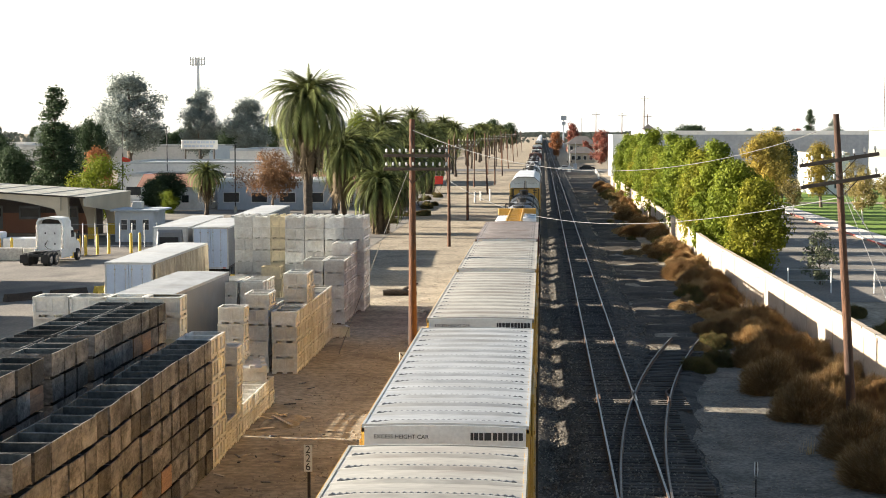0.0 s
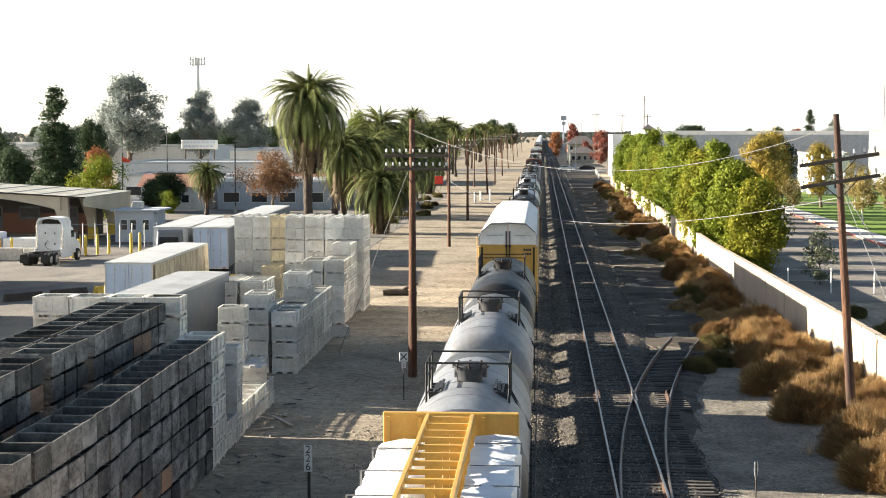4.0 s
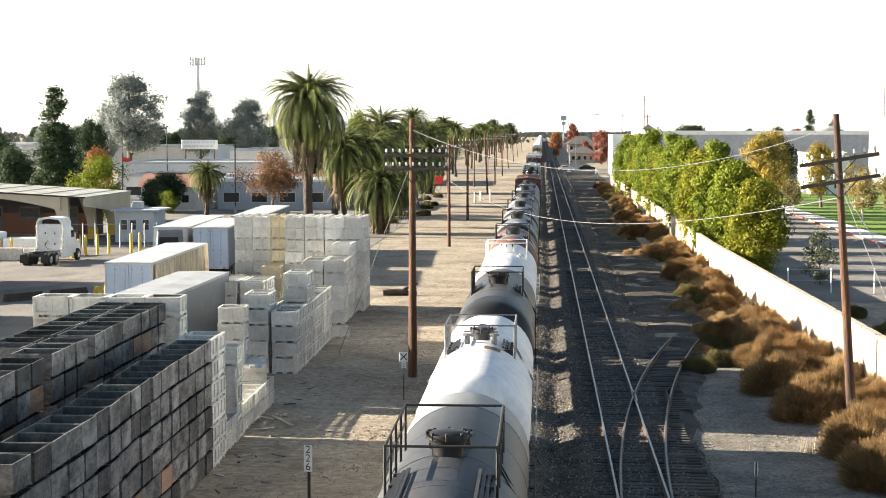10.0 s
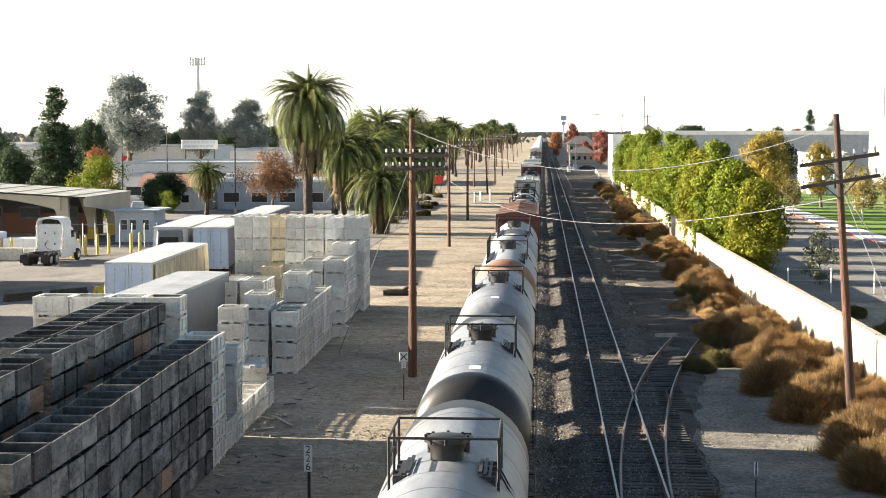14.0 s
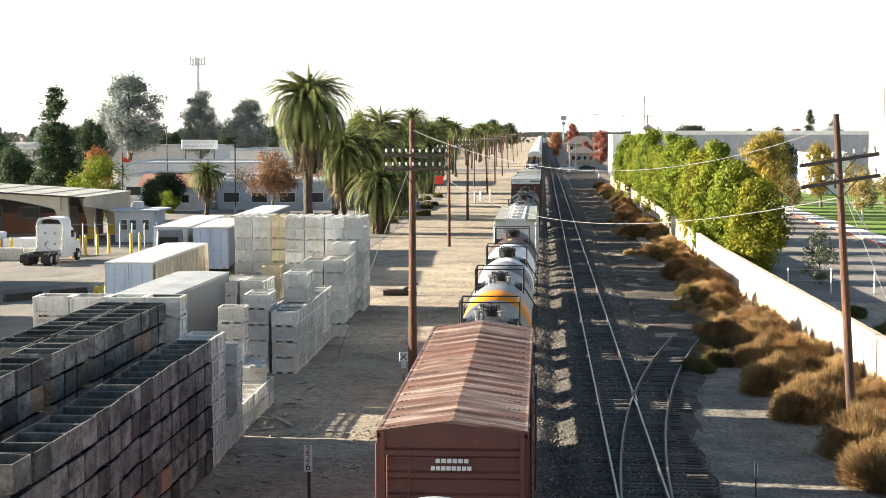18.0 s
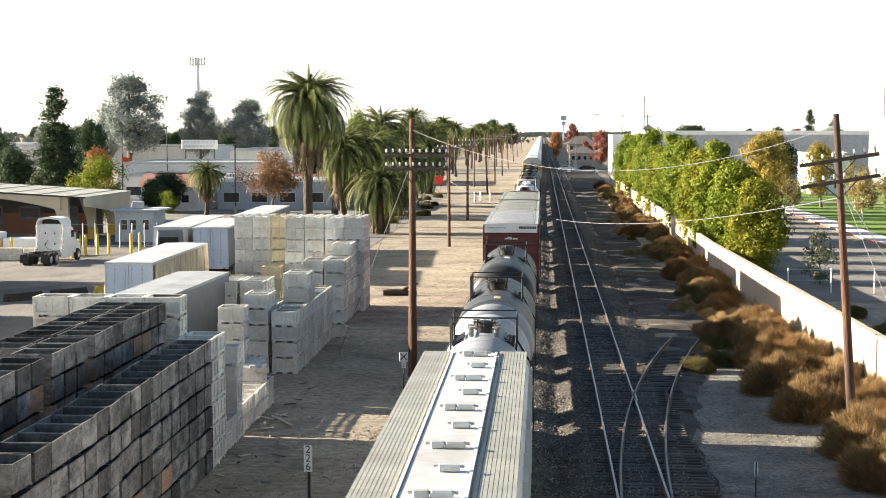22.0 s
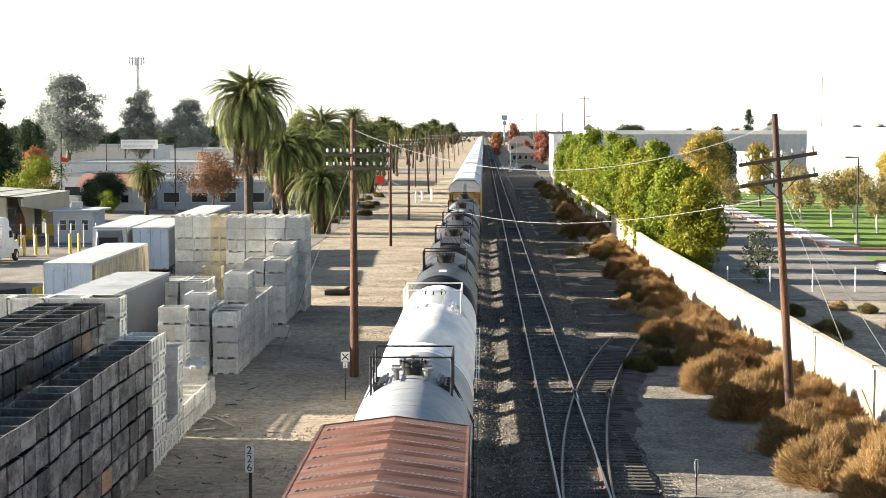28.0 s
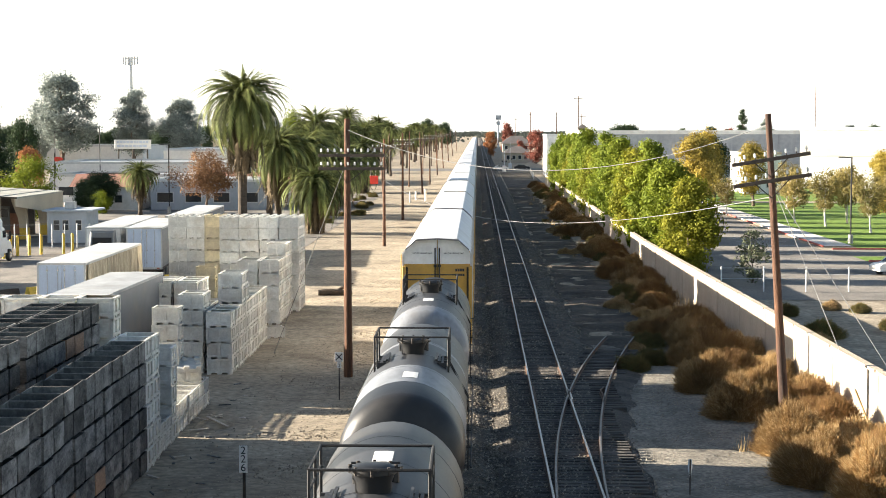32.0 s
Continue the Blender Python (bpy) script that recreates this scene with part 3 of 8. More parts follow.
def boxcar(s, length, body, roof, label, eave=5.08, peak=0.04, ribs=15, band="", fascia=0.5, seams=True, bars=True):
    length *= STRETCH
    half, W = length / 2, 1.58 if band else 1.53
    crown = (lambda x: eave + peak * (1 - (x / W) ** 2)) if peak < 0.15 else (lambda x: eave + peak * (1 - abs(x) / W))
    car = car_root("boxcar", label, "boxcar", s, half)
    g = Geo()
    g.box(-0.25, 0.25, -half + 0.2, half - 0.2, 0.85, 1.15)
    for k in range(9):
        y = -half + 0.6 + k * (length - 1.2) / 8
        g.box(-W + 0.05, W - 0.05, y - 0.08, y + 0.08, 0.9, 1.08)
    part("underframe", g, ["grime"], car)
    # side walls with outside posts and sliding doors
    for sx in (-1, 1):
        g = Geo()
        x = sx * W
        g.box(min(x, x - sx * 0.06), max(x, x - sx * 0.06), -half, half, 1.05, eave - 0.02)
        n = int(length / 1.05)
        for k in range(n + 1):
            y = -half + 0.06 + k * (length - 0.12) / n
            g.box(min(x, x + sx * 0.07), max(x, x + sx * 0.07), y - 0.06, y + 0.06, 1.1, eave - 0.12)
        g.box(min(x, x + sx * 0.08), max(x, x + sx * 0.08), -half, half, eave - 0.14, eave)
        g.box(min(x, x + sx * 0.08), max(x, x + sx * 0.08), -half, half, 1.0, 1.2)
        part("side_wall", g, [body], car)
        for d in (-1.25, 1.25):
            g = Geo()
            g.box(min(x + sx * 0.08, x + sx * 0.13), max(x + sx * 0.08, x + sx * 0.13), d - 1.2, d + 1.2, 1.15, eave - 0.25, bev=0.01)
            for k in range(6):
                z = 1.35 + k * (eave - 1.9) / 5
                g.box(min(x + sx * 0.13, x + sx * 0.16), max(x + sx * 0.13, x + sx * 0.16), d - 1.15, d + 1.15, z, z + 0.09)
            door = part("door", g, [body], car)
            gg = Geo()
            gg.tube([(x + sx * 0.2, d + 0.9, 1.3), (x + sx * 0.2, d + 0.9, eave - 0.4)], 0.025, 6)
            part("lock_bar", gg, ["grime"], door)
        for d in (-1, 1):
            g = Geo()
            for yy in (0, 0.42):
                g.tube([(x + sx * 0.1, d * (half - 0.12 - yy), 1.0), (x + sx * 0.1, d * (half - 0.12 - yy), eave - 0.3 if d < 0 else 2.4)], 0.015, 5)
            for k in range(10 if d < 0 else 4):
                g.tube([(x + sx * 0.1, d * (half - 0.12), 1.15 + 0.38 * k), (x + sx * 0.1, d * (half - 0.54), 1.15 + 0.38 * k)], 0.012, 5)
            part("ladder", g, [body], car)
    # ends: corrugated below, plain fascia above
    for sy in (-1, 1):
        y = sy * half
        g = Geo()
        nz = 7
        prof = [(-0.06, 1.05), (0.0, 1.05)]
        for k in range(nz):
            z = 1.2 + k * (eave - fascia - 1.3) / (nz - 1) - 0.02
            prof += [(0.0, z - 0.1), (0.06, z - 0.05), (0.06, z + 0.05), (0.0, z + 0.1)]
        prof += [(0.0, eave - fascia), (-0.06, eave - fascia)]
        g.loft([[(xx, y + sy * d, z) for d, z in prof] for xx in (-W, W)])
        for sx in (-1, 1):
            gg = Geo()
            gg.box(min(sx * W, sx * (W - 0.1)), max(sx * W, sx * (W - 0.1)), min(y, y + sy * 0.08), max(y, y + sy * 0.08), 1.05, eave - 0.03 if not band else eave - fascia)
            part("corner_post", gg, [body], car)
        part("end_wall", g, [body], car)
        g = Geo()
        bw = W if band else W - 0.1
        top_edge = [(x, crown(x) - 0.02) for x in (bw, W * 0.5, 0, -W * 0.5, -bw)]
        g.loft([[(x, y + sy * d, z) for x, z in [(-bw, eave - fascia), (bw, eave - fascia)] + top_edge] for d in (-0.03, 0.085 if band else 0.035)])
        part("end_band", g, [band or body], car, "painted band across the top of the car's end")
        if sy < 0 and bars and band:
            text_part("EXCESS HEIGHT CAR", 0.115, "ink", car, Matrix.Translation((-0.86, y - 0.09, eave - 0.25)) @ FACING_SOUTH)
            ink_bars(car, 0.5, eave - 0.27, y - 0.085, [0.07, 0.1, 0.1, 0.17, 0.1, 0.1, 0.1, 0.1, 0.1, 0.1], 0.15)
            ink_bars(car, -0.2, eave - fascia - 0.3, y - 0.075, [0.09] * 3, 0.05, "label")
            ink_bars(car, -0.36, eave - fascia - 0.4, y - 0.075, [0.06] * 6 + [0.12] + [0.06] * 5, 0.06, "label")
        elif sy < 0 and bars:
            ink_bars(car, -0.35, eave - fascia - 0.32, y - 0.075, [0.12] * 6, 0.09, "label")
            ink_bars(car, -0.45, eave - fascia - 0.48, y - 0.075, [0.11] * 8, 0.09, "label")
        g = Geo()
        for xx in (-W + 0.16, -W + 0.62):
            g.tube([(xx, y + sy * 0.13, 1.1), (xx, y + sy * 0.13, eave - fascia - 0.15)], 0.016, 5)
        for k in range(9):
            g.tube([(-W + 0.16, y + sy * 0.13, 1.3 + 0.36 * k), (-W + 0.62, y + sy * 0.13, 1.3 + 0.36 * k)], 0.013, 5)
        part("end_ladder", g, [body], car)
        g = Geo()
        g.box(-W + 0.1, W - 0.1, min(y, y + sy * 0.35), max(y, y + sy * 0.35), 1.0, 1.06)
        part("crossover_platform", g, ["grate"], car)
    # roof of ribbed panels with a slight crown
    g = Geo()
    n = ribs
    xs = [-W - 0.06, -W * 0.66, -W * 0.33, 0, W * 0.33, W * 0.66, W + 0.06]
    rings = []
    for k in range(n):
        y0, y1 = -half + k * length / n, -half + (k + 1) * length / n
        for y, h in ((y0, 0.0), (y0 + 0.10, 0.05), (y0 + 0.16, 0.05), (y0 + 0.26, 0.0), (y0 + (y1 - y0) * 0.62, 0.012), (y1 - 0.02, 0.0)):
            rings.append([(x, y, crown(x) + (h if abs(x) < W else 0)) for x in xs])
    rings.append([(x, half, crown(x)) for x in xs])
    g.loft(rings, caps=False, closed=False)
    for sx in (-1, 1):
        x = sx * (W + 0.06)
        g.box(min(x, x - sx * 0.05), max(x, x - sx * 0.05), -half, half, eave - 0.13, eave + 0.01)
    for sy in (-1, 1):
        y = sy * half
        rim = [(x, crown(x) - 0.05) for x in xs] + [(x, crown(x) + 0.02) for x in reversed(xs)]
        g.loft([[(x, y + sy * d, z) for x, z in rim] for d in (0.0, 0.045)])
    roof_ob = part("roof", g, [roof], car, "ribbed metal roof", smooth=True, angle=14)
    if seams:
        for k in range(n):
            y = -half + k * length / n + 0.30
            g = Geo()
            rows = []
            for i in range(53):
                x = -W + 0.1 + i * (2 * W - 0.2) / 52
                zz = crown(x) + (0.038 if i % 2 else 0.014)
                rows.append([(x, y - 0.035, crown(x) - 0.012), (x, y - 0.03, zz), (x, y + 0.03, zz), (x, y + 0.035, crown(x) - 0.012)])
            g.loft(rows, caps=False, closed=False)
            part("seam_strip", g, [{"rust": "rust", "rust_pale": "rust", "gal": "seam", "gal_green": "grime"}.get(roof, "grate")], roof_ob)
    undercarriage(car, half)
    return car


def ring_pts(r, y, cz, n=40):
    return [(r * math.sin(2 * math.pi * k / n), y, cz + r * math.cos(2 * math.pi * k / n)) for k in range(n)]


def tank_car(c, half, paint, label, r=1.59, top=4.32, bands=(), platform="short", dome="black", rails="black", marks=(), valves=False, pads=()):
    """c: its middle's place in the row of cars; bands: (from, to, paint) along the shell, over the paint."""
    half *= STRETCH
    car = car_root("tank_car", label, "tank car", c - half / STRETCH, half)
    cz = top - r
    dome = {"black": "t_black", "grey": "t_dust", "white": "t_white", "brown": "t_brown"}[dome]
    rails = {"black": "dark", "white": "t_white", "grey": "grate", "brown": "t_dkbrown"}[rails]
    hl = half - 0.75
    # shell, from head to head
    ys = [(-hl, 0.02), (-hl + 0.03, 0.35), (-hl + 0.10, 0.62), (-hl + 0.24, 0.84), (-hl + 0.42, 0.95), (-hl + 0.66, 1.0)]
    cuts = sorted({-hl + 0.66, hl - 0.66} | {max(-hl + 0.66, min(hl - 0.66, b)) for q in bands for b in q[:2]})
    stations = ys[:-1] + [(y, 1.0) for y in cuts] + [(-y, k) for y, k in reversed(ys[:-1])]
    g = Geo()
    paints = [paint] + [q[2] for q in bands]
    slots = list(dict.fromkeys(paints))
    for (y0, k0), (y1, k1) in zip(stations[:-1], stations[1:]):
        mid = (y0 + y1) / 2
        p = paint
        for b0, b1, bp in bands:
            if b0 <= mid <= b1:
                p = bp
        g.loft([ring_pts(r * k0, y0, cz), ring_pts(r * k1, y1, cz)], m=slots.index(p), caps=False)
    bm = bmesh.new()
    me = g.mesh("shell", slots, smooth=False)
    bm.from_mesh(me)
    bmesh.ops.remove_doubles(bm, verts=bm.verts, dist=0.002)
    bmesh.ops.recalc_face_normals(bm, faces=bm.faces)
    for q in bm.faces:
        q.smooth = True
    bm.to_mesh(me)
    bm.free()
    shell = part("shell", me, None, car)
    # welded seams round the shell
    for k in range(-2, 3):
        y = k * hl / 2.9
        g = Geo()
        g.loft([ring_pts(r + d, y + e, cz) for d, e in ((-0.01, -0.02), (0.006, -0.014), (0.006, 0.014), (-0.01, 0.02))], caps=False)
        part("weld_band", g, [paint], shell, smooth=True)
    # sill, bolsters and end platforms
    g = Geo()
    g.box(-0.3, 0.3, -half + 0.1, half - 0.1, 0.8, 1.15)
    for s in (-1, 1):
        g.box(-1.3, 1.3, s * (half - 2) - 0.25, s * (half - 2) + 0.25, 0.95, cz - r * 0.72)
        g.box(-1.35, 1.35, min(s * half, s * (half - 0.75)), max(s * half, s * (half - 0.75)), 1.05, 1.12)
    part("sill", g, ["grime"], car)
    for s in (-1, 1):
        g = Geo()
        y = s * (half - 0.05)
        for sx in (-1, 1):
            g.tube([(sx * 1.35, y, 1.05), (sx * 1.35, y, 2.05)], 0.02, 6)
            g.tube([(sx * 1.35, y - s * 0.7, 1.05), (sx * 1.35, y - s * 0.7, 2.05), (sx * 1.35, y, 2.05)], 0.02, 6)
        g.tube([(-1.35, y, 2.05), (1.35, y, 2.05)], 0.02, 6)
        part("end_rail", g, [rails], car)
        # side handrail
        g = Geo()
        g.tube([(s * (r + 0.14), -hl + 0.4, cz - 0.25), (s * (r + 0.14), hl - 0.4, cz - 0.25)], 0.02, 6)
        for k in range(7):
            y = -hl + 0.6 + k * (2 * hl - 1.2) / 6
            g.tube([(s * (r - 0.02), y, cz - 0.25), (s * (r + 0.14), y, cz - 0.25)], 0.015, 5)
        part("handrail", g, [rails], car)
    # manway: a wide flanged bowl with a bolted lid
    g = Geo()
    mk, mh = (0.55, 0.5) if valves else (0.7, 0.72)
    g.tube([(0, 0, top - 0.25), (0, 0, top + 0.22 * mh), (0, 0, top + 0.46 * mh)], [0.46 * mk, 0.48 * mk, 0.58 * mk], 20)
    g.tube([(0, 0, top + 0.46 * mh), (0, 0, top + 0.46 * mh + 0.09)], 0.62 * mk, 20)
    g.tube([(0, 0, top + 0.46 * mh + 0.09), (0, 0, top + 0.46 * mh + 0.13), (0, 0, top + 0.46 * mh + 0.16)], [0.58 * mk, 0.5 * mk, 0.2 * mk], 20)
    man = part("manway", g, [dome], car, smooth=True)
    for k in range(8):
        a = 2 * math.pi * k / 8
        gg = Geo()
        gg.tube([(0.6 * mk * math.cos(a), 0.6 * mk * math.sin(a), top + 0.44 * mh), (0.6 * mk * math.cos(a), 0.6 * mk * math.sin(a), top + 0.44 * mh + 0.16)], 0.032, 6)
        part("bolt", gg, ["grime"], man)
    for i, (vx, vy) in enumerate(((0.34, 0.95), (-0.36, 0.9)) if not valves else ((0.3, 0.85), (-0.3, 0.85), (0.42, -0.75), (-0.42, -0.75), (0, 1.2))):
        g = Geo()
        g.tube([(vx, vy, top - 0.2), (vx, vy, top + 0.22)], 0.09, 8)
        g.tube([(vx, vy, top + 0.2), (vx, vy, top + 0.26)], 0.15, 8)
        g.tube([(vx - 0.11, vy, top + 0.32), (vx + 0.11, vy, top + 0.32)], 0.025, 6)
        part("valve", g, [dome if not valves else "grate"], man)
    # ribbed step plates beside the manway, and guard rails round them
    L = {"short": 1.15, "mid": 1.5, "long": 2.4}[platform]
    y_lo = -6.6 if platform == "long" else -L + 0.1
    y_hi = -1.2 if platform == "long" else 0.55
    plate = "tread" if rails != "t_white" else "t_white"
    for s in (-1, 1):
        walk_g = Geo()
        for k in range(4):
            x, z = 0.70 + 0.09 * k, cz + math.sqrt(r * r - (0.70 + 0.09 * k) ** 2) + 0.10
            walk_g.box(s * x - 0.032, s * x + 0.032, y_lo, y_hi, z - 0.03, z + 0.012)
        n = max(3, int((y_hi - y_lo) / 0.9))
        for k in range(n + 1):
            y = y_lo + 0.05 + k * (y_hi - y_lo - 0.1) / n
            walk_g.box(min(s * 0.66, s * 1.0), max(s * 0.66, s * 1.0), y - 0.03, y + 0.03, top - 0.36, top - 0.16)
        part("walkway", walk_g, [plate], car, "ribbed step plate beside the manway")
        post_x = s * 1.06
        g = Geo()
        for z in (top + 0.22, top + 0.60):
            g.tube([(post_x, -L, z), (post_x, L, z)], 0.026, 6)
        n = 3 if platform == "short" else 5
        for k in range(n):
            y = -L + 2 * L * k / (n - 1)
            g.tube([(post_x, y, top - 0.5), (post_x, y, top + 0.60)], 0.03, 6)
        part("guard_rail", g, [rails], car)
        g = Geo()
        for yy in (-0.22, 0.22):
            g.tube([(s * 1.62, yy, 0.9), (s * 1.62, yy, cz + 0.3), (s * 1.06, yy, top - 0.25)], 0.02, 5)
        for k in range(7):
            z = 1.0 + k * 0.33
            g.tube([(s * 1.68, -0.22, z), (s * 1.68, 0.22, z)], 0.014, 5)
        part("ladder", g, [rails], car)
    for y in (-L, L):
        g = Geo()
        g.tube([(-1.06, y, top + 0.60), (1.06, y, top + 0.60)], 0.028, 6)
        part("cross_rail", g, [rails], car)
    # long ribbed catwalk along the crown, with hoops at its outer ends
    for y0, y1 in pads:
        g = Geo()
        for k in range(14):
            x = -0.52 + 0.08 * k
            g.box(x - 0.029, x + 0.029, y0, y1, top + 0.07, top + 0.115)
        for k in range(6):
            y = y0 + 0.1 + (y1 - y0 - 0.2) * k / 5
            g.box(-0.55, 0.55, y - 0.04, y + 0.04, top - 0.12, top + 0.085)
        part("catwalk", g, ["tread"], car, "dark ribbed catwalk along the tank's crown")
        ye = y0 if abs(y0) > abs(y1) else y1
        for sx in (-0.55, 0.55):
            g = Geo()
            g.tube([(sx, ye, top - 0.12), (sx, ye, top + 0.55), (sx, ye * 0.98, top + 0.65), (sx, ye * 0.93, top + 0.65), (sx, ye * 0.91, top + 0.55), (sx, ye * 0.91, top + 0.05)], 0.025, 6)
            part("grab_hoop", g, [rails], car)
    for mx, my, mw, ml, mm in marks:
        # stickers and patches of another colour lie on the shell's curve
        g = Geo()
        a0 = math.asin(max(-1, min(1, mx / r)))
        da = mw / r / 2
        nseg = 3 + int(mw / 0.09)
        rows = [[((r + 0.006) * math.sin(a0 + t * da), my + y, cz + (r + 0.006) * math.cos(a0 + t * da)) for t in [2 * i / nseg - 1 for i in range(nseg + 1)]] for y in (-ml / 2, ml / 2)]
        g.loft(rows, caps=False, closed=False)
        part("sticker", g, [mm], shell)
    undercarriage(car, half)
    return car


def autorack(s, length, label, detail=True):
    length *= STRETCH
    half, W = length / 2, 1.58
    car = car_root("autorack", label, "autorack car", s, half)
    top, eave = 5.78, 5.0
    for sx in (-1, 1):
        g = Geo()
        x = sx * W
        g.box(min(x, x - sx * 0.05), max(x, x - sx * 0.05), -half + 0.3, half - 0.3, 1.1, eave + 0.1)
        n = 14 if detail else 5
        for k in range(n + 1):
            y = -half + 0.35 + k * (length - 0.7) / n
            g.box(min(x, x + sx * 0.06), max(x, x + sx * 0.06), y - 0.07, y + 0.07, 1.1, eave + 0.1)
        part("side_screen", g, ["gal"], car)
        g = Geo()
        g.box(min(x, x + sx * 0.05), max(x, x + sx * 0.05), -half, half, 0.8, 1.2)
        part("side_sill", g, ["yellow"], car)
        for sy in (-1, 1):
            g = Geo()
            g.box(min(x + sx * 0.06, x - sx * 0.1), max(x + sx * 0.06, x - sx * 0.1), min(sy * half, sy * (half - 0.3)), max(sy * half, sy * (half - 0.3)), 0.9, 4.45, bev=0.02)
            part("corner_post", g, ["yellow"], car)
            if detail:
                g = Geo()
                for yy in (0.05, 0.45):
                    g.tube([(x + sx * 0.12, sy * (half - yy), 1.0), (x + sx * 0.12, sy * (half - yy), eave)], 0.016, 5)
                for k in range(11):
                    g.tube([(x + sx * 0.12, sy * (half - 0.05), 1.1 + 0.36 * k), (x + sx * 0.12, sy * (half - 0.45), 1.1 + 0.36 * k)], 0.012, 5)
                part("ladder", g, ["yellow"], car)
    sec = [(-W - 0.02, eave), (-W * 0.93, eave + 0.28), (-W * 0.62, top - 0.06), (-W * 0.58, top - 0.03), (0, top), (W * 0.58, top - 0.03), (W * 0.62, top - 0.06), (W * 0.93, eave + 0.28), (W + 0.02, eave)]
    g = Geo()
    g.loft([[(x, y, z) for x, z in sec] for y in (-half + 0.05, half - 0.05)], caps=False, closed=False)
    part("roof", g, ["rack_roof"], car, "white roof of three long facets", smooth=True, angle=10)
    for sy in (-1, 1):
        y = sy * (half - 0.28)
        for sx in (-1, 1):
            # clam-shell door leaf: white above, yellow below
            w = W - 0.03
            g = Geo()
            g.box(min(sx * 0.02, sx * w), max(sx * 0.02, sx * w), min(y, y - sy * 0.06), max(y, y - sy * 0.06), 1.1, 4.55, m=1)
            leaf_pts = [(0.02, 4.55), (w, 4.55), (w, eave), (w * 0.94, eave + 0.27), (w * 0.625, top - 0.07), (0.02, top - 0.012)]
            g.loft([[(sx * a, y - sy * d, b) for a, b in leaf_pts] for d in (0, 0.06)])
            door = part("end_door", g, ["white", "yellow"], car)
            if detail:
                gg = Geo()
                gg.tube([(sx * 0.10, y + sy * 0.04, 1.3), (sx * 0.10, y + sy * 0.04, 5.3)], 0.03, 6)
                for z in (1.6, 2.6, 3.4, 4.4):
                    gg.box(sx * 0.10 - 0.07, sx * 0.10 + 0.07, y + sy * 0.03 - 0.03, y + sy * 0.03 + 0.03, z, z + 0.12)
                part("lock_rod", gg, ["grime"], door)
        if detail:
            hood = [(-W * 0.95, eave + 0.27), (-W * 0.635, top - 0.05), (0, top + 0.012), (W * 0.635, top - 0.05), (W * 0.95, eave + 0.27)]
            part("eave_strip", Geo().loft([[(x, sy * (half - d), z + e) for x, z in hood] for d, e in ((0.04, 0.0), (-0.02, -0.015), (-0.02, -0.075), (0.04, -0.06))], caps=False, closed=False), ["grate"], car)
            for sx in (-1, 1):
                part("door_hinge", Geo().box(min(sx * (W - 0.2), sx * (W - 0.06)), max(sx * (W - 0.2), sx * (W - 0.06)), y + sy * 0.002 - 0.03, y + sy * 0.002 + 0.03, 1.3, 4.4), ["grime"], car)
        if detail and sy < 0:
            for x0 in (-0.72, 0.78):
                text_part("EXCESS HEIGHT CAR", 0.1, "ink", car, Matrix.Translation((x0, y - 0.008, 5.02)) @ FACING_SOUTH)
            ink_bars(car, 0.85, 4.2, y - 0.002, [0.11] * 4, 0.13, "ink")
            ink_bars(car, 0.85, 3.98, y - 0.002, [0.09] * 5, 0.11, "ink")
    g = Geo()
    g.box(-W, W, -half, half, 0.85, 1.1)
    part("deck", g, ["yellow"], car)
    undercarriage(car, half, 2.6)
    return car


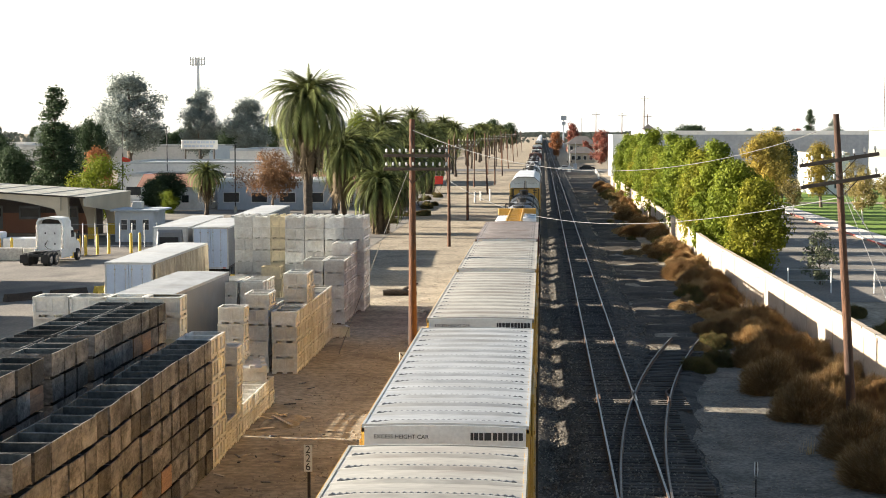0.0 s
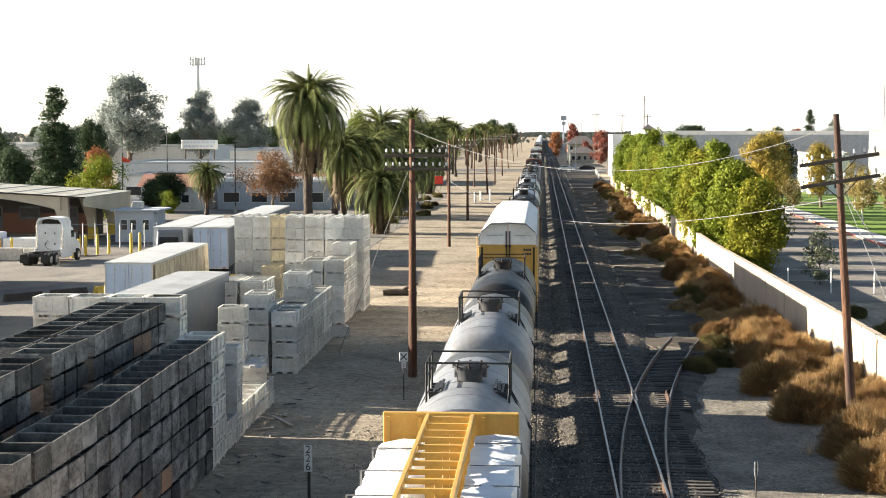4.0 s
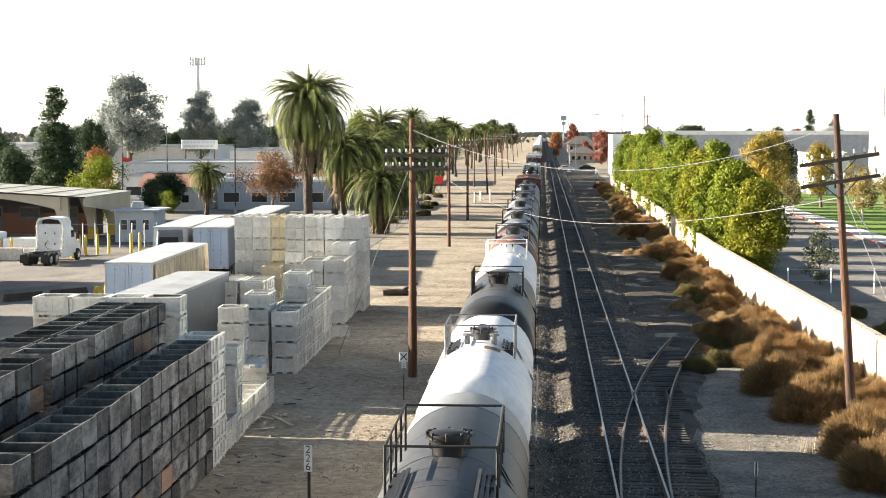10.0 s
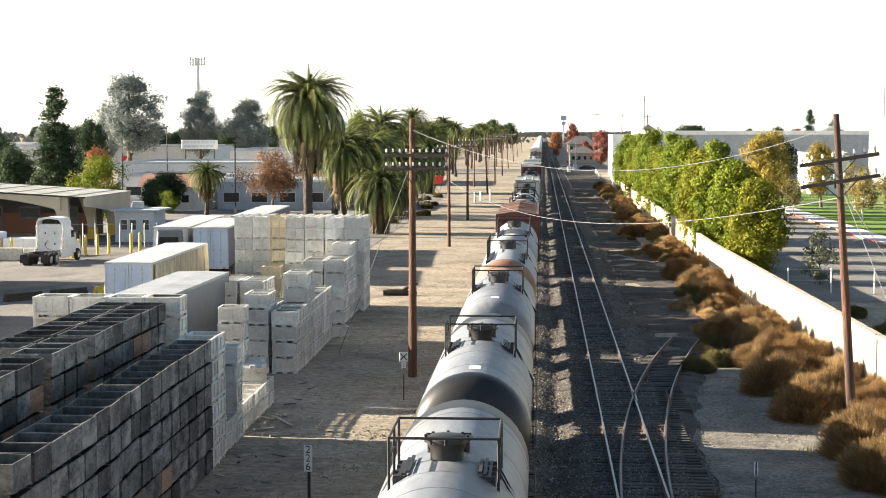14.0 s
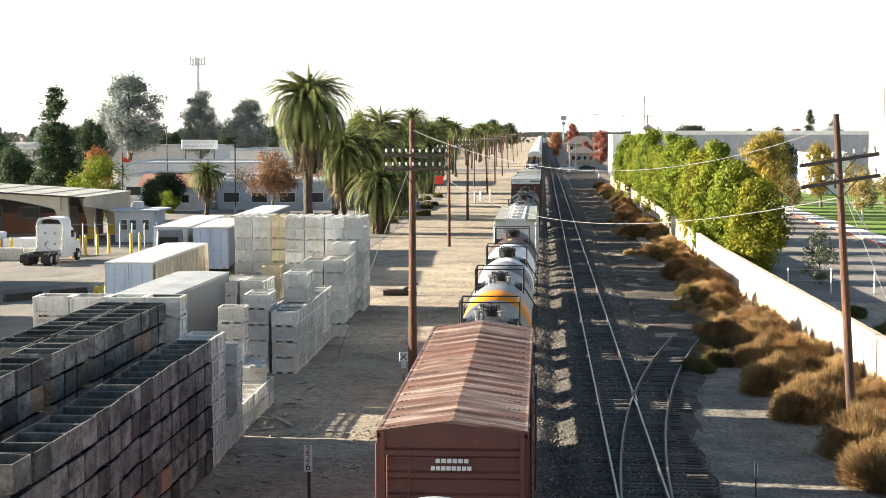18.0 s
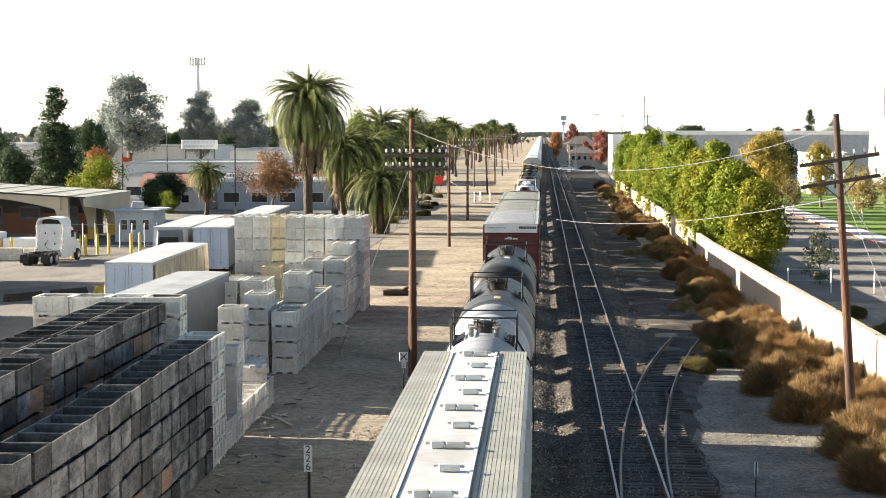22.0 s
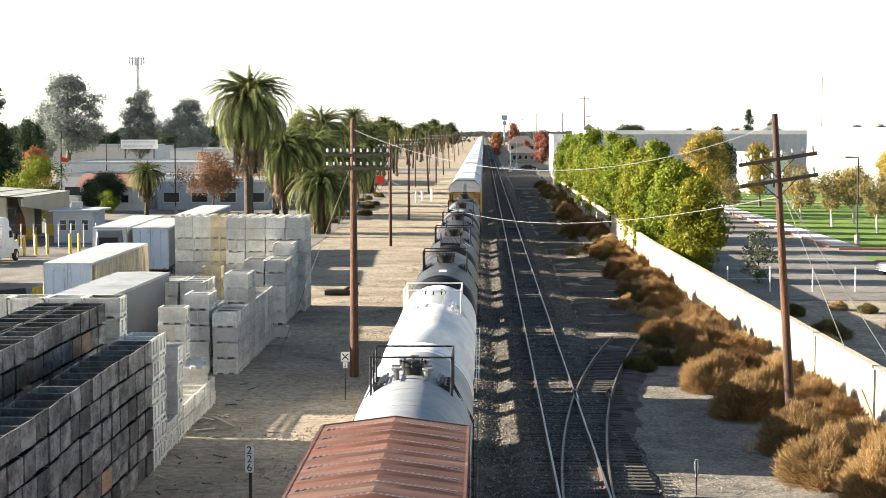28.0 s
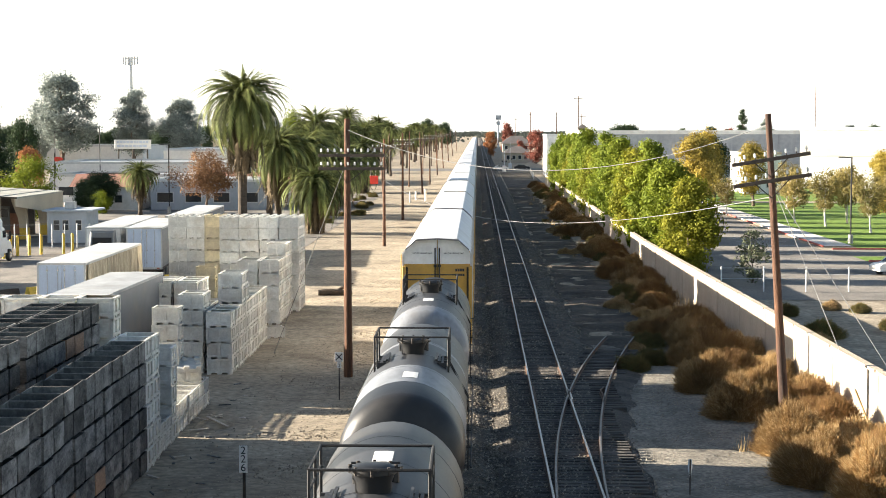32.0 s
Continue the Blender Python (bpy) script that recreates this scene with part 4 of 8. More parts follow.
def hopper(s, length):
    length *= STRETCH
    half, W, top = length / 2, 1.53, 4.50
    car = car_root("covered_hopper", "pale grey covered hopper with hatches and roof walkways", "hopper car", s, half)
    y0, y1 = -half + 1.1, half - 1.1
    g = Geo()
    sec = [(-W, 1.6), (-W, top - 0.35), (-W * 0.9, top - 0.08), (-0.5, top), (0.5, top), (W * 0.9, top - 0.08), (W, top - 0.35), (W, 1.6)]
    g.loft([[(x, y, z) for x, z in sec] for y in (y0, y1)])
    body = part("body", g, ["trailer"], car, smooth=True, angle=10)
    for sx in (-1, 1):
        for k in range(15):
            y = y0 + 0.3 + k * (y1 - y0 - 0.6) / 14
            gg = Geo()
            gg.box(min(sx * W, sx * (W + 0.09)), max(sx * W, sx * (W + 0.09)), y - 0.05, y + 0.05, 1.5, top - 0.3)
            part("side_post", gg, ["trailer"], body)
        gg = Geo()
        for k in range(9):
            x = sx * (0.74 + 0.085 * k)
            gg.box(x - 0.037, x + 0.037, y0 - 0.3, y1 + 0.3, top + 0.05, top + 0.085)
        for k in range(13):
            y = y0 + k * (y1 - y0) / 12
            gg.box(min(sx * 0.7, sx * 1.46), max(sx * 0.7, sx * 1.46), y - 0.03, y + 0.03, top - 0.12, top + 0.05)
        part("roof_walkway", gg, ["gal_green"], car, "slatted steel walkway along the roof")
        gg = Geo()
        gg.box(min(sx * 0.58, sx * 0.64), max(sx * 0.58, sx * 0.64), y0 + 0.2, y1 - 0.2, top - 0.02, top + 0.14)
        part("hatch_coaming", gg, ["white"], car)
    gg = Geo()
    gg.box(-0.58, 0.58, y0 + 0.2, y1 - 0.2, top, top + 0.12, bev=0.03)
    hatch = part("trough_hatch", gg, ["trailer"], car)
    for k in range(9):
        y = y0 + 1.0 + k * (y1 - y0 - 2.0) / 8
        for x, w in ((-0.16, 0.14), (0.2, 0.2)):
            if k % 2 and x < 0:
                continue
            gg = Geo()
            gg.box(x - w, x + w, y - 0.10, y + 0.10, top + 0.12, top + 0.26, bev=0.03)
            gg.tube([(x - w - 0.08, y, top + 0.22), (x + w + 0.08, y, top + 0.22)], 0.03, 6)
            part("hatch_clamp", gg, ["gal"], hatch)
    for sy in (-1, 1):
        y = sy * (half - 1.1)
        gg = Geo()
        # slope sheet and end frame
        gg.add([(-W + 0.05, y, 2.9), (W - 0.05, y, 2.9), (W - 0.05, y - sy * 1.6, 1.3), (-W + 0.05, y - sy * 1.6, 1.3)], [(0, 1, 2, 3)])
        for sx in (-1, 1):
            gg.box(min(sx * W, sx * (W - 0.09)), max(sx * W, sx * (W - 0.09)), min(y, y + sy * 0.9), max(y, y + sy * 0.9), 0.95, 1.15)
            gg.tube([(sx * (W - 0.1), y + sy * 0.9, 1.0), (sx * (W - 0.1), y + sy * 0.9, top - 0.5), (sx * (W - 0.1), y + sy * 0.1, top - 0.2)], 0.04, 6)
        gg.box(-W + 0.1, W - 0.1, min(y, y + sy * 0.95), max(y, y + sy * 0.95), 0.95, 1.1)
        part("end_frame", gg, ["trailer"], car)
        gg = Geo()
        for k in range(10):
            gg.tube([(-W + 0.15, y + sy * 0.9, 1.2 + 0.3 * k), (-W + 0.6, y + sy * 0.9, 1.2 + 0.3 * k)], 0.014, 5)
        for x in (-W + 0.15, -W + 0.6):
            gg.tube([(x, y + sy * 0.9, 1.1), (x, y + sy * 0.9, top - 0.4)], 0.016, 5)
        part("ladder", gg, ["bldg"], car)
    ink_bars(car, 0.55, top - 0.75, y0 - 0.005, [0.14, 0.14, 0.14], 0.16, "trailer_b")
    ink_bars(car, 0.5, top - 1.0, y0 - 0.005, [0.12] * 5, 0.15, "trailer_b")
    for k in range(3):
        yc = -half * 0.5 + k * half * 0.5
        gg = Geo()
        gg.loft([[(-W + 0.05, yc - 2, 1.6), (W - 0.05, yc - 2, 1.6), (W - 0.05, yc + 2, 1.6), (-W + 0.05, yc + 2, 1.6)], [(-0.4, yc - 0.5, 0.5), (0.4, yc - 0.5, 0.5), (0.4, yc + 0.5, 0.5), (-0.4, yc + 0.5, 0.5)]])
        part("discharge_chute", gg, ["trailer"], car)
    undercarriage(car, half)
    return car


def centerbeam(s, length):
    length *= STRETCH
    half, top = length / 2, 5.0
    car = car_root("centerbeam_flatcar", "yellow centerbeam flatcar loaded with white-wrapped lumber", "flatcar", s, half)
    g = Geo()
    g.box(-1.45, 1.45, -half, half, 0.95, 1.2)
    part("deck", g, ["yellow"], car)
    # top girder like a ladder lying on two rails
    g = Geo()
    for sx in (-1, 1):
        g.box(min(sx * 0.42, sx * 0.50), max(sx * 0.42, sx * 0.50), -half + 0.6, half - 0.5, top - 0.16, top, bev=0.01)
    beam = part("centre_beam", g, ["yellow"], car)
    n = 24
    for k in range(n):
        y = -half + 0.9 + k * (length - 1.6) / (n - 1)
        g = Geo()
        g.box(-0.42, 0.42, y - 0.05, y + 0.05, top - 0.12, top - 0.03)
        part("crosspiece", g, ["yellow"], beam)
        if k % 3 == 0:
            g = Geo()
            g.box(-0.08, 0.08, y - 0.08, y + 0.08, 1.2, top - 0.1)
            part("upright", g, ["yellow"], beam)
    for sy in (-1, 1):
        g = Geo()
        y = sy * (half - 0.2)
        g.box(-1.42, 1.42, y - 0.1, y + 0.1, 1.2, top - 0.02, bev=0.02)
        for k in range(5):
            g.box(-1.35 + k * 0.66, -1.27 + k * 0.66, y - 0.18, y + 0.18, 1.2, top - 0.1)
        part("bulkhead", g, ["yellow"], car)
    random.seed(5)
    for sx in (-1, 1):
        for k in range(4):
            y0 = -half + 0.6 + k * (length - 1.2) / 4
            y1 = y0 + (length - 1.2) / 4 - 0.08
            hgt = top - 0.30 - rnd(0, 0.25)
            g = Geo()
            ny = 18
            rings = []
            for j in range(ny + 1):
                y = y0 + (y1 - y0) * j / ny
                wob = lambda q: 0.11 * noise.noise(Vector((q * 2.3, y * 1.9, sx * 5)))
                rings.append([(sx * (0.52 + wob(1) * 0.3), y, 1.2), (sx * (0.52 + wob(1) * 0.3), y, hgt + wob(2)), (sx * 0.95, y, hgt + 0.03 + wob(3)), (sx * (1.38 + wob(4) * 0.5), y, hgt - 0.02 + wob(5)),
                              (sx * (1.44 + wob(6)), y, hgt - 0.12), (sx * (1.42 + wob(7)), y, 3.0), (sx * (1.42 + wob(8)), y, 1.2)])
            g.loft(rings)
            pack = part("lumber_pack", g, ["wrap"], car, "lumber pack in crinkled white wrapping", smooth=True, angle=50)
            for q in (0.25, 0.75):
                yy = y0 + (y1 - y0) * q
                gg = Geo()
                gg.box(min(sx * 0.55, sx * 1.5), max(sx * 0.55, sx * 1.5), yy - 0.014, yy + 0.014, hgt + 0.04, hgt + 0.06)
                gg.box(min(sx * 1.47, sx * 1.50), max(sx * 1.47, sx * 1.50), yy - 0.014, yy + 0.014, 1.2, hgt + 0.04)
                part("strap", gg, ["grate"], pack)
    undercarriage(car, half, 2.2)
    return car


WHITE_BAND = "label"
# the foremost boxcar stays out of view; added for its shadow and bounced light
boxcar(-2.6, 16.2, "yellow", "gal", "unseen yellow hi-cube boxcar with pale metal roof, added for its shadow", band=WHITE_BAND)
boxcar(15.5, 16.0, "yellow", "gal_tan", "yellow hi-cube boxcar with a dusty metal roof", band=WHITE_BAND)
boxcar(33.5, 15.6, "yellow", "gal", "yellow hi-cube boxcar with a bright metal roof", band=WHITE_BAND)
boxcar(51.5, 16.2, "yellow", "gal_tan", "yellow hi-cube boxcar with a dusty ribbed roof", band=WHITE_BAND)
boxcar(69.3, 16.6, "yellow", "gal_tan", "yellow hi-cube boxcar with a pale dusty roof", band=WHITE_BAND)
boxcar(87.9, 16.0, "red", "gal_mauve", "red hi-cube boxcar with a dusty grey roof and rusty edges", band=WHITE_BAND)
centerbeam(105.2, 18.8)
tank_car(132.3, 7.4, "t_grey", "grey tank car with dark bands", bands=((-7, -4.6, "t_dust"), (4.6, 7, "t_dust")), dome="grey")
tank_car(148.6, 7.6, "t_grey", "grey tank car with a black saddle band", bands=((3.5, 8, "t_dust"),), dome="grey")
tank_car(166.4, 8.4, "t_black", "black tank car with a dusty top", bands=((-3.0, 2.6, "t_dust"),))
autorack(178.8, 28.4, "yellow and white autorack car with closed end doors")
boxcar(208.4, 15.6, "red", "rust", "old red boxcar with a rusty red ribbed roof", eave=4.5, peak=0.16, seams=True, fascia=0.3, bars=False)
tank_car(234.8, 9.2, "t_dust", "dusty black tank car with long roof step plates", bands=((5.8, 10, "t_black"), (-10, -7.2, "t_black")), platform="long", top=4.2)
tank_car(254.6, 9.2, "t_dust", "dusty black tank car with long step plates and a white sticker", bands=((6.2, 10, "t_grey"),), platform="long", marks=((0.05, -7.4, 0.3, 0.7, "label"),))
tank_car(272.6, 8.3, "t_white", "white tank car with a rust-stained fitting platform", dome="grey", rails="grey", platform="mid", valves=True, marks=((0.4, -1.9, 0.5, 0.7, "t_rust"),))
tank_car(291.2, 8.7, "t_dust", "dusty dark tank car with a black front band", bands=((-9, -5.4, "t_black"),), platform="mid", marks=((-0.05, 5.2, 0.28, 1.4, "ylabel"),))
tank_car(308.6, 8.4, "t_white", "white tank car with white railings and a grey fitting box", dome="white", rails="white", platform="mid", marks=((0.1, -4.6, 0.16, 0.4, "grate"),))
tank_car(325.4, 8.3, "t_brown", "rust-brown tank car with a grey middle and a black rear ring", bands=((-2.2, 3.0, "t_grey"), (6.4, 9, "t_black")), top=4.22, dome="grey", rails="brown", marks=((-0.05, -5.8, 0.26, 1.1, "ylabel"),))
tank_car(342.2, 8.5, "t_grey", "blue-grey tank car with a black rear ring", bands=((6.2, 9, "t_black"), (-9, -6.7, "t_black")), marks=((0.05, -5.5, 0.32, 0.7, "label"),))
tank_car(360.6, 8.7, "t_grey", "blue-grey tank car with a black rear ring and a white sticker", bands=((5.8, 9, "t_black"), (-9, -7.2, "t_black")), marks=((0.05, -6.3, 0.32, 0.7, "label"),))
tank_car(379.6, 8.9, "t_grey", "grey tank car lightly stained with rust at its rear", bands=((6.8, 10, "t_rust"),), marks=((0.05, -6.6, 0.32, 0.7, "label"),), dome="grey")
tank_car(399.2, 9.3, "t_pale", "pale grey tank car with rust stains and yellow stickers", bands=((-10, -7.2, "t_rust"), (7.4, 10, "t_dust")), dome="grey", platform="long", marks=((0.1, 5.0, 1.1, 1.6, "t_rust"), (0.0, 6.6, 0.3, 1.3, "ylabel")))
# its first mark is a long darker patch on the crown between the step plates
tank_car(419.0, 9.3, "t_pale", "pale blue-grey tank car with long step plates", bands=(), dome="grey", platform="long", marks=((0.0, -4.0, 1.3, 5.2, "t_dust"), (0.0, -7.9, 0.28, 1.1, "ylabel")))
boxcar(432.0, 18.2, "red", "rust_pale", "long rusty red boxcar with a faded peaked roof", eave=4.5, peak=0.22, ribs=17, seams=True, fascia=0.35)
tank_car(456.9, 6.8, "t_dust", "dark grey tank car with a dull brown patch", valves=True, top=4.1, r=1.45, marks=((-0.15, 3.9, 0.7, 1.7, "t_dkbrown"), (0.1, 1.9, 0.3, 0.7, "label")))
tank_car(470.6, 6.8, "t_grey", "grey tank car with an orange front end", bands=((-7.2, -4.2, "t_orange"),), valves=True, top=4.1, r=1.45, marks=((0.1, 3.4, 0.3, 0.9, "label"),))
tank_car(484.6, 7.0, "t_white", "white tank car with a dark saddle ring at its middle", bands=((-0.8, 1.2, "t_dust"), (-7, -3.2, "t_grey")), top=4.1, r=1.45)
tank_car(500.4, 7.9, "t_dkbrown", "dark brown tank car with a white front end and yellow sticker", bands=((-8, -6.2, "t_white"), (-6.2, -4.4, "t_black"), (5.2, 8, "t_black")), top=4.1, r=1.47, marks=((-0.1, -2.8, 0.26, 0.9, "ylabel"),))
hopper(511.2, 21.6)
tank_car(539.3, 6.7, "t_pale", "pale grey tank car with black railings", bands=((6.0, 7, "t_dkbrown"),), valves=True, top=4.2, r=1.48)
tank_car(553.8, 7.2, "t_dust", "dusty dark tank car with a yellow sticker", bands=((-8, -6.0, "t_pale"), (-6.0, -4.6, "t_black")), top=4.2, marks=((0.1, -3.5, 0.26, 0.9, "ylabel"),))
tank_car(571.0, 8.2, "t_dust", "dark grey tank car with a black front ring", bands=((-8.4, -5.2, "t_black"),), dome="grey", marks=((0.1, -2.2, 0.3, 0.6, "label"), (0.1, -1.6, 0.3, 0.4, "label")))
boxcar(583.2, 16.8, "dkred", "gal", "dark red hi-cube boxcar with a white roof and band", band=WHITE_BAND, ribs=17, eave=5.2)
boxcar(601.9, 16.8, "gal_green", "gal_green", "grey-green boxcar with a ribbed grey roof", band="gal_green", ribs=14, seams=True, bars=False)
boxcar(620.4, 16.2, "gal_green", "gal_green", "grey-green boxcar with a dusty ribbed roof", band="gal_green", ribs=14, seams=True, bars=False)
boxcar(638.2, 14.6, "red", "rust_dark", "old boxcar with a rust-red peaked roof", eave=4.5, peak=0.2, seams=True, fascia=0.3, bars=False)
tank_car(661.3, 7.9, "t_pale", "pale grey tank car with a dark manway", bands=((4.6, 9, "t_white"),), platform="short", valves=True)
tank_car(679.3, 8.3, "t_white", "white tank car with white railings", dome="white", rails="white", platform="mid")
tank_car(697.9, 8.7, "t_dust", "dark grey tank car with white stickers", bands=((4.6, 9, "t_black"), (-9, -7.4, "t_black")), marks=((0.0, -5.5, 0.36, 0.55, "label"), (0.0, -4.85, 0.36, 0.55, "label")))
tank_car(717.3, 9.2, "t_dust", "dark grey tank car with ribbed catwalks along its crown", bands=((5.8, 10, "t_black"), (-10, -7.8, "t_black")), pads=((-7.8, -1.9), (2.0, 7.4)), marks=((0.95, -2.9, 0.34, 0.9, "label"), (0.8, -4.9, 0.3, 0.5, "label")))
tank_car(735.3, 8.4, "t_dust", "dark grey tank car with a black rear band", bands=((4.0, 6.0, "t_black"),), marks=((0.0, 3.2, 0.4, 1.1, "label"),))
tank_car(753.4, 8.6, "t_grey", "blue-grey tank car with a dark front band", bands=((-9, -5.6, "t_black"), (3, 9, "t_dust"), (-2.5, 2.5, "t_dust")), marks=((0.1, -4.4, 0.4, 1.0, "label"),))
tank_car(771.2, 8.0, "t_dust", "blue-grey tank car with a black manway", bands=((-8, -5, "t_grey"), (4, 8, "t_black")), marks=((0.0, -3.0, 0.4, 1.0, "label"),))
autorack(781.6, 28.4, "white-roofed autorack car with yellow end posts")
FAR = autorack(840.2, 28.4, "white-roofed autorack car with yellow end posts", detail=False)
autorack(810.9, 28.4, "white-roofed autorack car with yellow end posts")
for k in range(32):
    c0 = 840.2 + 29.3 * (k + 1)
    far_car = copy_thing(FAR, Matrix.Translation((MAIN_X, along(c0 + 14.2), RAIL_Z)))
    TRAIN.append((far_car, along(c0 + 14.2)))


# ---- bin yard ----
BIN = 1.2


def wood_bin_mesh(name, matname, seed):
    """One shell: three boards a side with open joints between, an inside darkened in colour for shade, and a floor."""
    g = Geo()
    w = 0.574
    sq = lambda d, z: [(-d, -d, z), (0, -d, z), (d, -d, z), (d, 0, z), (d, d, z), (0, d, z), (-d, d, z), (-d, 0, z)]
    out = [sq(w, 0.085)]
    for k in range(3):
        z0, z1 = 0.085 + k * 0.205, 0.085 + (k + 1) * 0.205
        out += [sq(w + 0.004 * (k % 2), z0 + 0.008), sq(w + 0.004 * (k % 2), z1 - 0.008)]
        if k < 2:
            out += [sq(w - 0.007, z1 - 0.004), sq(w - 0.007, z1 + 0.004)]
    g.loft([sq(0.03, 0.085)] + out + [sq(w, 0.70), sq(w - 0.032, 0.70)], caps=False)
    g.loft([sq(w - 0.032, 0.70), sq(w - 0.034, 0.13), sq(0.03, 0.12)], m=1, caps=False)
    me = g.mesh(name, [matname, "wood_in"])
    bm = bmesh.new()
    bm.from_mesh(me)
    bmesh.ops.remove_doubles(bm, verts=bm.verts, dist=0.0005)
    bm.to_mesh(me)
    bm.free()
    return me


def plastic_bin_mesh(name, matname):
    g = Geo()
    w, h = 0.585, 0.745
    for s in (-1, 1):
        for ax in (0, 1):
            def bx(a0, a1, d0, d1, z0, z1):
                lo, hi = min(s * d0, s * d1), max(s * d0, s * d1)
                if ax:
                    g.box(lo, hi, a0, a1, z0, z1)
                else:
                    g.box(a0, a1, lo, hi, z0, z1)
            bx(-w + 0.05, w - 0.05, w - 0.085, w - 0.06, 0.1, h - 0.02)
            bx(-w, w, w - 0.085, w, h - 0.085, h - 0.006)
            bx(-w + 0.02, w - 0.02, w - 0.085, w - 0.012, 0.09, 0.2)
            for a in (-w + 0.05, 0, w - 0.05):
                bx(a - 0.045, a + 0.045, w - 0.085, w - 0.006, 0.19, h - 0.08)
            for a in (-0.3, 0.3):
                bx(a - 0.15, a + 0.15, w - 0.085, w - 0.035, 0.29, h - 0.17)
            for a in (-w + 0.1, 0, w - 0.1):
                bx(a - 0.1, a + 0.1, w - 0.2, w - 0.03, 0.0, 0.1)
    g.box(-w + 0.04, w - 0.04, -w + 0.04, w - 0.04, 0.10, 0.125)
    return g.mesh(name, [matname])


def vented_bin_mesh(name, matname):
    """Like the plastic bin, but the walls are lattices with open slots."""
    g = Geo()
    w, h = 0.585, 0.745
    for s in (-1, 1):
        for ax in (0, 1):
            def bx(a0, a1, d0, d1, z0, z1):
                lo, hi = min(s * d0, s * d1), max(s * d0, s * d1)
                if ax:
                    g.box(lo, hi, a0, a1, z0, z1)
                else:
                    g.box(a0, a1, lo, hi, z0, z1)
            bx(-w, w, w - 0.06, w, h - 0.09, h - 0.006)
            bx(-w + 0.02, w - 0.02, w - 0.06, w - 0.012, 0.09, 0.21)
            for a in (-w + 0.05, 0, w - 0.05):
                bx(a - 0.05, a + 0.05, w - 0.06, w - 0.004, 0.2, h - 0.08)
            for a in (-0.3, 0.3):
                for k in range(4):
                    c = a - 0.235 + 0.157 * k
                    bx(c - 0.03, c + 0.03, w - 0.05, w - 0.02, 0.2, h - 0.085)
                for z in (0.33, 0.5):
                    bx(a - 0.235, a + 0.235, w - 0.047, w - 0.023, z, z + 0.06)
            for a in (-w + 0.1, 0, w - 0.1):
                bx(a - 0.1, a + 0.1, w - 0.2, w - 0.03, 0.0, 0.1)
    g.box(-w + 0.04, w - 0.04, -w + 0.04, w - 0.04, 0.10, 0.125)
    return g.mesh(name, [matname])


def make_bin(kind):
    if kind.startswith("wood"):
        label = {"wood": "weathered grey-brown wooden harvest bin, empty, stacked in the yard", "wood_red": "reddish wooden harvest bin, empty, stacked in the yard",
                 "wood_pale": "pale new wooden harvest bin stacked in the yard"}[kind]
        b = thing("wooden_bin", label, "harvest bin", group="stacked wooden bins", geo=wood_bin_mesh("wooden_bin", kind, len(kind)), at=(0, 0, -50))
        for x in (-0.5, 0, 0.5):
            g = Geo()
            g.box(-0.46, 0.46, x * 0.86 - 0.05, x * 0.86 + 0.05, 0.0, 0.085)
            part("skid", g, [kind], b)
    elif kind == "vented":
        b = thing("plastic_bin", "pale plastic harvest bin with slotted lattice sides", "harvest bin", group="stacked plastic bins", geo=vented_bin_mesh("plastic_bin", "plastic"), at=(0, 0, -50))
    else:
        label = {"plastic": "pale grey plastic harvest bin with ribbed sides and fork slots", "plastic_y": "yellowed plastic harvest bin with ribbed sides and fork slots"}[kind]
        b = thing("plastic_bin", label, "harvest bin", group="stacked plastic bins", geo=plastic_bin_mesh("plastic_bin", kind), at=(0, 0, -50))
    return b


PROTO = {k: make_bin(k) for k in ("wood", "wood_red", "plastic", "plastic_y", "vented")}
USED = set()


def put_bin(kind, x, y, z, turn=0.0, tilt=0.0, sx=1.0, sz=1.0):
    m = pose(x, y, z, tilt, 0, turn)
    if kind not in USED:
        USED.add(kind)
        ob = PROTO[kind]
        ob.matrix_basis = m
    else:
        ob = copy_thing(PROTO[kind], m)
    ob.scale = (sx, sx, sz)
    return ob


def column(kind, x, y, n, h, sx=1.0, mess=1.0, red=0.0):
    for k in range(n):
        kd = kind
        if kind == "wood" and random.random() < red:
            kd = "wood_red"
        hb = 0.70 if kd.startswith("wood") else 0.745
        put_bin(kd, x + rnd(-0.025, 0.025) * mess, y + rnd(-0.02, 0.02) * mess, 0.02 + k * h, rnd(-1.6, 1.6) * mess, 0, sx, h / hb * 0.985 if kd.startswith("wood") else h / hb)


random.seed(11)
WH = 0.725
# long front row, six high, open tops; its last two columns are pale
y = 34.6
while y < 54.6:
    column("wood", -11.38 + 0.16 * noise.noise(Vector((y * 0.21, 4.2, 0))), y, 6, WH, red=0.05, mess=1.5)
    y += 1.225
for k in range(2):
    column("plastic", -11.42, 55.4 + 1.225 * k, 6, WH)
# low columns behind it, whose slots let the sun through
for k in range(2):
    column("vented", -11.5, 58.15 + 1.2 * k, 2, 0.54, 0.98)
column("plastic", -11.5, 60.55, 5, 0.69, 0.98)
for k in range(6):
    column("vented", -11.58, 62.05 + 1.22 * k, 2, 0.57, 0.98)
column("plastic", -12.5, 67.9, 6, 0.685, 0.93)
put_bin("plastic", -11.72, 67.5, 1.93, 14, 194)
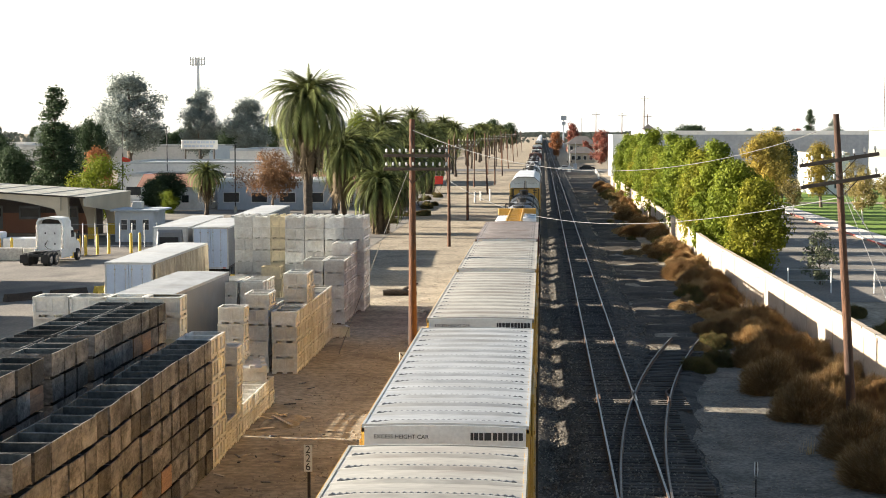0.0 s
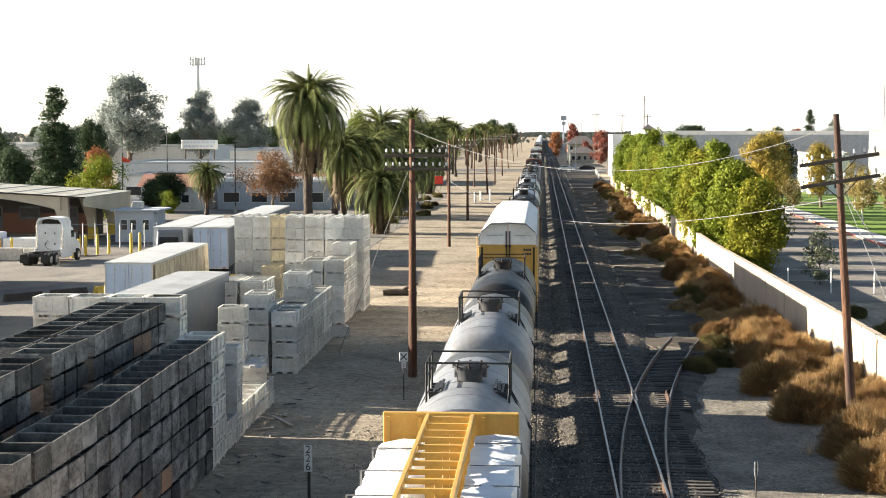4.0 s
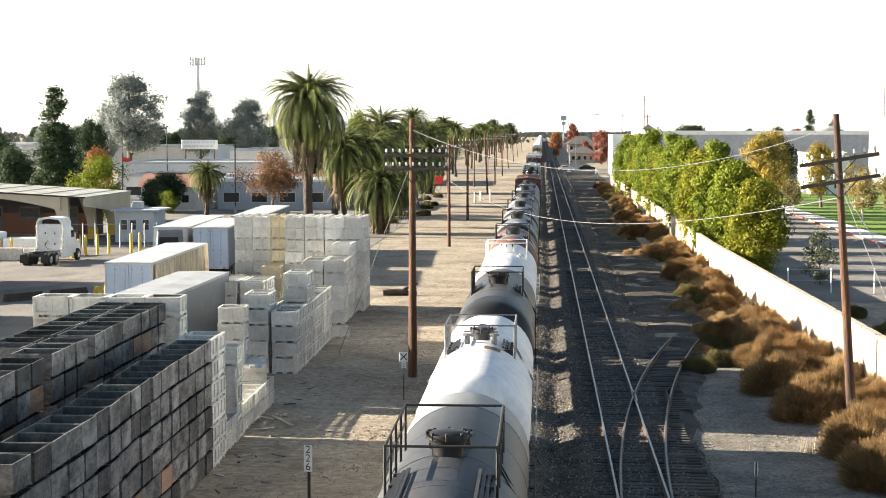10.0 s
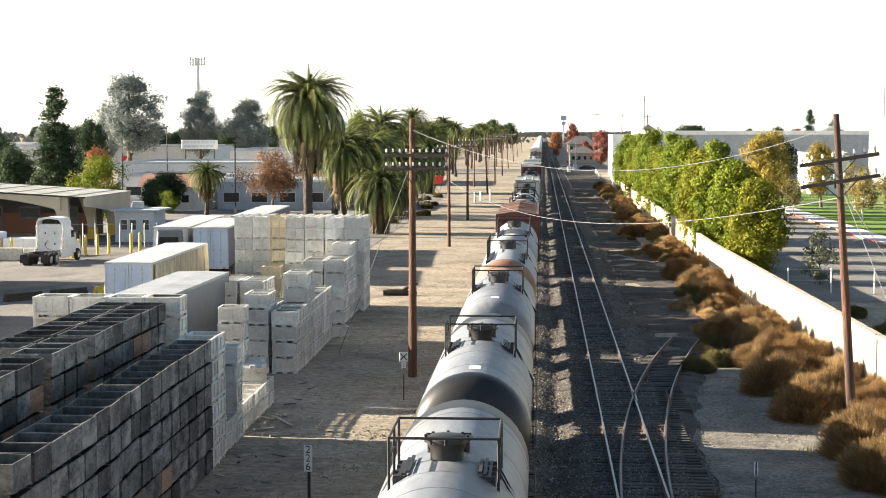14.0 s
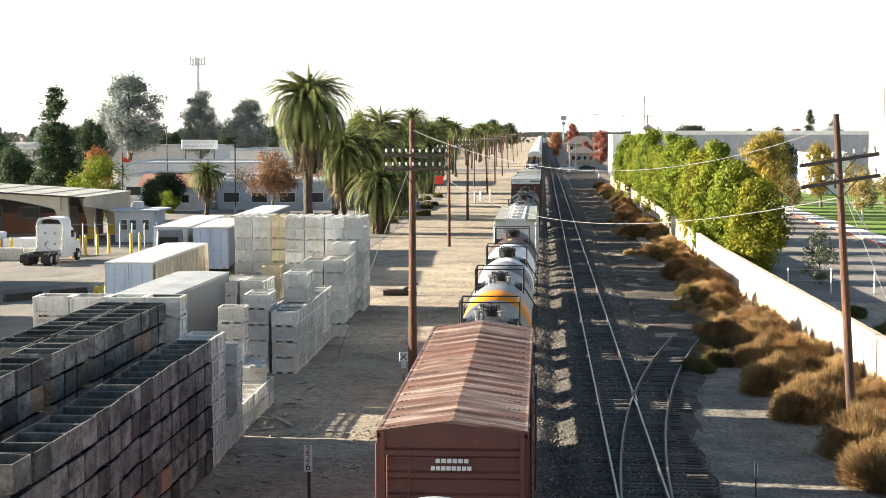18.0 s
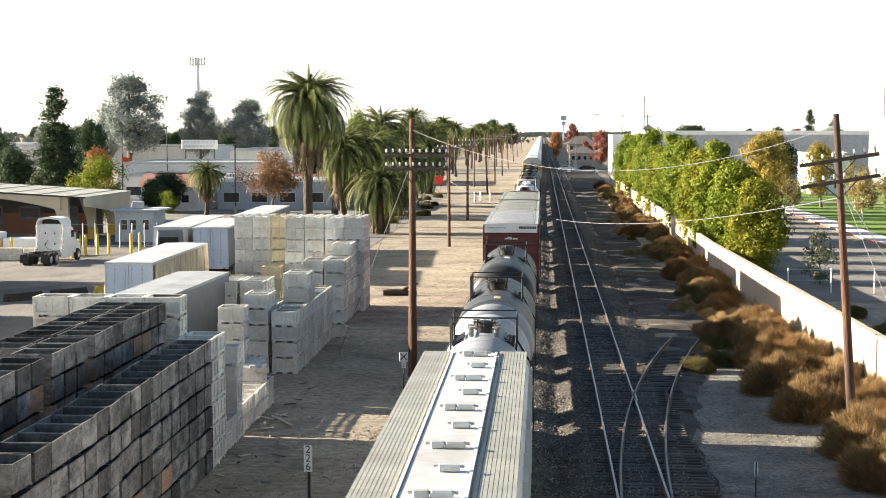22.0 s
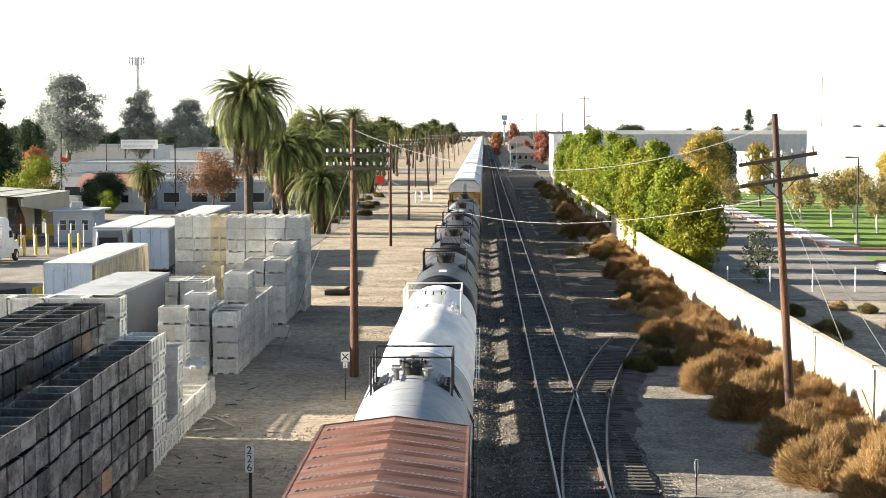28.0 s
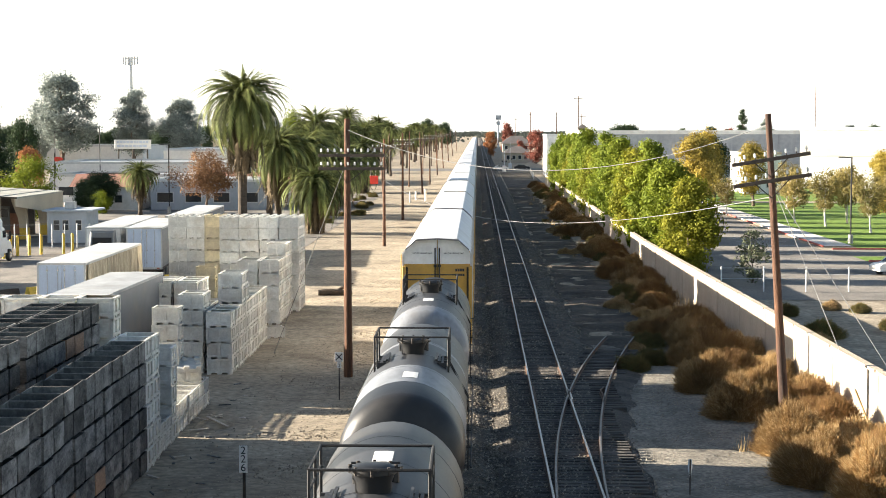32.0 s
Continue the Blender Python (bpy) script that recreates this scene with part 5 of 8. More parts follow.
# block of two rows behind, seven high, in groups with gaps between
random.seed(12)
for j, y in enumerate([38.2 + 1.225 * i for i in range(6)] + [46.3, 47.5, 48.75] + [50.6 + 1.225 * i for i in range(8)]):
    column("wood", -14.05, y, 7, WH, red=0.12, mess=1.2)
    column("wood", -15.3 - 0.02 * (j % 3), y + rnd(-0.05, 0.05), 7 if j != 6 else 6, WH, red=0.15, mess=1.2)
# row of pale plastic bins across the back of the block
for k in range(4):
    column("plastic", -17.75 + 1.36 * k, 60.75, 7, 0.745, 1.13)
# middle stacks beside the dirt track
random.seed(13)
for k in range(11):
    column("plastic", -11.83, 77.6 + 1.2 * k, 4 if k not in (3, 4) else 6, 0.725)
for k in range(5):
    column("plastic", -13.2, 78.0 + 1.2 * k, 5 if k < 2 else 4, 0.73)
for k in range(3):
    column("plastic", -14.5, 84.2 + 1.25 * k, 5, 0.73)
    column("plastic", -15.8, 84.2 + 1.25 * k, 5, 0.73)
put_bin("plastic", -11.0, 91.2, 0.02, 20, 0, 0.85, 0.8)
for k in range(9):
    column("plastic", -12.0, 97.6 + 1.2 * k, 5 if k < 3 else 6, 0.74)
for k in range(3):
    column("plastic", -13.25, 97.8 + 1.2 * k, 5, 0.74)
# tall stack: a yellowed block beside a grey one; the top bins are turned over
random.seed(14)


def capped(kind, x, y, n, h, sx):
    column(kind, x, y, n - 1, h, sx, mess=0.6)
    ob = put_bin(kind, x, y, 0.02 + n * h, rnd(-1, 1), 180, sx, h / 0.745)
    return ob


for k in range(4):
    for j in range(3):
        capped("plastic", -15.3 + 1.235 * k, 104.6 + 1.22 * j, 8, 0.737, 1.03)
for k in range(3):
    for j in range(2):
        capped("plastic_y" if k == 2 else "plastic", -18.75 + 1.13 * k, 106.0 + 1.22 * j, 8, 0.737, 0.965)
column("plastic_y", -16.4, 102.2, 4, 0.745)


# ---- trailers, truck and shed in the yard ----
def wheel_geo(r=0.52, w=0.28):
    g = Geo()
    g.tube([(-w / 2, 0, 0), (-w / 2 + 0.03, 0, 0), (w / 2 - 0.03, 0, 0), (w / 2, 0, 0)], [r * 0.9, r, r, r * 0.9], 20)
    return g


def hub_geo(r=0.3, w=0.30):
    g = Geo()
    g.tube([(-w / 2, 0, 0), (w / 2, 0, 0)], r, 14)
    return g


TYRE, HUB = wheel_geo().mesh("tyre", ["tyre"]), hub_geo().mesh("rim", ["chrome"])


def trailer(x, y, turn, length, label, roof="trailer", side="trailer_g", front="trailer", kind="van"):
    """x, y: the middle of the end that faces south."""
    t = thing("semi_trailer", label, "trailer", at=pose(x, y, 0, 0, 0, turn), group="parked trailers")
    w, z0, z1 = 1.3, 1.2, 4.1
    for s in (-1, 1):
        g = Geo()
        g.box(min(s * w, s * (w - 0.04)), max(s * w, s * (w - 0.04)), 0.05, length, z0, z1 - 0.05)
        if kind == "curtain":
            v = []
            n = 60
            for i in range(n + 1):
                yy = 0.3 + (length - 0.6) * i / n
                v += [(s * (w + 0.1 + 0.12 * math.sin(i * 0.95 + math.sin(i * 0.33)) + 0.05 * math.sin(i * 2.3)), yy, z0 + 0.05), (s * (w + 0.05 + 0.05 * math.sin(i * 0.95 + 0.6)), yy, z1 - 0.12)]
            g.add(v, [(2 * i, 2 * i + 2, 2 * i + 3, 2 * i + 1) for i in range(n)])
        else:
            n = int((length - 0.8) / 0.61) if kind != "smooth" else 3
            prof = [(0.05, 0.0)]
            for i in range(n):
                y0 = 0.35 + i * 0.61
                prof += [(y0, 0.0), (y0 + 0.01, 0.016), (y0 + 0.08, 0.016), (y0 + 0.09, 0.0)]
            prof += [(length, 0.0), (length, -0.03), (0.05, -0.03)]
            g = Geo()
            g.loft([[(s * (w + d), yy, z) for yy, d in prof] for z in (z0, z1 - 0.05)])
        part("side_wall", g, ["canvas" if kind == "curtain" else side], t)
        g = Geo()
        g.box(min(s * (w + 0.02), s * (w - 0.06)), max(s * (w + 0.02), s * (w - 0.06)), 0.0, length, z1 - 0.12, z1 + 0.01)
        part("top_rail", g, [roof], t)
    g = Geo()
    n = 14
    rings = [[(xx, 0.02 + (length - 0.04) * i / n, z1 + 0.03 - 0.03 * abs(xx) / w + 0.012 * (i % 2)) for xx in (-w, -w / 2, 0, w / 2, w)] for i in range(n + 1)]
    g.loft(rings, caps=False, closed=False)
    g.box(-w + 0.01, w - 0.01, 0.05, length - 0.02, z1 - 0.1, z1 - 0.02)
    part("roof", g, [roof], t)
    g = Geo()
    g.box(-w, w, 0.02, length, z0 - 0.15, z0 + 0.02)
    part("floor", g, ["grime"], t)
    g = Geo()
    g.box(-w + 0.02, w - 0.02, length - 0.06, length - 0.01, z0, z1 - 0.05)
    part("front_wall", g, [side], t)
    g = Geo()
    for sx in (-1, 1):
        g.box(min(sx * w, sx * (w - 0.09)), max(sx * w, sx * (w - 0.09)), -0.03, 0.06, z0 - 0.15, z1)
    g.box(-w, w, -0.03, 0.06, z1 - 0.1, z1 + 0.01)
    g.box(-w, w, -0.03, 0.06, z0 - 0.15, z0)
    part("rear_frame", g, [roof], t)
    if kind != "reefer":
        for sx in (-1, 1):
            g = Geo()
            g.box(min(sx * 0.01, sx * (w - 0.09)), max(sx * 0.01, sx * (w - 0.09)), -0.02, 0.03, z0, z1 - 0.1, bev=0.01)
            d = part("rear_door", g, [front], t)
            for xx in (0.18, 0.75):
                gg = Geo()
                gg.tube([(sx * xx, -0.05, z0 + 0.05), (sx * xx, -0.05, z1 - 0.15)], 0.02, 6)
                for z in (z0 + 0.3, z0 + 1.2, z1 - 0.4):
                    gg.box(sx * xx - 0.05, sx * xx + 0.05, -0.06, -0.02, z, z + 0.06)
                part("lock_rod", gg, ["chrome"], d)
            g = Geo()
            g.box(sx * 1.0 - 0.1, sx * 1.0 + 0.1, -0.04, -0.025, z0 - 0.12, z0 - 0.03)
            part("tail_light", g, ["redkerb"], t)
    else:
        g = Geo()
        g.box(-w + 0.1, w - 0.1, 0.0, 0.05, z0, z1 - 0.1)
        part("end_panel", g, [front], t)
        g = Geo()
        g.loft([[(xx * k, -d, 2.45 + (zz) * k) for xx, zz in ((-0.95, 0), (0.95, 0), (1.0, 0.5), (0.9, 1.5), (-0.9, 1.5), (-1.0, 0.5))] for d, k in ((0, 1), (0.4, 0.97), (0.5, 0.85))])
        part("refrigeration_unit", g, ["trailer_g"], t)
        g = Geo()
        g.box(-0.7, 0.7, -0.53, -0.49, 2.7, 3.4)
        part("unit_grille", g, ["dark"], t)
    for s in (-1, 1):
        for yy in (1.5, 2.75):
            for o in (0.0, 0.32):
                part("tyre", TYRE, None, t, at=(s * (1.1 - o), yy, 0.52))
            part("rim", HUB, None, t, at=(s * 1.1, yy, 0.52))
        g = Geo()
        g.box(s * 0.75 - 0.06, s * 0.75 + 0.06, length - 2.9, length - 2.75, 0.05, z0 - 0.1)
        g.box(s * 0.75 - 0.14, s * 0.75 + 0.14, length - 2.98, length - 2.67, 0.0, 0.05)
        part("landing_leg", g, ["grime"], t)
    g = Geo()
    g.box(-1.0, 1.0, 1.2, 3.1, 0.75, 1.05)
    g.tube([(-1.1, 1.5, 0.52), (1.1, 1.5, 0.52)], 0.08, 8)
    g.tube([(-1.1, 2.75, 0.52), (1.1, 2.75, 0.52)], 0.08, 8)
    g.box(-1.0, 1.0, 0.02, 0.1, 0.5, 0.62)
    g.box(-0.7, -0.6, 0.02, 0.1, 0.5, 1.05)
    g.box(0.6, 0.7, 0.02, 0.1, 0.5, 1.05)
    part("bogie", g, ["grime"], t)
    return t


# two unseen trailers, added west of the view to cast shade over the yard
trailer(-42.6, 109.0, 0, 15.6, "white semi-trailer added out of view to shade the yard")
trailer(-37.6, 85.5, 0, 15.6, "white semi-trailer added out of view to shade the yard")
trailer(-17.4, 69.5, -1.1, 15.2, "old grey semi-trailer with a pale scuffed roof, parked among the bins", kind="smooth", roof="dull_roof")
trailer(-22.32, 90.2, 0.8, 16.2, "curtain-sided semi-trailer with shade-tinted pale blue rear doors and beige canvas side", kind="curtain", front="trailer_b")
trailer(-27.4, 123.4, 2.0, 17.5, "white refrigerated semi-trailer with its cooling unit", kind="reefer", front="white", side="trailer")
trailer(-24.35, 123.2, 3.0, 13.5, "white box semi-trailer with rear doors tinted blue-white for shade", front="trailer_b", side="trailer_g")
trailer(-24.6, 140.0, 2.0, 20.0, "long white semi-trailer behind the bins")


def tractor(x, y, turn):
    t = thing("truck_tractor", "white sleeper-cab truck tractor with a bare rear frame", "truck", at=pose(x, y, 0, 0, 0, turn))
    g = Geo()
    for s in (-1, 1):
        g.box(s * 0.42 - 0.06, s * 0.42 + 0.06, -3.9, 3.2, 0.75, 1.02)
    for yy in (-3.8, -2.6, -1.0):
        g.box(-0.36, 0.36, yy - 0.07, yy + 0.07, 0.8, 0.98)
    part("frame_rails", g, ["dark"], t)

    def ring(yy, zt, w, top_w):
        return [(-w, yy, 0.75), (w, yy, 0.75), (w + 0.02, yy, 2.4), (w, yy, zt - 0.55), (w * 0.95, yy, zt - 0.22), (top_w, yy, zt), (-top_w, yy, zt), (-w * 0.95, yy, zt - 0.22), (-w, yy, zt - 0.55), (-w - 0.02, yy, 2.4)]
    g = Geo()
    g.loft([ring(-0.35, 3.3, 1.2, 0.9), ring(0.9, 3.32, 1.22, 0.95), ring(2.0, 3.1, 1.2, 0.85), ring(2.6, 2.2, 1.15, 0.8)])
    cab = part("sleeper_cab", g, ["white"], t, smooth=True, angle=30)
    g = Geo()
    g.loft([[(-1.0, yy, 0.7), (1.0, yy, 0.7), (1.0, yy, zt), (0.7, yy, zt + 0.2), (-0.7, yy, zt + 0.2), (-1.0, yy, zt)] for yy, zt in ((2.55, 1.85), (3.8, 1.6), (4.1, 1.2))])
    part("hood", g, ["white"], t, smooth=True, angle=30)
    # roof fairing: an arch, open to the rear
    arch = lambda yy, k: [(-1.18 * k, yy, 3.02), (-1.16 * k, yy, 3.45), (-0.95 * k, yy, 3.82 * (0.9 + 0.1 * k)), (0, yy, 3.95 * (0.9 + 0.1 * k)), (0.95 * k, yy, 3.82 * (0.9 + 0.1 * k)), (1.16 * k, yy, 3.45), (1.18 * k, yy, 3.02),
                          (1.02 * k, yy, 3.02), (1.0 * k, yy, 3.4), (0.82 * k, yy, 3.66 * (0.9 + 0.1 * k)), (0, yy, 3.76 * (0.9 + 0.1 * k)), (-0.82 * k, yy, 3.66 * (0.9 + 0.1 * k)), (-1.0 * k, yy, 3.4), (-1.02 * k, yy, 3.02)]
    g = Geo()
    g.loft([arch(-0.5, 1.0), arch(0.9, 0.98), arch(2.1, 0.8)])
    part("roof_fairing", g, ["white"], t, smooth=True, angle=35)
    part("fairing_inside", Geo().add([(-1.0, 0.3, 3.3), (1.0, 0.3, 3.3), (0.85, 0.3, 3.66), (0, 0.3, 3.76), (-0.85, 0.3, 3.66)], [(0, 1, 2, 3, 4)]), ["grime"], t)
    for s in (-1, 1):
        part("side_window", Geo().box(min(s * 1.235, s * 1.215), max(s * 1.235, s * 1.215), 1.3, 2.1, 2.1, 2.7), ["glass"], cab)
        part("side_fairing", Geo().box(min(s * 1.22, s * 1.12), max(s * 1.22, s * 1.12), -0.9, 1.7, 0.45, 1.2, bev=0.05), ["white"], t)
        part("exhaust_stack", Geo().tube([(s * 1.12, -0.5, 0.9), (s * 1.12, -0.5, 3.2)], 0.07, 10), ["chrome"], t)
        for yy in (-3.2, -1.95):
            part("tyre", TYRE, None, t, at=(s * 1.05, yy, 0.52))
            part("tyre", TYRE, None, t, at=(s * 0.72, yy, 0.52))
            part("rim", HUB, None, t, at=(s * 1.06, yy, 0.52))
        part("tyre", TYRE, None, t, at=(s * 1.05, 3.2, 0.52))
        part("rim", HUB, None, t, at=(s * 1.06, 3.2, 0.52))
        part("mud_flap", Geo().box(s * 0.9 - 0.32, s * 0.9 + 0.32, -3.98, -3.95, 0.25, 0.95), ["tyre"], t)
        g = Geo()
        g.box(s * 1.5 - 0.08, s * 1.5 + 0.08, 2.3, 2.4, 1.9, 2.6, bev=0.02)
        g.tube([(s * 1.2, 2.35, 2.5), (s * 1.5, 2.35, 2.5)], 0.02, 6)
        part("mirror", g, ["dark"], t)
        for z in (1.55, 2.45):
            part("vent", Geo().box(s * 0.42 - 0.06, s * 0.42 + 0.06, -0.38, -0.352, z, z + 0.16, bev=0.01), ["dark"], cab)
    part("deck_plate", Geo().box(-0.85, 0.85, -1.25, -0.4, 1.03, 1.09), ["grate"], t)
    part("fifth_wheel", Geo().box(-0.45, 0.45, -3.1, -2.2, 1.03, 1.16, bev=0.03), ["dark"], t)
    part("air_lines", Geo().tube([(-0.2, -0.45, 1.9), (-0.25, -0.9, 1.5), (0.1, -1.1, 1.25), (0.2, -0.7, 1.2)], 0.035, 6), ["dark"], t)


tractor(-41.6, 141.5, -5)


def shed():
    s = thing("loading_shed", "open-sided beige loading shed with a broad pale canopy and tapered columns", "shed")
    x0, x1, y0, y1 = -84.0, -44.9, 164.0, 183.0
    top = lambda x, y: 4.54 + (x1 - x) * 0.055 - (y - y0) * 0.002
    g = Geo()
    crn = [(x0, y0), (x1, y0), (x1, y1), (x0, y1)]
    g.add([(x, y, top(x, y)) for x, y in crn] + [(x, y, top(x, y) + 0.14) for x, y in crn], [(0, 3, 2, 1), (4, 5, 6, 7), (0, 1, 5, 4), (1, 2, 6, 5), (2, 3, 7, 6), (3, 0, 4, 7)])
    part("roof", g, ["shed_roof"], s)
    for k in range(13):
        xx = x0 + 1.5 + 3.0 * k
        g = Geo()
        g.loft([[(xx - 0.05, y, top(xx, y) + 0.135), (xx + 0.05, y, top(xx, y) + 0.135), (xx + 0.03, y, top(xx, y) + 0.19), (xx - 0.03, y, top(xx, y) + 0.19)] for y in (y0, y1)])
        part("roof_seam", g, ["shed_roof"], s)
    g = Geo()
    g.loft([[(x, y0 - 0.14, top(x, y0) + 0.02), (x, y0 - 0.002, top(x, y0) + 0.02), (x, y0 - 0.002, top(x, y0) + 0.16), (x, y0 - 0.14, top(x, y0) + 0.16)] for x in (x0, x1 + 0.1)])
    part("gutter", g, ["grime"], s)
    # haunched front beam over the bays, and the deep east fascia
    g = Geo()
    bays = [(-47.3, -66.0), (-66.0, -84.0)]
    for a, b in bays:
        n = 16
        low = []
        for k in range(n + 1):
            x = a + (b - a) * k / n
            q = abs(2 * k / n - 1)
            low.append((x, top(x, y0) - 0.4 - 0.95 * q ** 2.2))
        g.loft([[(x, y0 + 0.05, z), (x, y0 + 0.4, z), (x, y0 + 0.4, top(x, y0) - 0.004), (x, y0 + 0.05, top(x, y0) - 0.004)] for x, z in low])
    part("front_beam", g, ["beige"], s)
    g = Geo()
    g.loft([[(x1 - 0.16, y, top(x1, y) - d), (x1 - 0.04, y, top(x1, y) - d), (x1 - 0.04, y, top(x1, y) - 0.004), (x1 - 0.16, y, top(x1, y) - 0.004)] for y, d in ((y0 + 0.02, 0.75), (y0 + 9, 1.5), (y1 - 0.1, 2.3))])
    part("fascia", g, ["beige"], s)
    for cx, cy in ((-47.0, 164.6), (-46.6, 173), (-46.6, 181), (-66, 164.6), (-66, 181)):
        g = Geo()
        g.loft([[(cx - a - lean, cy - 0.3, z), (cx + a - lean, cy - 0.3, z), (cx + a - lean, cy + 0.3, z), (cx - a - lean, cy + 0.3, z)] for a, lean, z in ((0.3, -0.1, 0), (0.45, 0.05, 2.2), (0.75, 0.4, 3.9), (0.8, 0.45, top(cx, cy) - 0.01))])
        part("column", g, ["beige"], s)
        part("column_guard", Geo().box(cx - 0.36, cx + 0.56, cy - 0.36, cy + 0.36, 0, 1.2, bev=0.03), ["bollard"], s)
    part("back_wall", Geo().box(x0, -48, y1 - 0.4, y1 - 0.1, 0, 4.6), ["roof_d"], s)
    part("back_wall", Geo().box(x0, x0 + 0.3, y0 + 0.5, y1 - 0.45, 0, 6.2), ["roof_d"], s)
    part("brick_base", Geo().box(-78, -49, y1 - 0.62, y1 - 0.42, 0, 2.2), ["bldg_r"], s)
    for k in range(6):
        xx = -74 + 4.2 * k
        d = part("dock_door" if k % 2 else "window", Geo().box(xx, xx + 2.4, y1 - 0.68, y1 - 0.63, 0.4 if k % 2 else 1.5, 3.0), ["trailer_g"], s)
        part("pane", Geo().box(xx + 0.2, xx + 2.2, y1 - 0.71, y1 - 0.685, 1.8, 2.7), ["glass"], d)


shed()


def tile_house(x, y, w, d, h, rise):
    b = thing("house", "small white house with a red-brown gabled roof behind the yard", "house", at=(x, y, 0))
    part("wall", Geo().box(0, w, 0, d, 0, h), ["white"], b)
    g = Geo()
    e = 0.5
    g.add([(-e, -e, h - 0.1), (w + e, -e, h - 0.1), (w + e, d + e, h - 0.1), (-e, d + e, h - 0.1), (-e, d / 2, h + rise), (w + e, d / 2, h + rise)], [(0, 1, 5, 4), (2, 3, 4, 5), (1, 2, 5), (3, 0, 4), (3, 2, 1, 0)])
    part("roof", g, ["bldg_r"], b)
    for cx in (w * 0.25, w * 0.7):
        fr = part("window", Geo().box(cx - 0.6, cx + 0.6, -0.05, -0.004, 1.0, 2.2), ["bldg"], b)
        part("pane", Geo().box(cx - 0.5, cx + 0.5, -0.065, -0.052, 1.1, 2.1), ["glass"], fr)


tile_house(-56.5, 236, 9, 8, 3.4, 1.6)
tile_house(-40.5, 252, 12, 8, 3.2, 1.7)


def yard_fence():
    f = thing("yard_fence", "steel mesh fence with pale posts in front of the gatehouse", "fence")
    for k in range(9):
        part("post", Geo().tube([(-45.2 + 1.15 * k, 160 + 0.2 * k, 0), (-45.2 + 1.15 * k, 160 + 0.2 * k, 2.3)], 0.055, 8), ["bldg"], f)
        if k < 8:
            for z in (0.15, 1.2, 2.2):
                part("rail", Geo().tube([(-45.2 + 1.15 * k, 160 + 0.2 * k, z), (-45.2 + 1.15 * (k + 1), 160 + 0.2 * (k + 1), z)], 0.02, 6), ["gal"], f)


yard_fence()


def booth():
    b = thing("gatehouse", "small grey gatehouse with windows and a flat overhanging roof", "building", at=(-40.9, 168.0, 0))
    g = Geo()
    g.box(-2.0, 2.0, 0, 5, 0, 3.1)
    part("wall", g, ["bldg_g"], b)
    g = Geo()
    g.box(-2.4, 2.6, -0.5, 5.5, 3.1, 3.3, bev=0.03)
    part("roof", g, ["bldg_g"], b)
    g = Geo()
    g.box(-0.6, 0.4, 1.5, 2.5, 3.3, 4.0, bev=0.03)
    part("rooftop_unit", g, ["gal"], b)
    for x in (-1.4, -0.5, 0.8):
        w = part("window", Geo().box(x, x + 0.7, -0.05, 0.0, 1.2, 2.3), ["bldg"], b)
        part("pane", Geo().box(x + 0.06, x + 0.64, -0.065, -0.052, 1.26, 2.24), ["glass"], w)


booth()
for k, (x, y) in enumerate([(-41.6, 150), (-41.0, 150), (-40.2, 151), (-39.4, 152), (-41.4, 147), (-42.0, 147.5), (-46.5, 146), (-47.6, 146), (-49, 146), (-50.4, 146), (-37.6, 153), (-36.9, 153.5)]):
    g = Geo()
    g.tube([(0, 0, 0), (0, 0, 1.75), (0, 0, 1.85)], [0.14, 0.14, 0.06], 10)
    thing("bollard", "yellow steel bollard at the edge of the yard", "bollard", at=(x, y, 0), group="yellow bollards", geo=g, mats=["bollard"], smooth=True)
for k in range(4):
    g = Geo()
    g.box(-1.5, 1.5, -0.25, 0.25, 0, 1.15, bev=0.08)
    thing("concrete_block", "low white concrete barrier block in the yard", "barrier", at=pose(-52.2 + 3.05 * k, 143.2, 0, 0, 0, 3), group="barrier blocks", geo=g, mats=["conc"])
for k in range(9):
    g = Geo()
    g.loft([[(-1.45, -0.3, 0), (-1.45, 0.3, 0), (-1.45, 0.12, 0.5), (-1.45, -0.12, 0.5)], [(1.45, -0.3, 0), (1.45, 0.3, 0), (1.45, 0.12, 0.5), (1.45, -0.12, 0.5)]])
    thing("road_barrier", "dark low concrete road barrier with worn paint", "barrier", at=pose(-36.5 + 2.2 * k, 107 + 3.0 * k, 0, 0, 0, 54), group="road barriers", geo=g, mats=["grime" if k % 3 else "bollard"])
# white pick-up and pallets of goods by the shed
for k in range(3):
    g = Geo()
    g.box(-1.6, 1.6, -1.0, 1.0, 0.0, 1.6 + 0.5 * (k % 2), bev=0.1)
    thing("wrapped_pallet", "white wrapped goods on a pallet beside the shed", "pallet", at=(-51.5 + 3.4 * k - 2, 150, 0), group="wrapped pallets", geo=g, mats=["wrap"])


# ---- poles, wires and signs ----
def pin_insulator_mesh():
    g = Geo()
    g.tube([(0, 0, 0), (0, 0, 0.10)], 0.018, 6, m=1)
    g.tube([(0, 0, 0.08), (0, 0, 0.12), (0, 0, 0.17), (0, 0, 0.21), (0, 0, 0.24)], [0.035, 0.055, 0.042, 0.042, 0.02], 10)
    return g.mesh("insulator", ["insul", "arm"])


INSULATOR = pin_insulator_mesh()


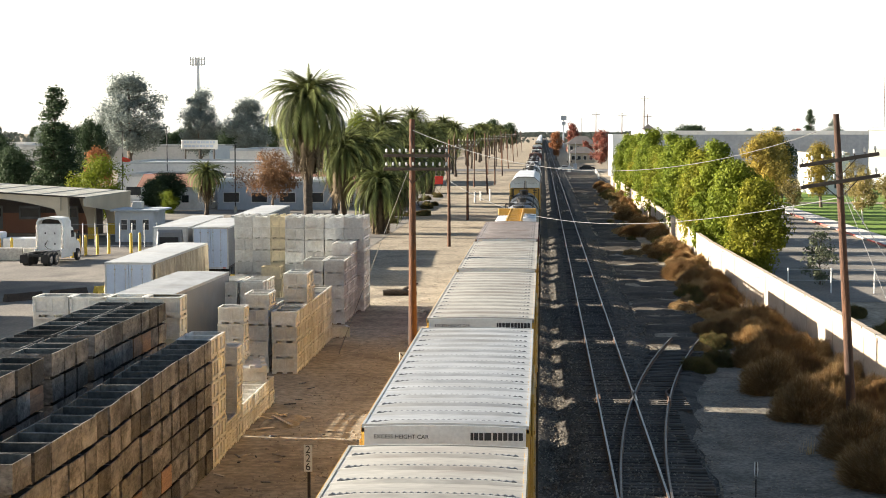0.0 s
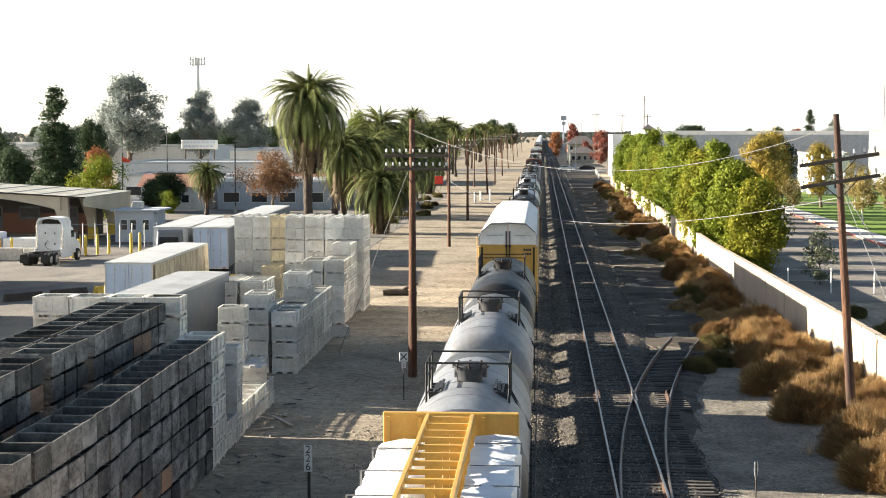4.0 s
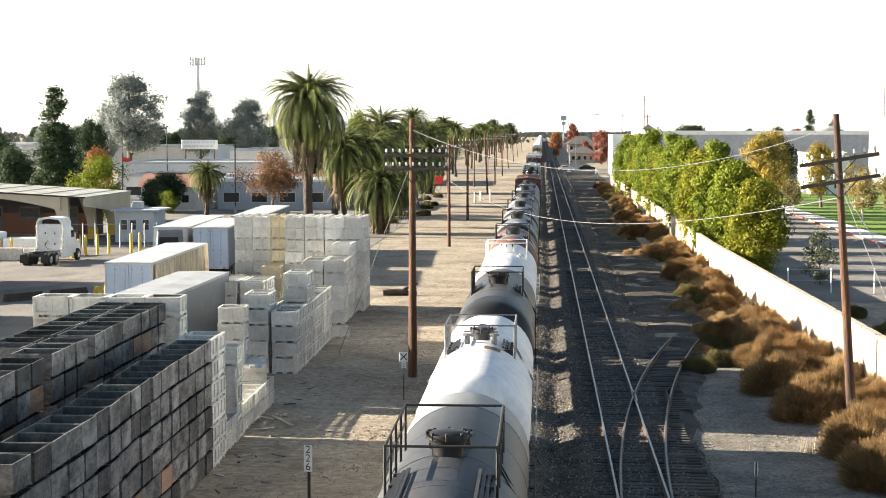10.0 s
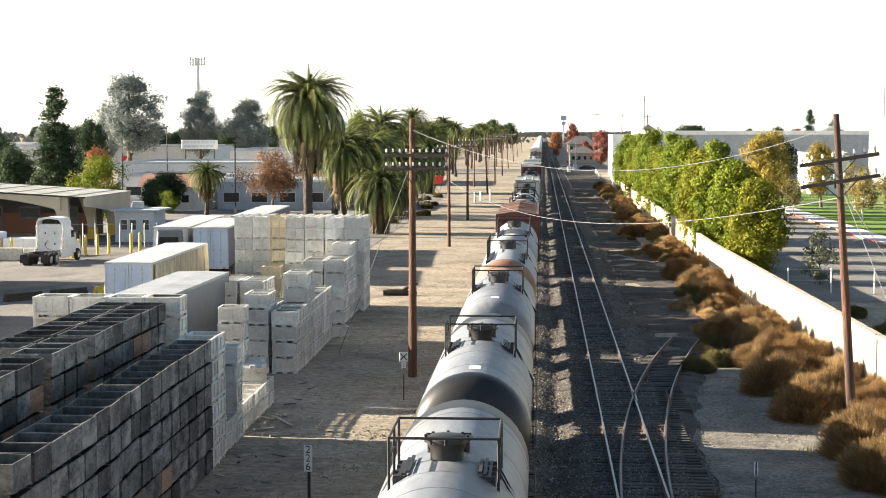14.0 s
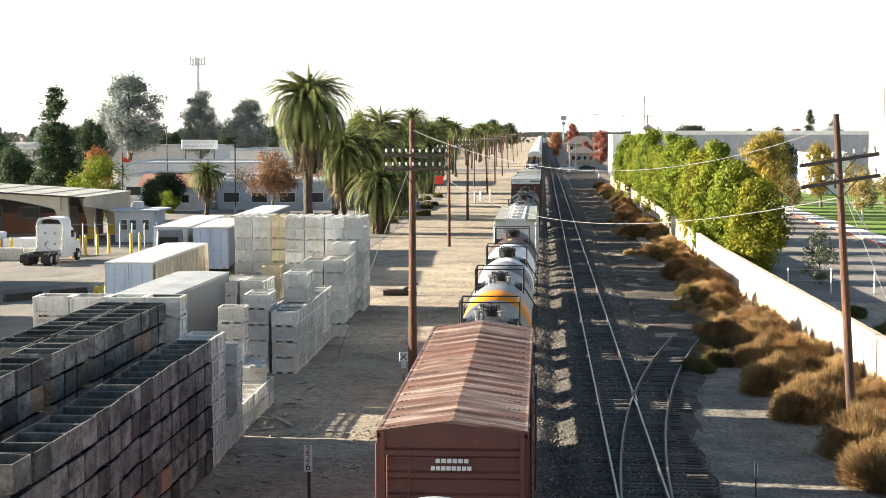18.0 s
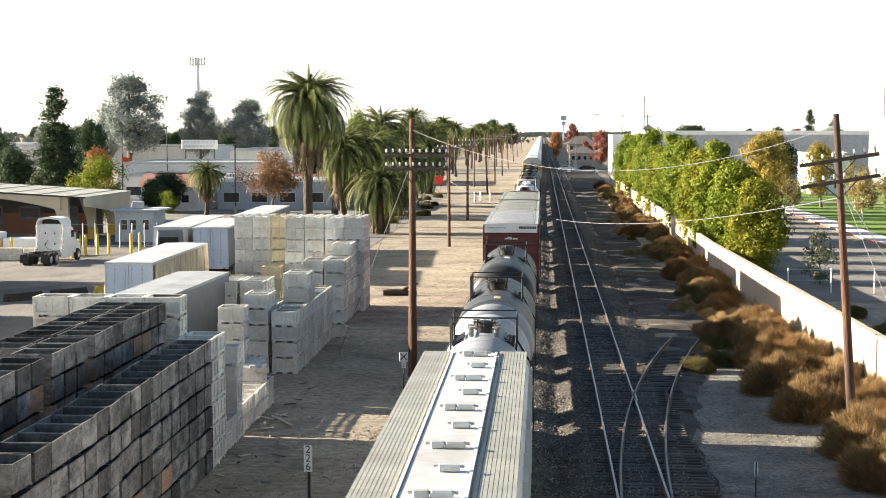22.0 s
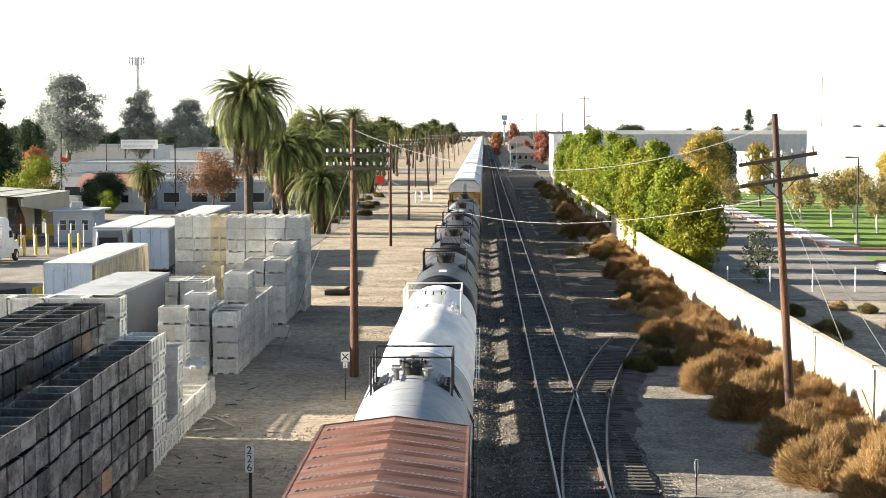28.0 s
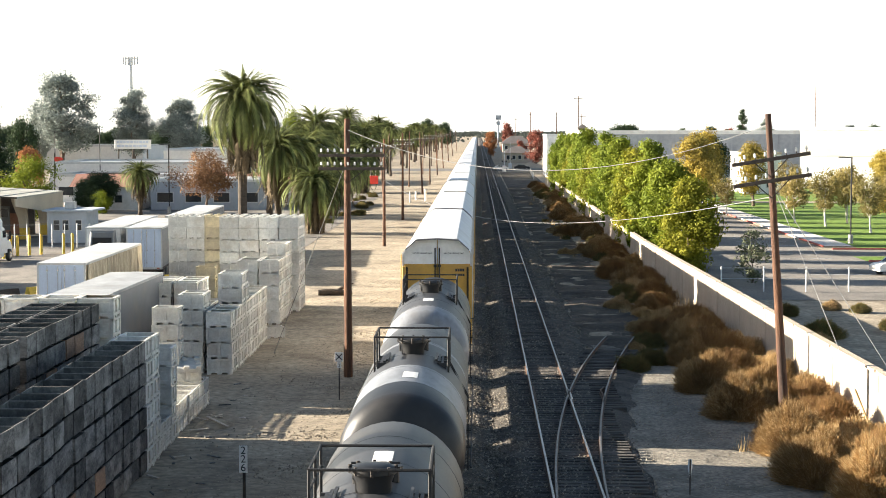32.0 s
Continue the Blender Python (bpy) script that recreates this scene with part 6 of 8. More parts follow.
def utility_pole(x, y, h, arms, label, lean=(0, 0), arm_w=2.9, pins=8, r=0.17, arm_tilt=0.0, arm_shift=0.0, turn=0.0):
    """arms: heights of the crossarms; lean: how far the top stands off, east and north."""
    p = thing("utility_pole", label, "utility pole", at=(x, y, -0.1), group="utility poles")
    g = Geo()
    n = 8
    g.tube([(lean[0] * k / n, lean[1] * k / n, (h + 0.1) * k / n) for k in range(n + 1)], [r - (r * 0.42) * k / n for k in range(n + 1)], 12)
    part("shaft", g, ["pole"], p, smooth=True, angle=60)
    for z in arms:
        cx, cy = lean[0] * z / h, lean[1] * z / h
        m = Matrix.Translation((cx + arm_shift, cy - r * 0.9, z)) @ Euler((0, radians(arm_tilt), radians(turn))).to_matrix().to_4x4()
        g = Geo()
        g.box(-arm_w / 2, arm_w / 2, -0.055, 0.055, -0.07, 0.07, bev=0.012)
        arm = part("crossarm", g, ["arm"], p, at=m)
        for k in range(pins):
            xx = -arm_w / 2 + 0.12 + k * (arm_w - 0.24) / (pins - 1)
            part("insulator", INSULATOR, None, arm, at=(xx, 0, 0.07))
        g = Geo()
        for s in (-1, 1):
            g.tube([(cx + arm_shift + s * 0.65, cy - r * 0.9 - 0.07, z - 0.02 - s * 0.65 * math.tan(radians(arm_tilt))), (cx, cy - r * 0.6, z - 0.65)], 0.02, 5)
        part("brace", g, ["grime"], p)
    return p


P1 = (-5.86, 76.4)
utility_pole(*P1, 11.75, (10.2, 9.6), "tall red-brown wooden utility pole with two long crossarms beside the train", arm_w=2.95, pins=10, r=0.21, lean=(-0.02, 0.1), arm_shift=0.2)
PR = (11.65, 63.7)
utility_pole(*PR, 11.85, (10.25, 9.45), "leaning red-brown wooden utility pole with two tilted crossarms", lean=(-0.80, 0.0), arm_w=2.95, pins=8, r=0.19, arm_tilt=-9.0, turn=0)
random.seed(21)
LINE = [(-8.97, 163), (-9.3, 211), (-9.6, 297), (-9.8, 350), (-9.9, 420), (-10.0, 500), (-10.2, 600), (-10.4, 720), (-10.6, 880)]
for k, (x, y) in enumerate(LINE):
    utility_pole(x, y, 10.6 + rnd(-0.4, 0.5), (9.9, 9.3) if k % 2 else (9.6,), "dark wooden utility pole in a row along the railway", lean=(rnd(-1.2, 0.3) if k > 1 else 0, 0), arm_w=2.4, pins=6, r=0.17)
for k in range(8):
    y = 240 + 95 * k
    utility_pole(-13.2 - 0.3 * k % 3, y, 9.0 + rnd(0, 2), (8.6,), "thin wooden utility pole beside the palms", lean=(rnd(-0.6, 0.4), 0), arm_w=1.8, pins=4, r=0.13)
for k, (x, y, h) in enumerate([(20, 640, 18), (26, 560, 17), (32, 540, 22), (38, 620, 17), (18.5, 820, 17), (95, 480, 26), (120, 470, 14), (150, 480, 13), (170, 470, 14)]):
    utility_pole(x, y, h, (h - 0.8,) if k != 5 else (), "far utility pole above the rooftops", arm_w=3, pins=4, r=0.22 if k != 5 else 0.12)


def wire(name, a, b, sag, r, matname="wire", n=24, label="slack cable strung across the railway between two poles"):
    a, b = Vector(a), Vector(b)
    g = Geo()
    g.tube([a.lerp(b, k / n) - Vector((0, 0, sag * 4 * (k / n) * (1 - k / n))) for k in range(n + 1)], r, 6)
    return thing(name, label, "cable", group="cables", geo=g, mats=[matname], smooth=True)


top_r = (PR[0] - 0.78, PR[1], 11.45)
wire("cable", (P1[0], P1[1], 11.25), top_r, 1.78, 0.013)
wire("cable", (-8.97, 163, 6.4), (PR[0] - 0.6, PR[1], 8.75), 2.3, 0.014)
for dx in (-1.2, -0.6, 0.9, 1.4):
    wire("cable", (P1[0] + dx, P1[1], 10.6), (LINE[0][0] + dx * 0.8, LINE[0][1], 9.9), 0.9, 0.012, "dark_wire", label="thin dark wire running along the pole line")
for k in range(len(LINE) - 1):
    for dx in (-0.9, 0.9):
        (x0, y0), (x1, y1) = LINE[k], LINE[k + 1]
        wire("cable", (x0 + dx, y0, 9.9), (x1 + dx, y1, 9.9), 0.8, 0.014, "dark_wire", n=10, label="thin dark wire running along the pole line")
# guys of the two near poles
wire("guy_wire", (P1[0] - 0.2, P1[1], 9.4), (-10.2, 84.5, 0.05), 0.0, 0.014, n=2, label="steel guy wire from the pole to the ground")
wire("guy_wire", (PR[0] - 0.55, PR[1], 9.1), (16.3, 59.6, 0.05), 0.0, 0.014, n=2, label="steel guy wire from the leaning pole to the ground")
wire("guy_wire", (PR[0] - 0.55, PR[1], 9.1), (14.1, 59.0, 0.05), 0.0, 0.012, n=2, label="steel guy wire from the leaning pole to the ground")
g = Geo()
a, b = Vector((PR[0] - 0.55, PR[1], 9.1)), Vector((14.1, 59.0, 0.05))
g.tube([a.lerp(b, 0.78), a.lerp(b, 0.93)], 0.04, 8)
thing("guy_guard", "pale plastic guard sleeve on a guy wire", "guard", geo=g, mats=["weed_pale"])


def milepost():
    s = thing("milepost", "white milepost sign with black numbers on a thin steel post", "sign", at=(-7.1, 50.8, -1.1))
    g = Geo()
    g.box(-0.025, 0.065, 0.0, 0.05, 1.0, 2.75)
    part("post", g, ["grime"], s)
    g = Geo()
    g.box(-0.13, 0.13, -0.03, -0.012, 1.95, 2.78, bev=0.006)
    plate = part("plate", g, ["label"], s)
    for k, ch in enumerate("226"):
        text_part(ch, 0.33, "ink", plate, Matrix.Translation((0, -0.032, 2.53 - 0.265 * k)) @ FACING_SOUTH)


milepost()


def whistle_sign():
    s = thing("crossing_sign", "small white square sign with a black cross on a thin post", "sign", at=(-5.72, 69.7, -0.26))
    g = Geo()
    g.tube([(0, 0, 0.2), (0, 0, 2.3)], 0.025, 8)
    part("post", g, ["grime"], s)
    g = Geo()
    g.box(-0.18, 0.18, -0.05, -0.032, 1.92, 2.32, bev=0.01)
    plate = part("plate", g, ["label"], s)
    for a in (-45, 45):
        g = Geo()
        g.box(-0.19, 0.19, -0.004, 0.004, -0.022, 0.022)
        part("stroke", g, ["ink"], plate, at=Matrix.Translation((0, -0.056, 2.12)) @ Matrix.Rotation(radians(a), 4, "Y"))
    g = Geo()
    g.box(-0.09, 0.09, -0.05, -0.034, 1.66, 1.89)
    lower = part("number_plate", g, ["label"], s)
    text_part("2", 0.2, "ink", lower, Matrix.Translation((0, -0.056, 1.70)) @ FACING_SOUTH)


whistle_sign()


def marker(x, y, h, head):
    g = Geo()
    g.tube([(0, 0, 0), (0, 0, h)], 0.022, 6)
    m = thing("marker_post", "thin dark marker post standing in the dirt", "post", at=(x, y, 0))
    part("post", g, ["grime"], m)
    if head:
        g = Geo()
        g.loft([[(-0.02, 0.0, h - 0.55), (0.02, 0.0, h - 0.55), (0.07, 0, h - 0.25), (0.05, 0, h), (-0.05, 0, h), (-0.07, 0, h - 0.25)], [(-0.02, 0.03, h - 0.55), (0.02, 0.03, h - 0.55), (0.07, 0.03, h - 0.25), (0.05, 0.03, h), (-0.05, 0.03, h), (-0.07, 0.03, h - 0.25)]])
        part("reflector", g, ["label"], m)


marker(6.55, 51.6, 1.15, True)


def red_flag_sign():
    s = thing("red_sign", "square red warning sign on a wooden pole", "sign", at=(-8.97, 162.6, 0))
    g = Geo()
    g.box(-1.35, -0.55, -0.03, 0.0, 6.05, 6.85, bev=0.01)
    part("plate", g, ["signal_red"], s)
    g = Geo()
    g.tube([(-0.6, 0.02, 6.45), (0.0, 0.2, 6.45)], 0.03, 6)
    part("bracket", g, ["grime"], s)


red_flag_sign()
for x, y, h in ((-10.4, 262, 1.7), (-8.2, 268, 1.9), (-9.8, 270, 1.5)):
    g = Geo()
    g.tube([(0, 0, 0), (0, 0, h)], 0.16, 8)
    thing("pipe_post", "short pale upright pipe in the dirt", "post", at=(x, y, 0), geo=g, mats=["bldg"])


# ---- plants ----
def frond(g, root, az, el, length, droop, mat_i, pairs=34, lw=0.045):
    """A feather leaf in one piece: a bending rib with narrow leaflets on both sides."""
    d = Vector((math.cos(az), math.sin(az), 0))
    pts = []
    p = Vector(root)
    e = el
    n = pairs
    for k in range(n + 1):
        pts.append(p.copy())
        p = p + (d * math.cos(e) + Vector((0, 0, 1)) * math.sin(e)) * (length / n)
        e -= droop / n
    side = Vector((-d.y, d.x, 0))
    v, f = [], []
    for k, q in enumerate(pts):
        v += [q - side * 0.035 * (1.25 - k / n), q + side * 0.035 * (1.25 - k / n)]
    for k in range(n):
        f.append((2 * k, 2 * k + 1, 2 * k + 3, 2 * k + 2))
    for k in range(3, n):
        t = k / n
        fwd = (pts[k + 1] - pts[k]).normalized()
        ll = length * (0.085 + lw * 0.25) * math.sin(math.pi * min(1, 0.15 + 0.9 * t)) + 0.1
        for s, i in ((-1, 0), (1, 1)):
            tip = pts[k] + (side * s * 0.75 + fwd * 0.95 + Vector((0, 0, -0.38 + 0.3 * math.sin(k * 2.7 + s)))).normalized() * ll
            f.append((2 * k + i, 2 * k + 2 + i, len(v)))
            v.append(tip)
    g.add(v, f, mat_i)


def palm(name, label, trunk_h, spread, seed, nf=80, dead=36, r=0.42, lw=0.055):
    random.seed(seed)
    p = thing(name, label, "palm tree", group="palms along the railway", at=(0, 0, -60))
    g = Geo()
    n = 26
    g.tube([(0.15 * math.sin(k * 0.2), 0, trunk_h * k / n) for k in range(n + 1)], [r * (1.35 - 0.35 * min(1, k / 4)) * (1 + 0.09 * (k % 2)) for k in range(n + 1)], 12)
    part("trunk", g, ["palmbark"], p)
    g = Geo()
    top = trunk_h + 0.1
    for k in range(nf):
        q = k / nf
        el = radians(86 - 104 * q ** 1.15 + rnd(-9, 9))
        frond(g, (rnd(-0.2, 0.2), rnd(-0.2, 0.2), top + 0.3 * (1 - q)), k * 2.399 + rnd(-0.25, 0.25), el, spread * rnd(0.85, 1.1) * (0.62 + 0.38 * min(1, q * 2.2)), radians((75 + 150 * q if q < 0.5 else 150 - 50 * (q - 0.5)) + rnd(-16, 16)), 0, lw=lw)
    part("crown", g, ["palmleaf"], p)
    g = Geo()
    for k in range(dead):
        el = radians(rnd(-90, -52))
        frond(g, (rnd(-0.25, 0.25), rnd(-0.25, 0.25), top - rnd(0.1, 0.9)), k * 2.399 + rnd(-0.2, 0.2), el, spread * rnd(0.7, 1.12), radians(45), 0, pairs=20, lw=lw)
    if dead:
        part("dead_skirt", g, ["palmdead"], p, "hanging dead brown fronds")
    return p


PALMS = [palm("palm", "tall date palm with a full green crown and hanging brown fronds", 14.0, 7.2, 31, 200, 190, 0.46, 0.15),
         palm("palm", "date palm with arching green fronds", 10.2, 6.4, 32, 130, 130, lw=0.12),
         palm("palm", "low date palm with drooping fronds close to the ground", 5.2, 6.0, 33, 120, 90, 0.55, lw=0.12),
         palm("palm", "slim fan of palm fronds on a tall bare trunk", 12.4, 5.0, 34, 100, 50, 0.3, lw=0.11)]
placed = set()


def put(protos, i, x, y, turn, sc=1.0, scz=None, z=0.0):
    ob = protos[i]
    m = pose(x, y, z, 0, 0, turn)
    if ob.name in placed:
        ob = copy_thing(ob, m)
    else:
        placed.add(ob.name)
        ob.matrix_basis = m
    ob.scale = (sc, sc, scz or sc)
    return ob


random.seed(40)
for i, x, y, sc in [(0, -24.6, 178, 1.0), (1, -22.0, 186, 0.88), (2, -17.6, 183, 0.95), (1, -20.3, 196, 0.85), (1, -25.0, 262, 1.12), (2, -19.2, 222, 1.1), (1, -22.5, 232, 0.9), (3, -24.4, 320, 1.05),
                     (1, -24.2, 305, 0.98), (3, -24.4, 416, 1.0), (1, -22.8, 350, 1.0), (1, -25.5, 385, 1.0), (1, -21.0, 212, 0.85), (2, -20.0, 250, 1.2), (1, -23.0, 278, 0.9), (2, -20.5, 300, 1.3), (1, -26.5, 215, 0.9)]:
    put(PALMS, i, x, y, rnd(0, 360), sc)
for k in range(34):
    y = 325 + 22 * k + rnd(-6, 6)
    put(PALMS, 3 if k % 3 else 1, -21.5 - (k % 4) * 1.3 + rnd(-0.8, 0.8), y, rnd(0, 360), rnd(0.62, 0.9) if k < 8 else rnd(0.75, 0.98))
put(PALMS, 1, -43.2, 216, 40, 0.62, 0.55)


def leafy(name, label, h, w, trunk_h, leaf_mat, seed, shape="round", clumps=46, per=110, size=0.34, category="tree", trunk_r=0.2, trunk_mat="bark", low=0.0, group=""):
    """A tree with a tapered trunk, limbs to its clumps, and clumps of single leaves."""
    random.seed(seed)
    t = thing(name, label, category, at=(0, 0, -60), group=group)
    c0 = trunk_h * (1 - low)
    cents = []
    while len(cents) < clumps:
        u, a = random.random(), rnd(0, 2 * math.pi)
        if shape == "cone":
            u = 1 - math.sqrt(random.random())
        q = math.sqrt(random.random())
        if shape == "cone":
            rad = w / 2 * (1 - u) ** 0.8 * (0.86 + 0.14 * math.sin(u * 50)) + 0.1
        elif shape == "tall":
            rad = w / 2 * (math.sin(math.pi * min(0.97, 0.16 + 0.84 * u)) ** 0.55)
        else:
            rad = w / 2 * (math.sin(math.pi * min(0.98, 0.10 + 0.86 * u)) ** 0.6)
        rad *= 0.78 + 0.45 * noise.noise(Vector((math.cos(a) * 1.4, math.sin(a) * 1.4, u * 3 + seed)))
        cents.append(Vector((rad * q * math.cos(a), rad * q * math.sin(a), c0 + (h - c0) * u * 0.97)))
    g = Geo()
    tr = [Vector((0.1 * math.sin(k + seed), 0.1 * math.cos(k * 1.3 + seed), (h * 0.75) * k / 6)) for k in range(7)]
    g.tube(tr, [trunk_r * (1.25 if k == 0 else 1) * (1 - 0.13 * k) for k in range(7)], 8)
    for c in cents[:: max(1, clumps // 16)]:
        b = tr[min(6, max(1, int(c.z / (h * 0.75) * 5)))]
        g.tube([b, b.lerp(c, 0.5) + Vector((0, 0, 0.12)), c], [trunk_r * 0.42, trunk_r * 0.25, trunk_r * 0.08], 5)
    part("trunk", g, [trunk_mat], t)
    v, f = [], []
    cr = w * (0.15 if shape != "cone" else 0.11) + 0.15
    for c in cents:
        rr = cr * rnd(0.55, 1.3)
        for _ in range(per):
            d = Vector((random.gauss(0, 1), random.gauss(0, 1), random.gauss(0, 0.8)))
            p = c + d.normalized() * rr * random.random() ** 0.4
            n = (d.normalized() + Vector((rnd(-0.7, 0.7), rnd(-0.7, 0.7), rnd(-0.3, 0.9)))).normalized()
            a = n.orthogonal().normalized()
            b = n.cross(a)
            th = rnd(0, 6.28)
            a, b = a * math.cos(th) + b * math.sin(th), b * math.cos(th) - a * math.sin(th)
            s = size * rnd(0.6, 1.3)
            i = len(v)
            v += [p - a * s * 0.5, p + b * s * 0.28, p + a * s * 0.5, p - b * s * 0.28]
            f.append((i, i + 1, i + 2, i + 3))
    g = Geo()
    g.v, g.f, g.m = [tuple(q) for q in v], f, [0] * len(f)
    part("crown", g, [leaf_mat], t)
    return t


ROW = [leafy("tree", "dense green tree turning yellow behind the wall", 9.4, 5.8, 2.2, "green", 51, "tall", 80, 210, 0.29, group="trees behind the wall", low=0.6),
       leafy("tree", "bushy yellow-green tree behind the wall", 8.6, 5.8, 2.0, "lime", 52, "tall", 80, 210, 0.29, group="trees behind the wall", low=0.6),
       leafy("tree", "tall green tree with an uneven crown behind the wall", 10.6, 5.4, 2.4, "green", 53, "tall", 80, 210, 0.29, group="trees behind the wall", low=0.5)]
random.seed(60)
put(ROW, 1, 15.9, 127.0, 10, 0.86)
put(ROW, 0, 15.6, 136.5, 70, 0.93)
y = 146.5
k = 0
while y < 318:
    put(ROW, (2, 1, 0, 2, 0)[k % 5], 15.1 + rnd(-0.5, 0.5), y, rnd(0, 360), rnd(0.92, 1.08) * (1.06 if 168 < y < 180 else 1))
    y += rnd(9.4, 10.8)
    k += 1

GOLD = [leafy("tree", "golden autumn tree on the lawn", 8.2, 5.6, 2.2, "gold", 54, "round", 52, 170, 0.25, group="lawn trees"),
        leafy("tree", "small thin-leaved tan-green tree with a pale trunk on the lawn", 6.0, 5.2, 2.2, "tanleaf", 55, "round", 46, 105, 0.22, trunk_r=0.12, trunk_mat="path", group="lawn trees"),
        leafy("tree", "dark green tree behind the lawn", 9.0, 5.2, 1.6, "darkgreen", 56, "tall", 52, 170, 0.26, group="lawn trees")]
random.seed(61)
for i, x, y, sc in [(0, 28.5, 222, 1.25), (0, 31.5, 236, 1.3), (2, 36.5, 262, 1.1), (1, 33.0, 225, 0.75), (0, 40.5, 250, 1.1), (1, 44.0, 242, 1.05), (1, 38.2, 205, 0.95), (1, 40.5, 198, 1.05), (1, 44.5, 205, 1.1),
                     (1, 43.0, 186, 1.0), (1, 47.0, 188, 1.1), (0, 48.5, 200, 0.95), (0, 46.2, 172, 0.85), (2, 42.4, 158, 0.62), (0, 52.0, 215, 1.0), (1, 51.0, 180, 1.1), (0, 55.0, 230, 1.0), (1, 49.0, 225, 1.0), (1, 36.0, 300, 0.9), (1, 30.0, 310, 1.0)]:
    put(GOLD, i, x, y, rnd(0, 360), sc)

SAP = leafy("sapling", "thin grey-green olive sapling beside the fence", 3.9, 3.2, 0.5, "olive", 57, "round", 30, 60, 0.2, trunk_r=0.06)
put([SAP], 0, 20.2, 124.5, 0)

BACK = [leafy("tree", "tall eucalyptus with a loose grey-green crown paled for haze", 24.5, 16, 6, "euc", 58, "round", 56, 420, 0.52, trunk_r=0.6),
        leafy("tree", "dark pointed conifer behind the shed", 18.5, 7.4, 1.5, "darkgreen", 59, "cone", 230, 110, 0.3, trunk_r=0.3),
        leafy("tree", "broad dark green tree behind the buildings", 10, 9, 2, "darkgreen", 60, "round", 70, 200, 0.34),
        leafy("tree", "orange autumn tree in the yard", 8, 6, 1.6, "orangeleaf", 61, "round", 46, 160, 0.28),
        leafy("tree", "yellow-green willow-like tree beside the shed", 7.2, 8.4, 1.0, "green", 62, "round", 60, 220, 0.26, low=0.5),
        leafy("tree", "red-brown autumn tree near the palms", 8.6, 9.4, 3.6, "brownleaf", 63, "round", 60, 150, 0.26),
        leafy("tree", "bright red autumn tree near the crossing", 9, 7, 1.5, "redleaf", 64, "round", 46, 90, 0.5)]
random.seed(62)
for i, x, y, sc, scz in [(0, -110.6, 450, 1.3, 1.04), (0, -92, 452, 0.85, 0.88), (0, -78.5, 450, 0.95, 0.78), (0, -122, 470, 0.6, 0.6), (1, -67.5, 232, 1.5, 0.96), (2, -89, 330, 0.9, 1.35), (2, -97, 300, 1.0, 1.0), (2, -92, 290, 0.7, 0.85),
                          (2, -76, 240, 0.9, 0.85), (3, -69.5, 262, 0.95, 1.05), (4, -55.3, 208, 1.0, 1.02), (2, -51.5, 230, 0.78, 0.55), (2, -54, 233, 0.6, 0.45), (4, -50.2, 226, 0.35, 0.4), (5, -35.0, 219, 1.0, 0.95),
                          (4, -33.5, 305, 0.9, 1.9), (6, 19.5, 560, 1.15, 1.2), (3, 5.0, 640, 1.1, 1.3), (6, 12.0, 690, 1.0, 1.5), (6, 15.2, 600, 0.7, 0.8), (1, 87, 560, 1.2, 1.0), (6, 80, 540, 0.9, 1.25), (2, 108, 560, 0.8, 1.2), (6, 66, 560, 0.8, 1.1),
                          (2, 130, 560, 1.0, 1.3), (2, 145, 520, 0.8, 1.25), (2, -32, 900, 1.3, 1.5), (2, -45, 850, 1.3, 1.6), (2, -60, 700, 1.2, 1.4), (2, -20, 1050, 1.4, 1.6), (2, -35, 1200, 1.8, 1.9)]:
    put(BACK, i, x, y, rnd(0, 360), sc, scz)
# far woods on both sides of the line
for k in range(120):
    west = k % 3 > 0
    y = rnd(520, 1150)
    x = -rnd(45, 330) * y / 700 if west else rnd(45, 260) * y / 700
    put(BACK, 2 if k % 7 else 0, x, y, rnd(0, 360), rnd(0.9, 1.6) * (1 if k % 7 else 0.45), rnd(1.0, 1.4) * (1 if k % 7 else 0.5))


# low line of woods along the horizon, open where the railway runs
random.seed(63)
g = Geo()
for k in range(900):
    x = rnd(-1000, 800)
    y0, h, w = rnd(1250, 1600), rnd(4, 10), rnd(5, 14)
    if k >= 700:
        x, y0, h, w = rnd(-330, 330), rnd(2650, 3000), rnd(4, 9), rnd(10, 24)
    elif -13 < x < 9:
        continue
    for _ in range(16 if k < 700 else 55):
        c = Vector((x + random.gauss(0, w * 0.4), y0 + random.gauss(0, 2), h * random.random() ** 0.7))
        a = rnd(0, 3.14)
        d, e = Vector((math.cos(a), 0.2, math.sin(a))) * rnd(0.9, 2.2), Vector((-math.sin(a), 0.1, math.cos(a))) * rnd(0.6, 1.6)
        g.add([c - d, c + e, c + d, c - e], [(0, 1, 2, 3)])
thing("far_woods", "low line of distant trees, paled in colour for haze", "trees", kind="stuff", geo=g, mats=["far_leaf"])


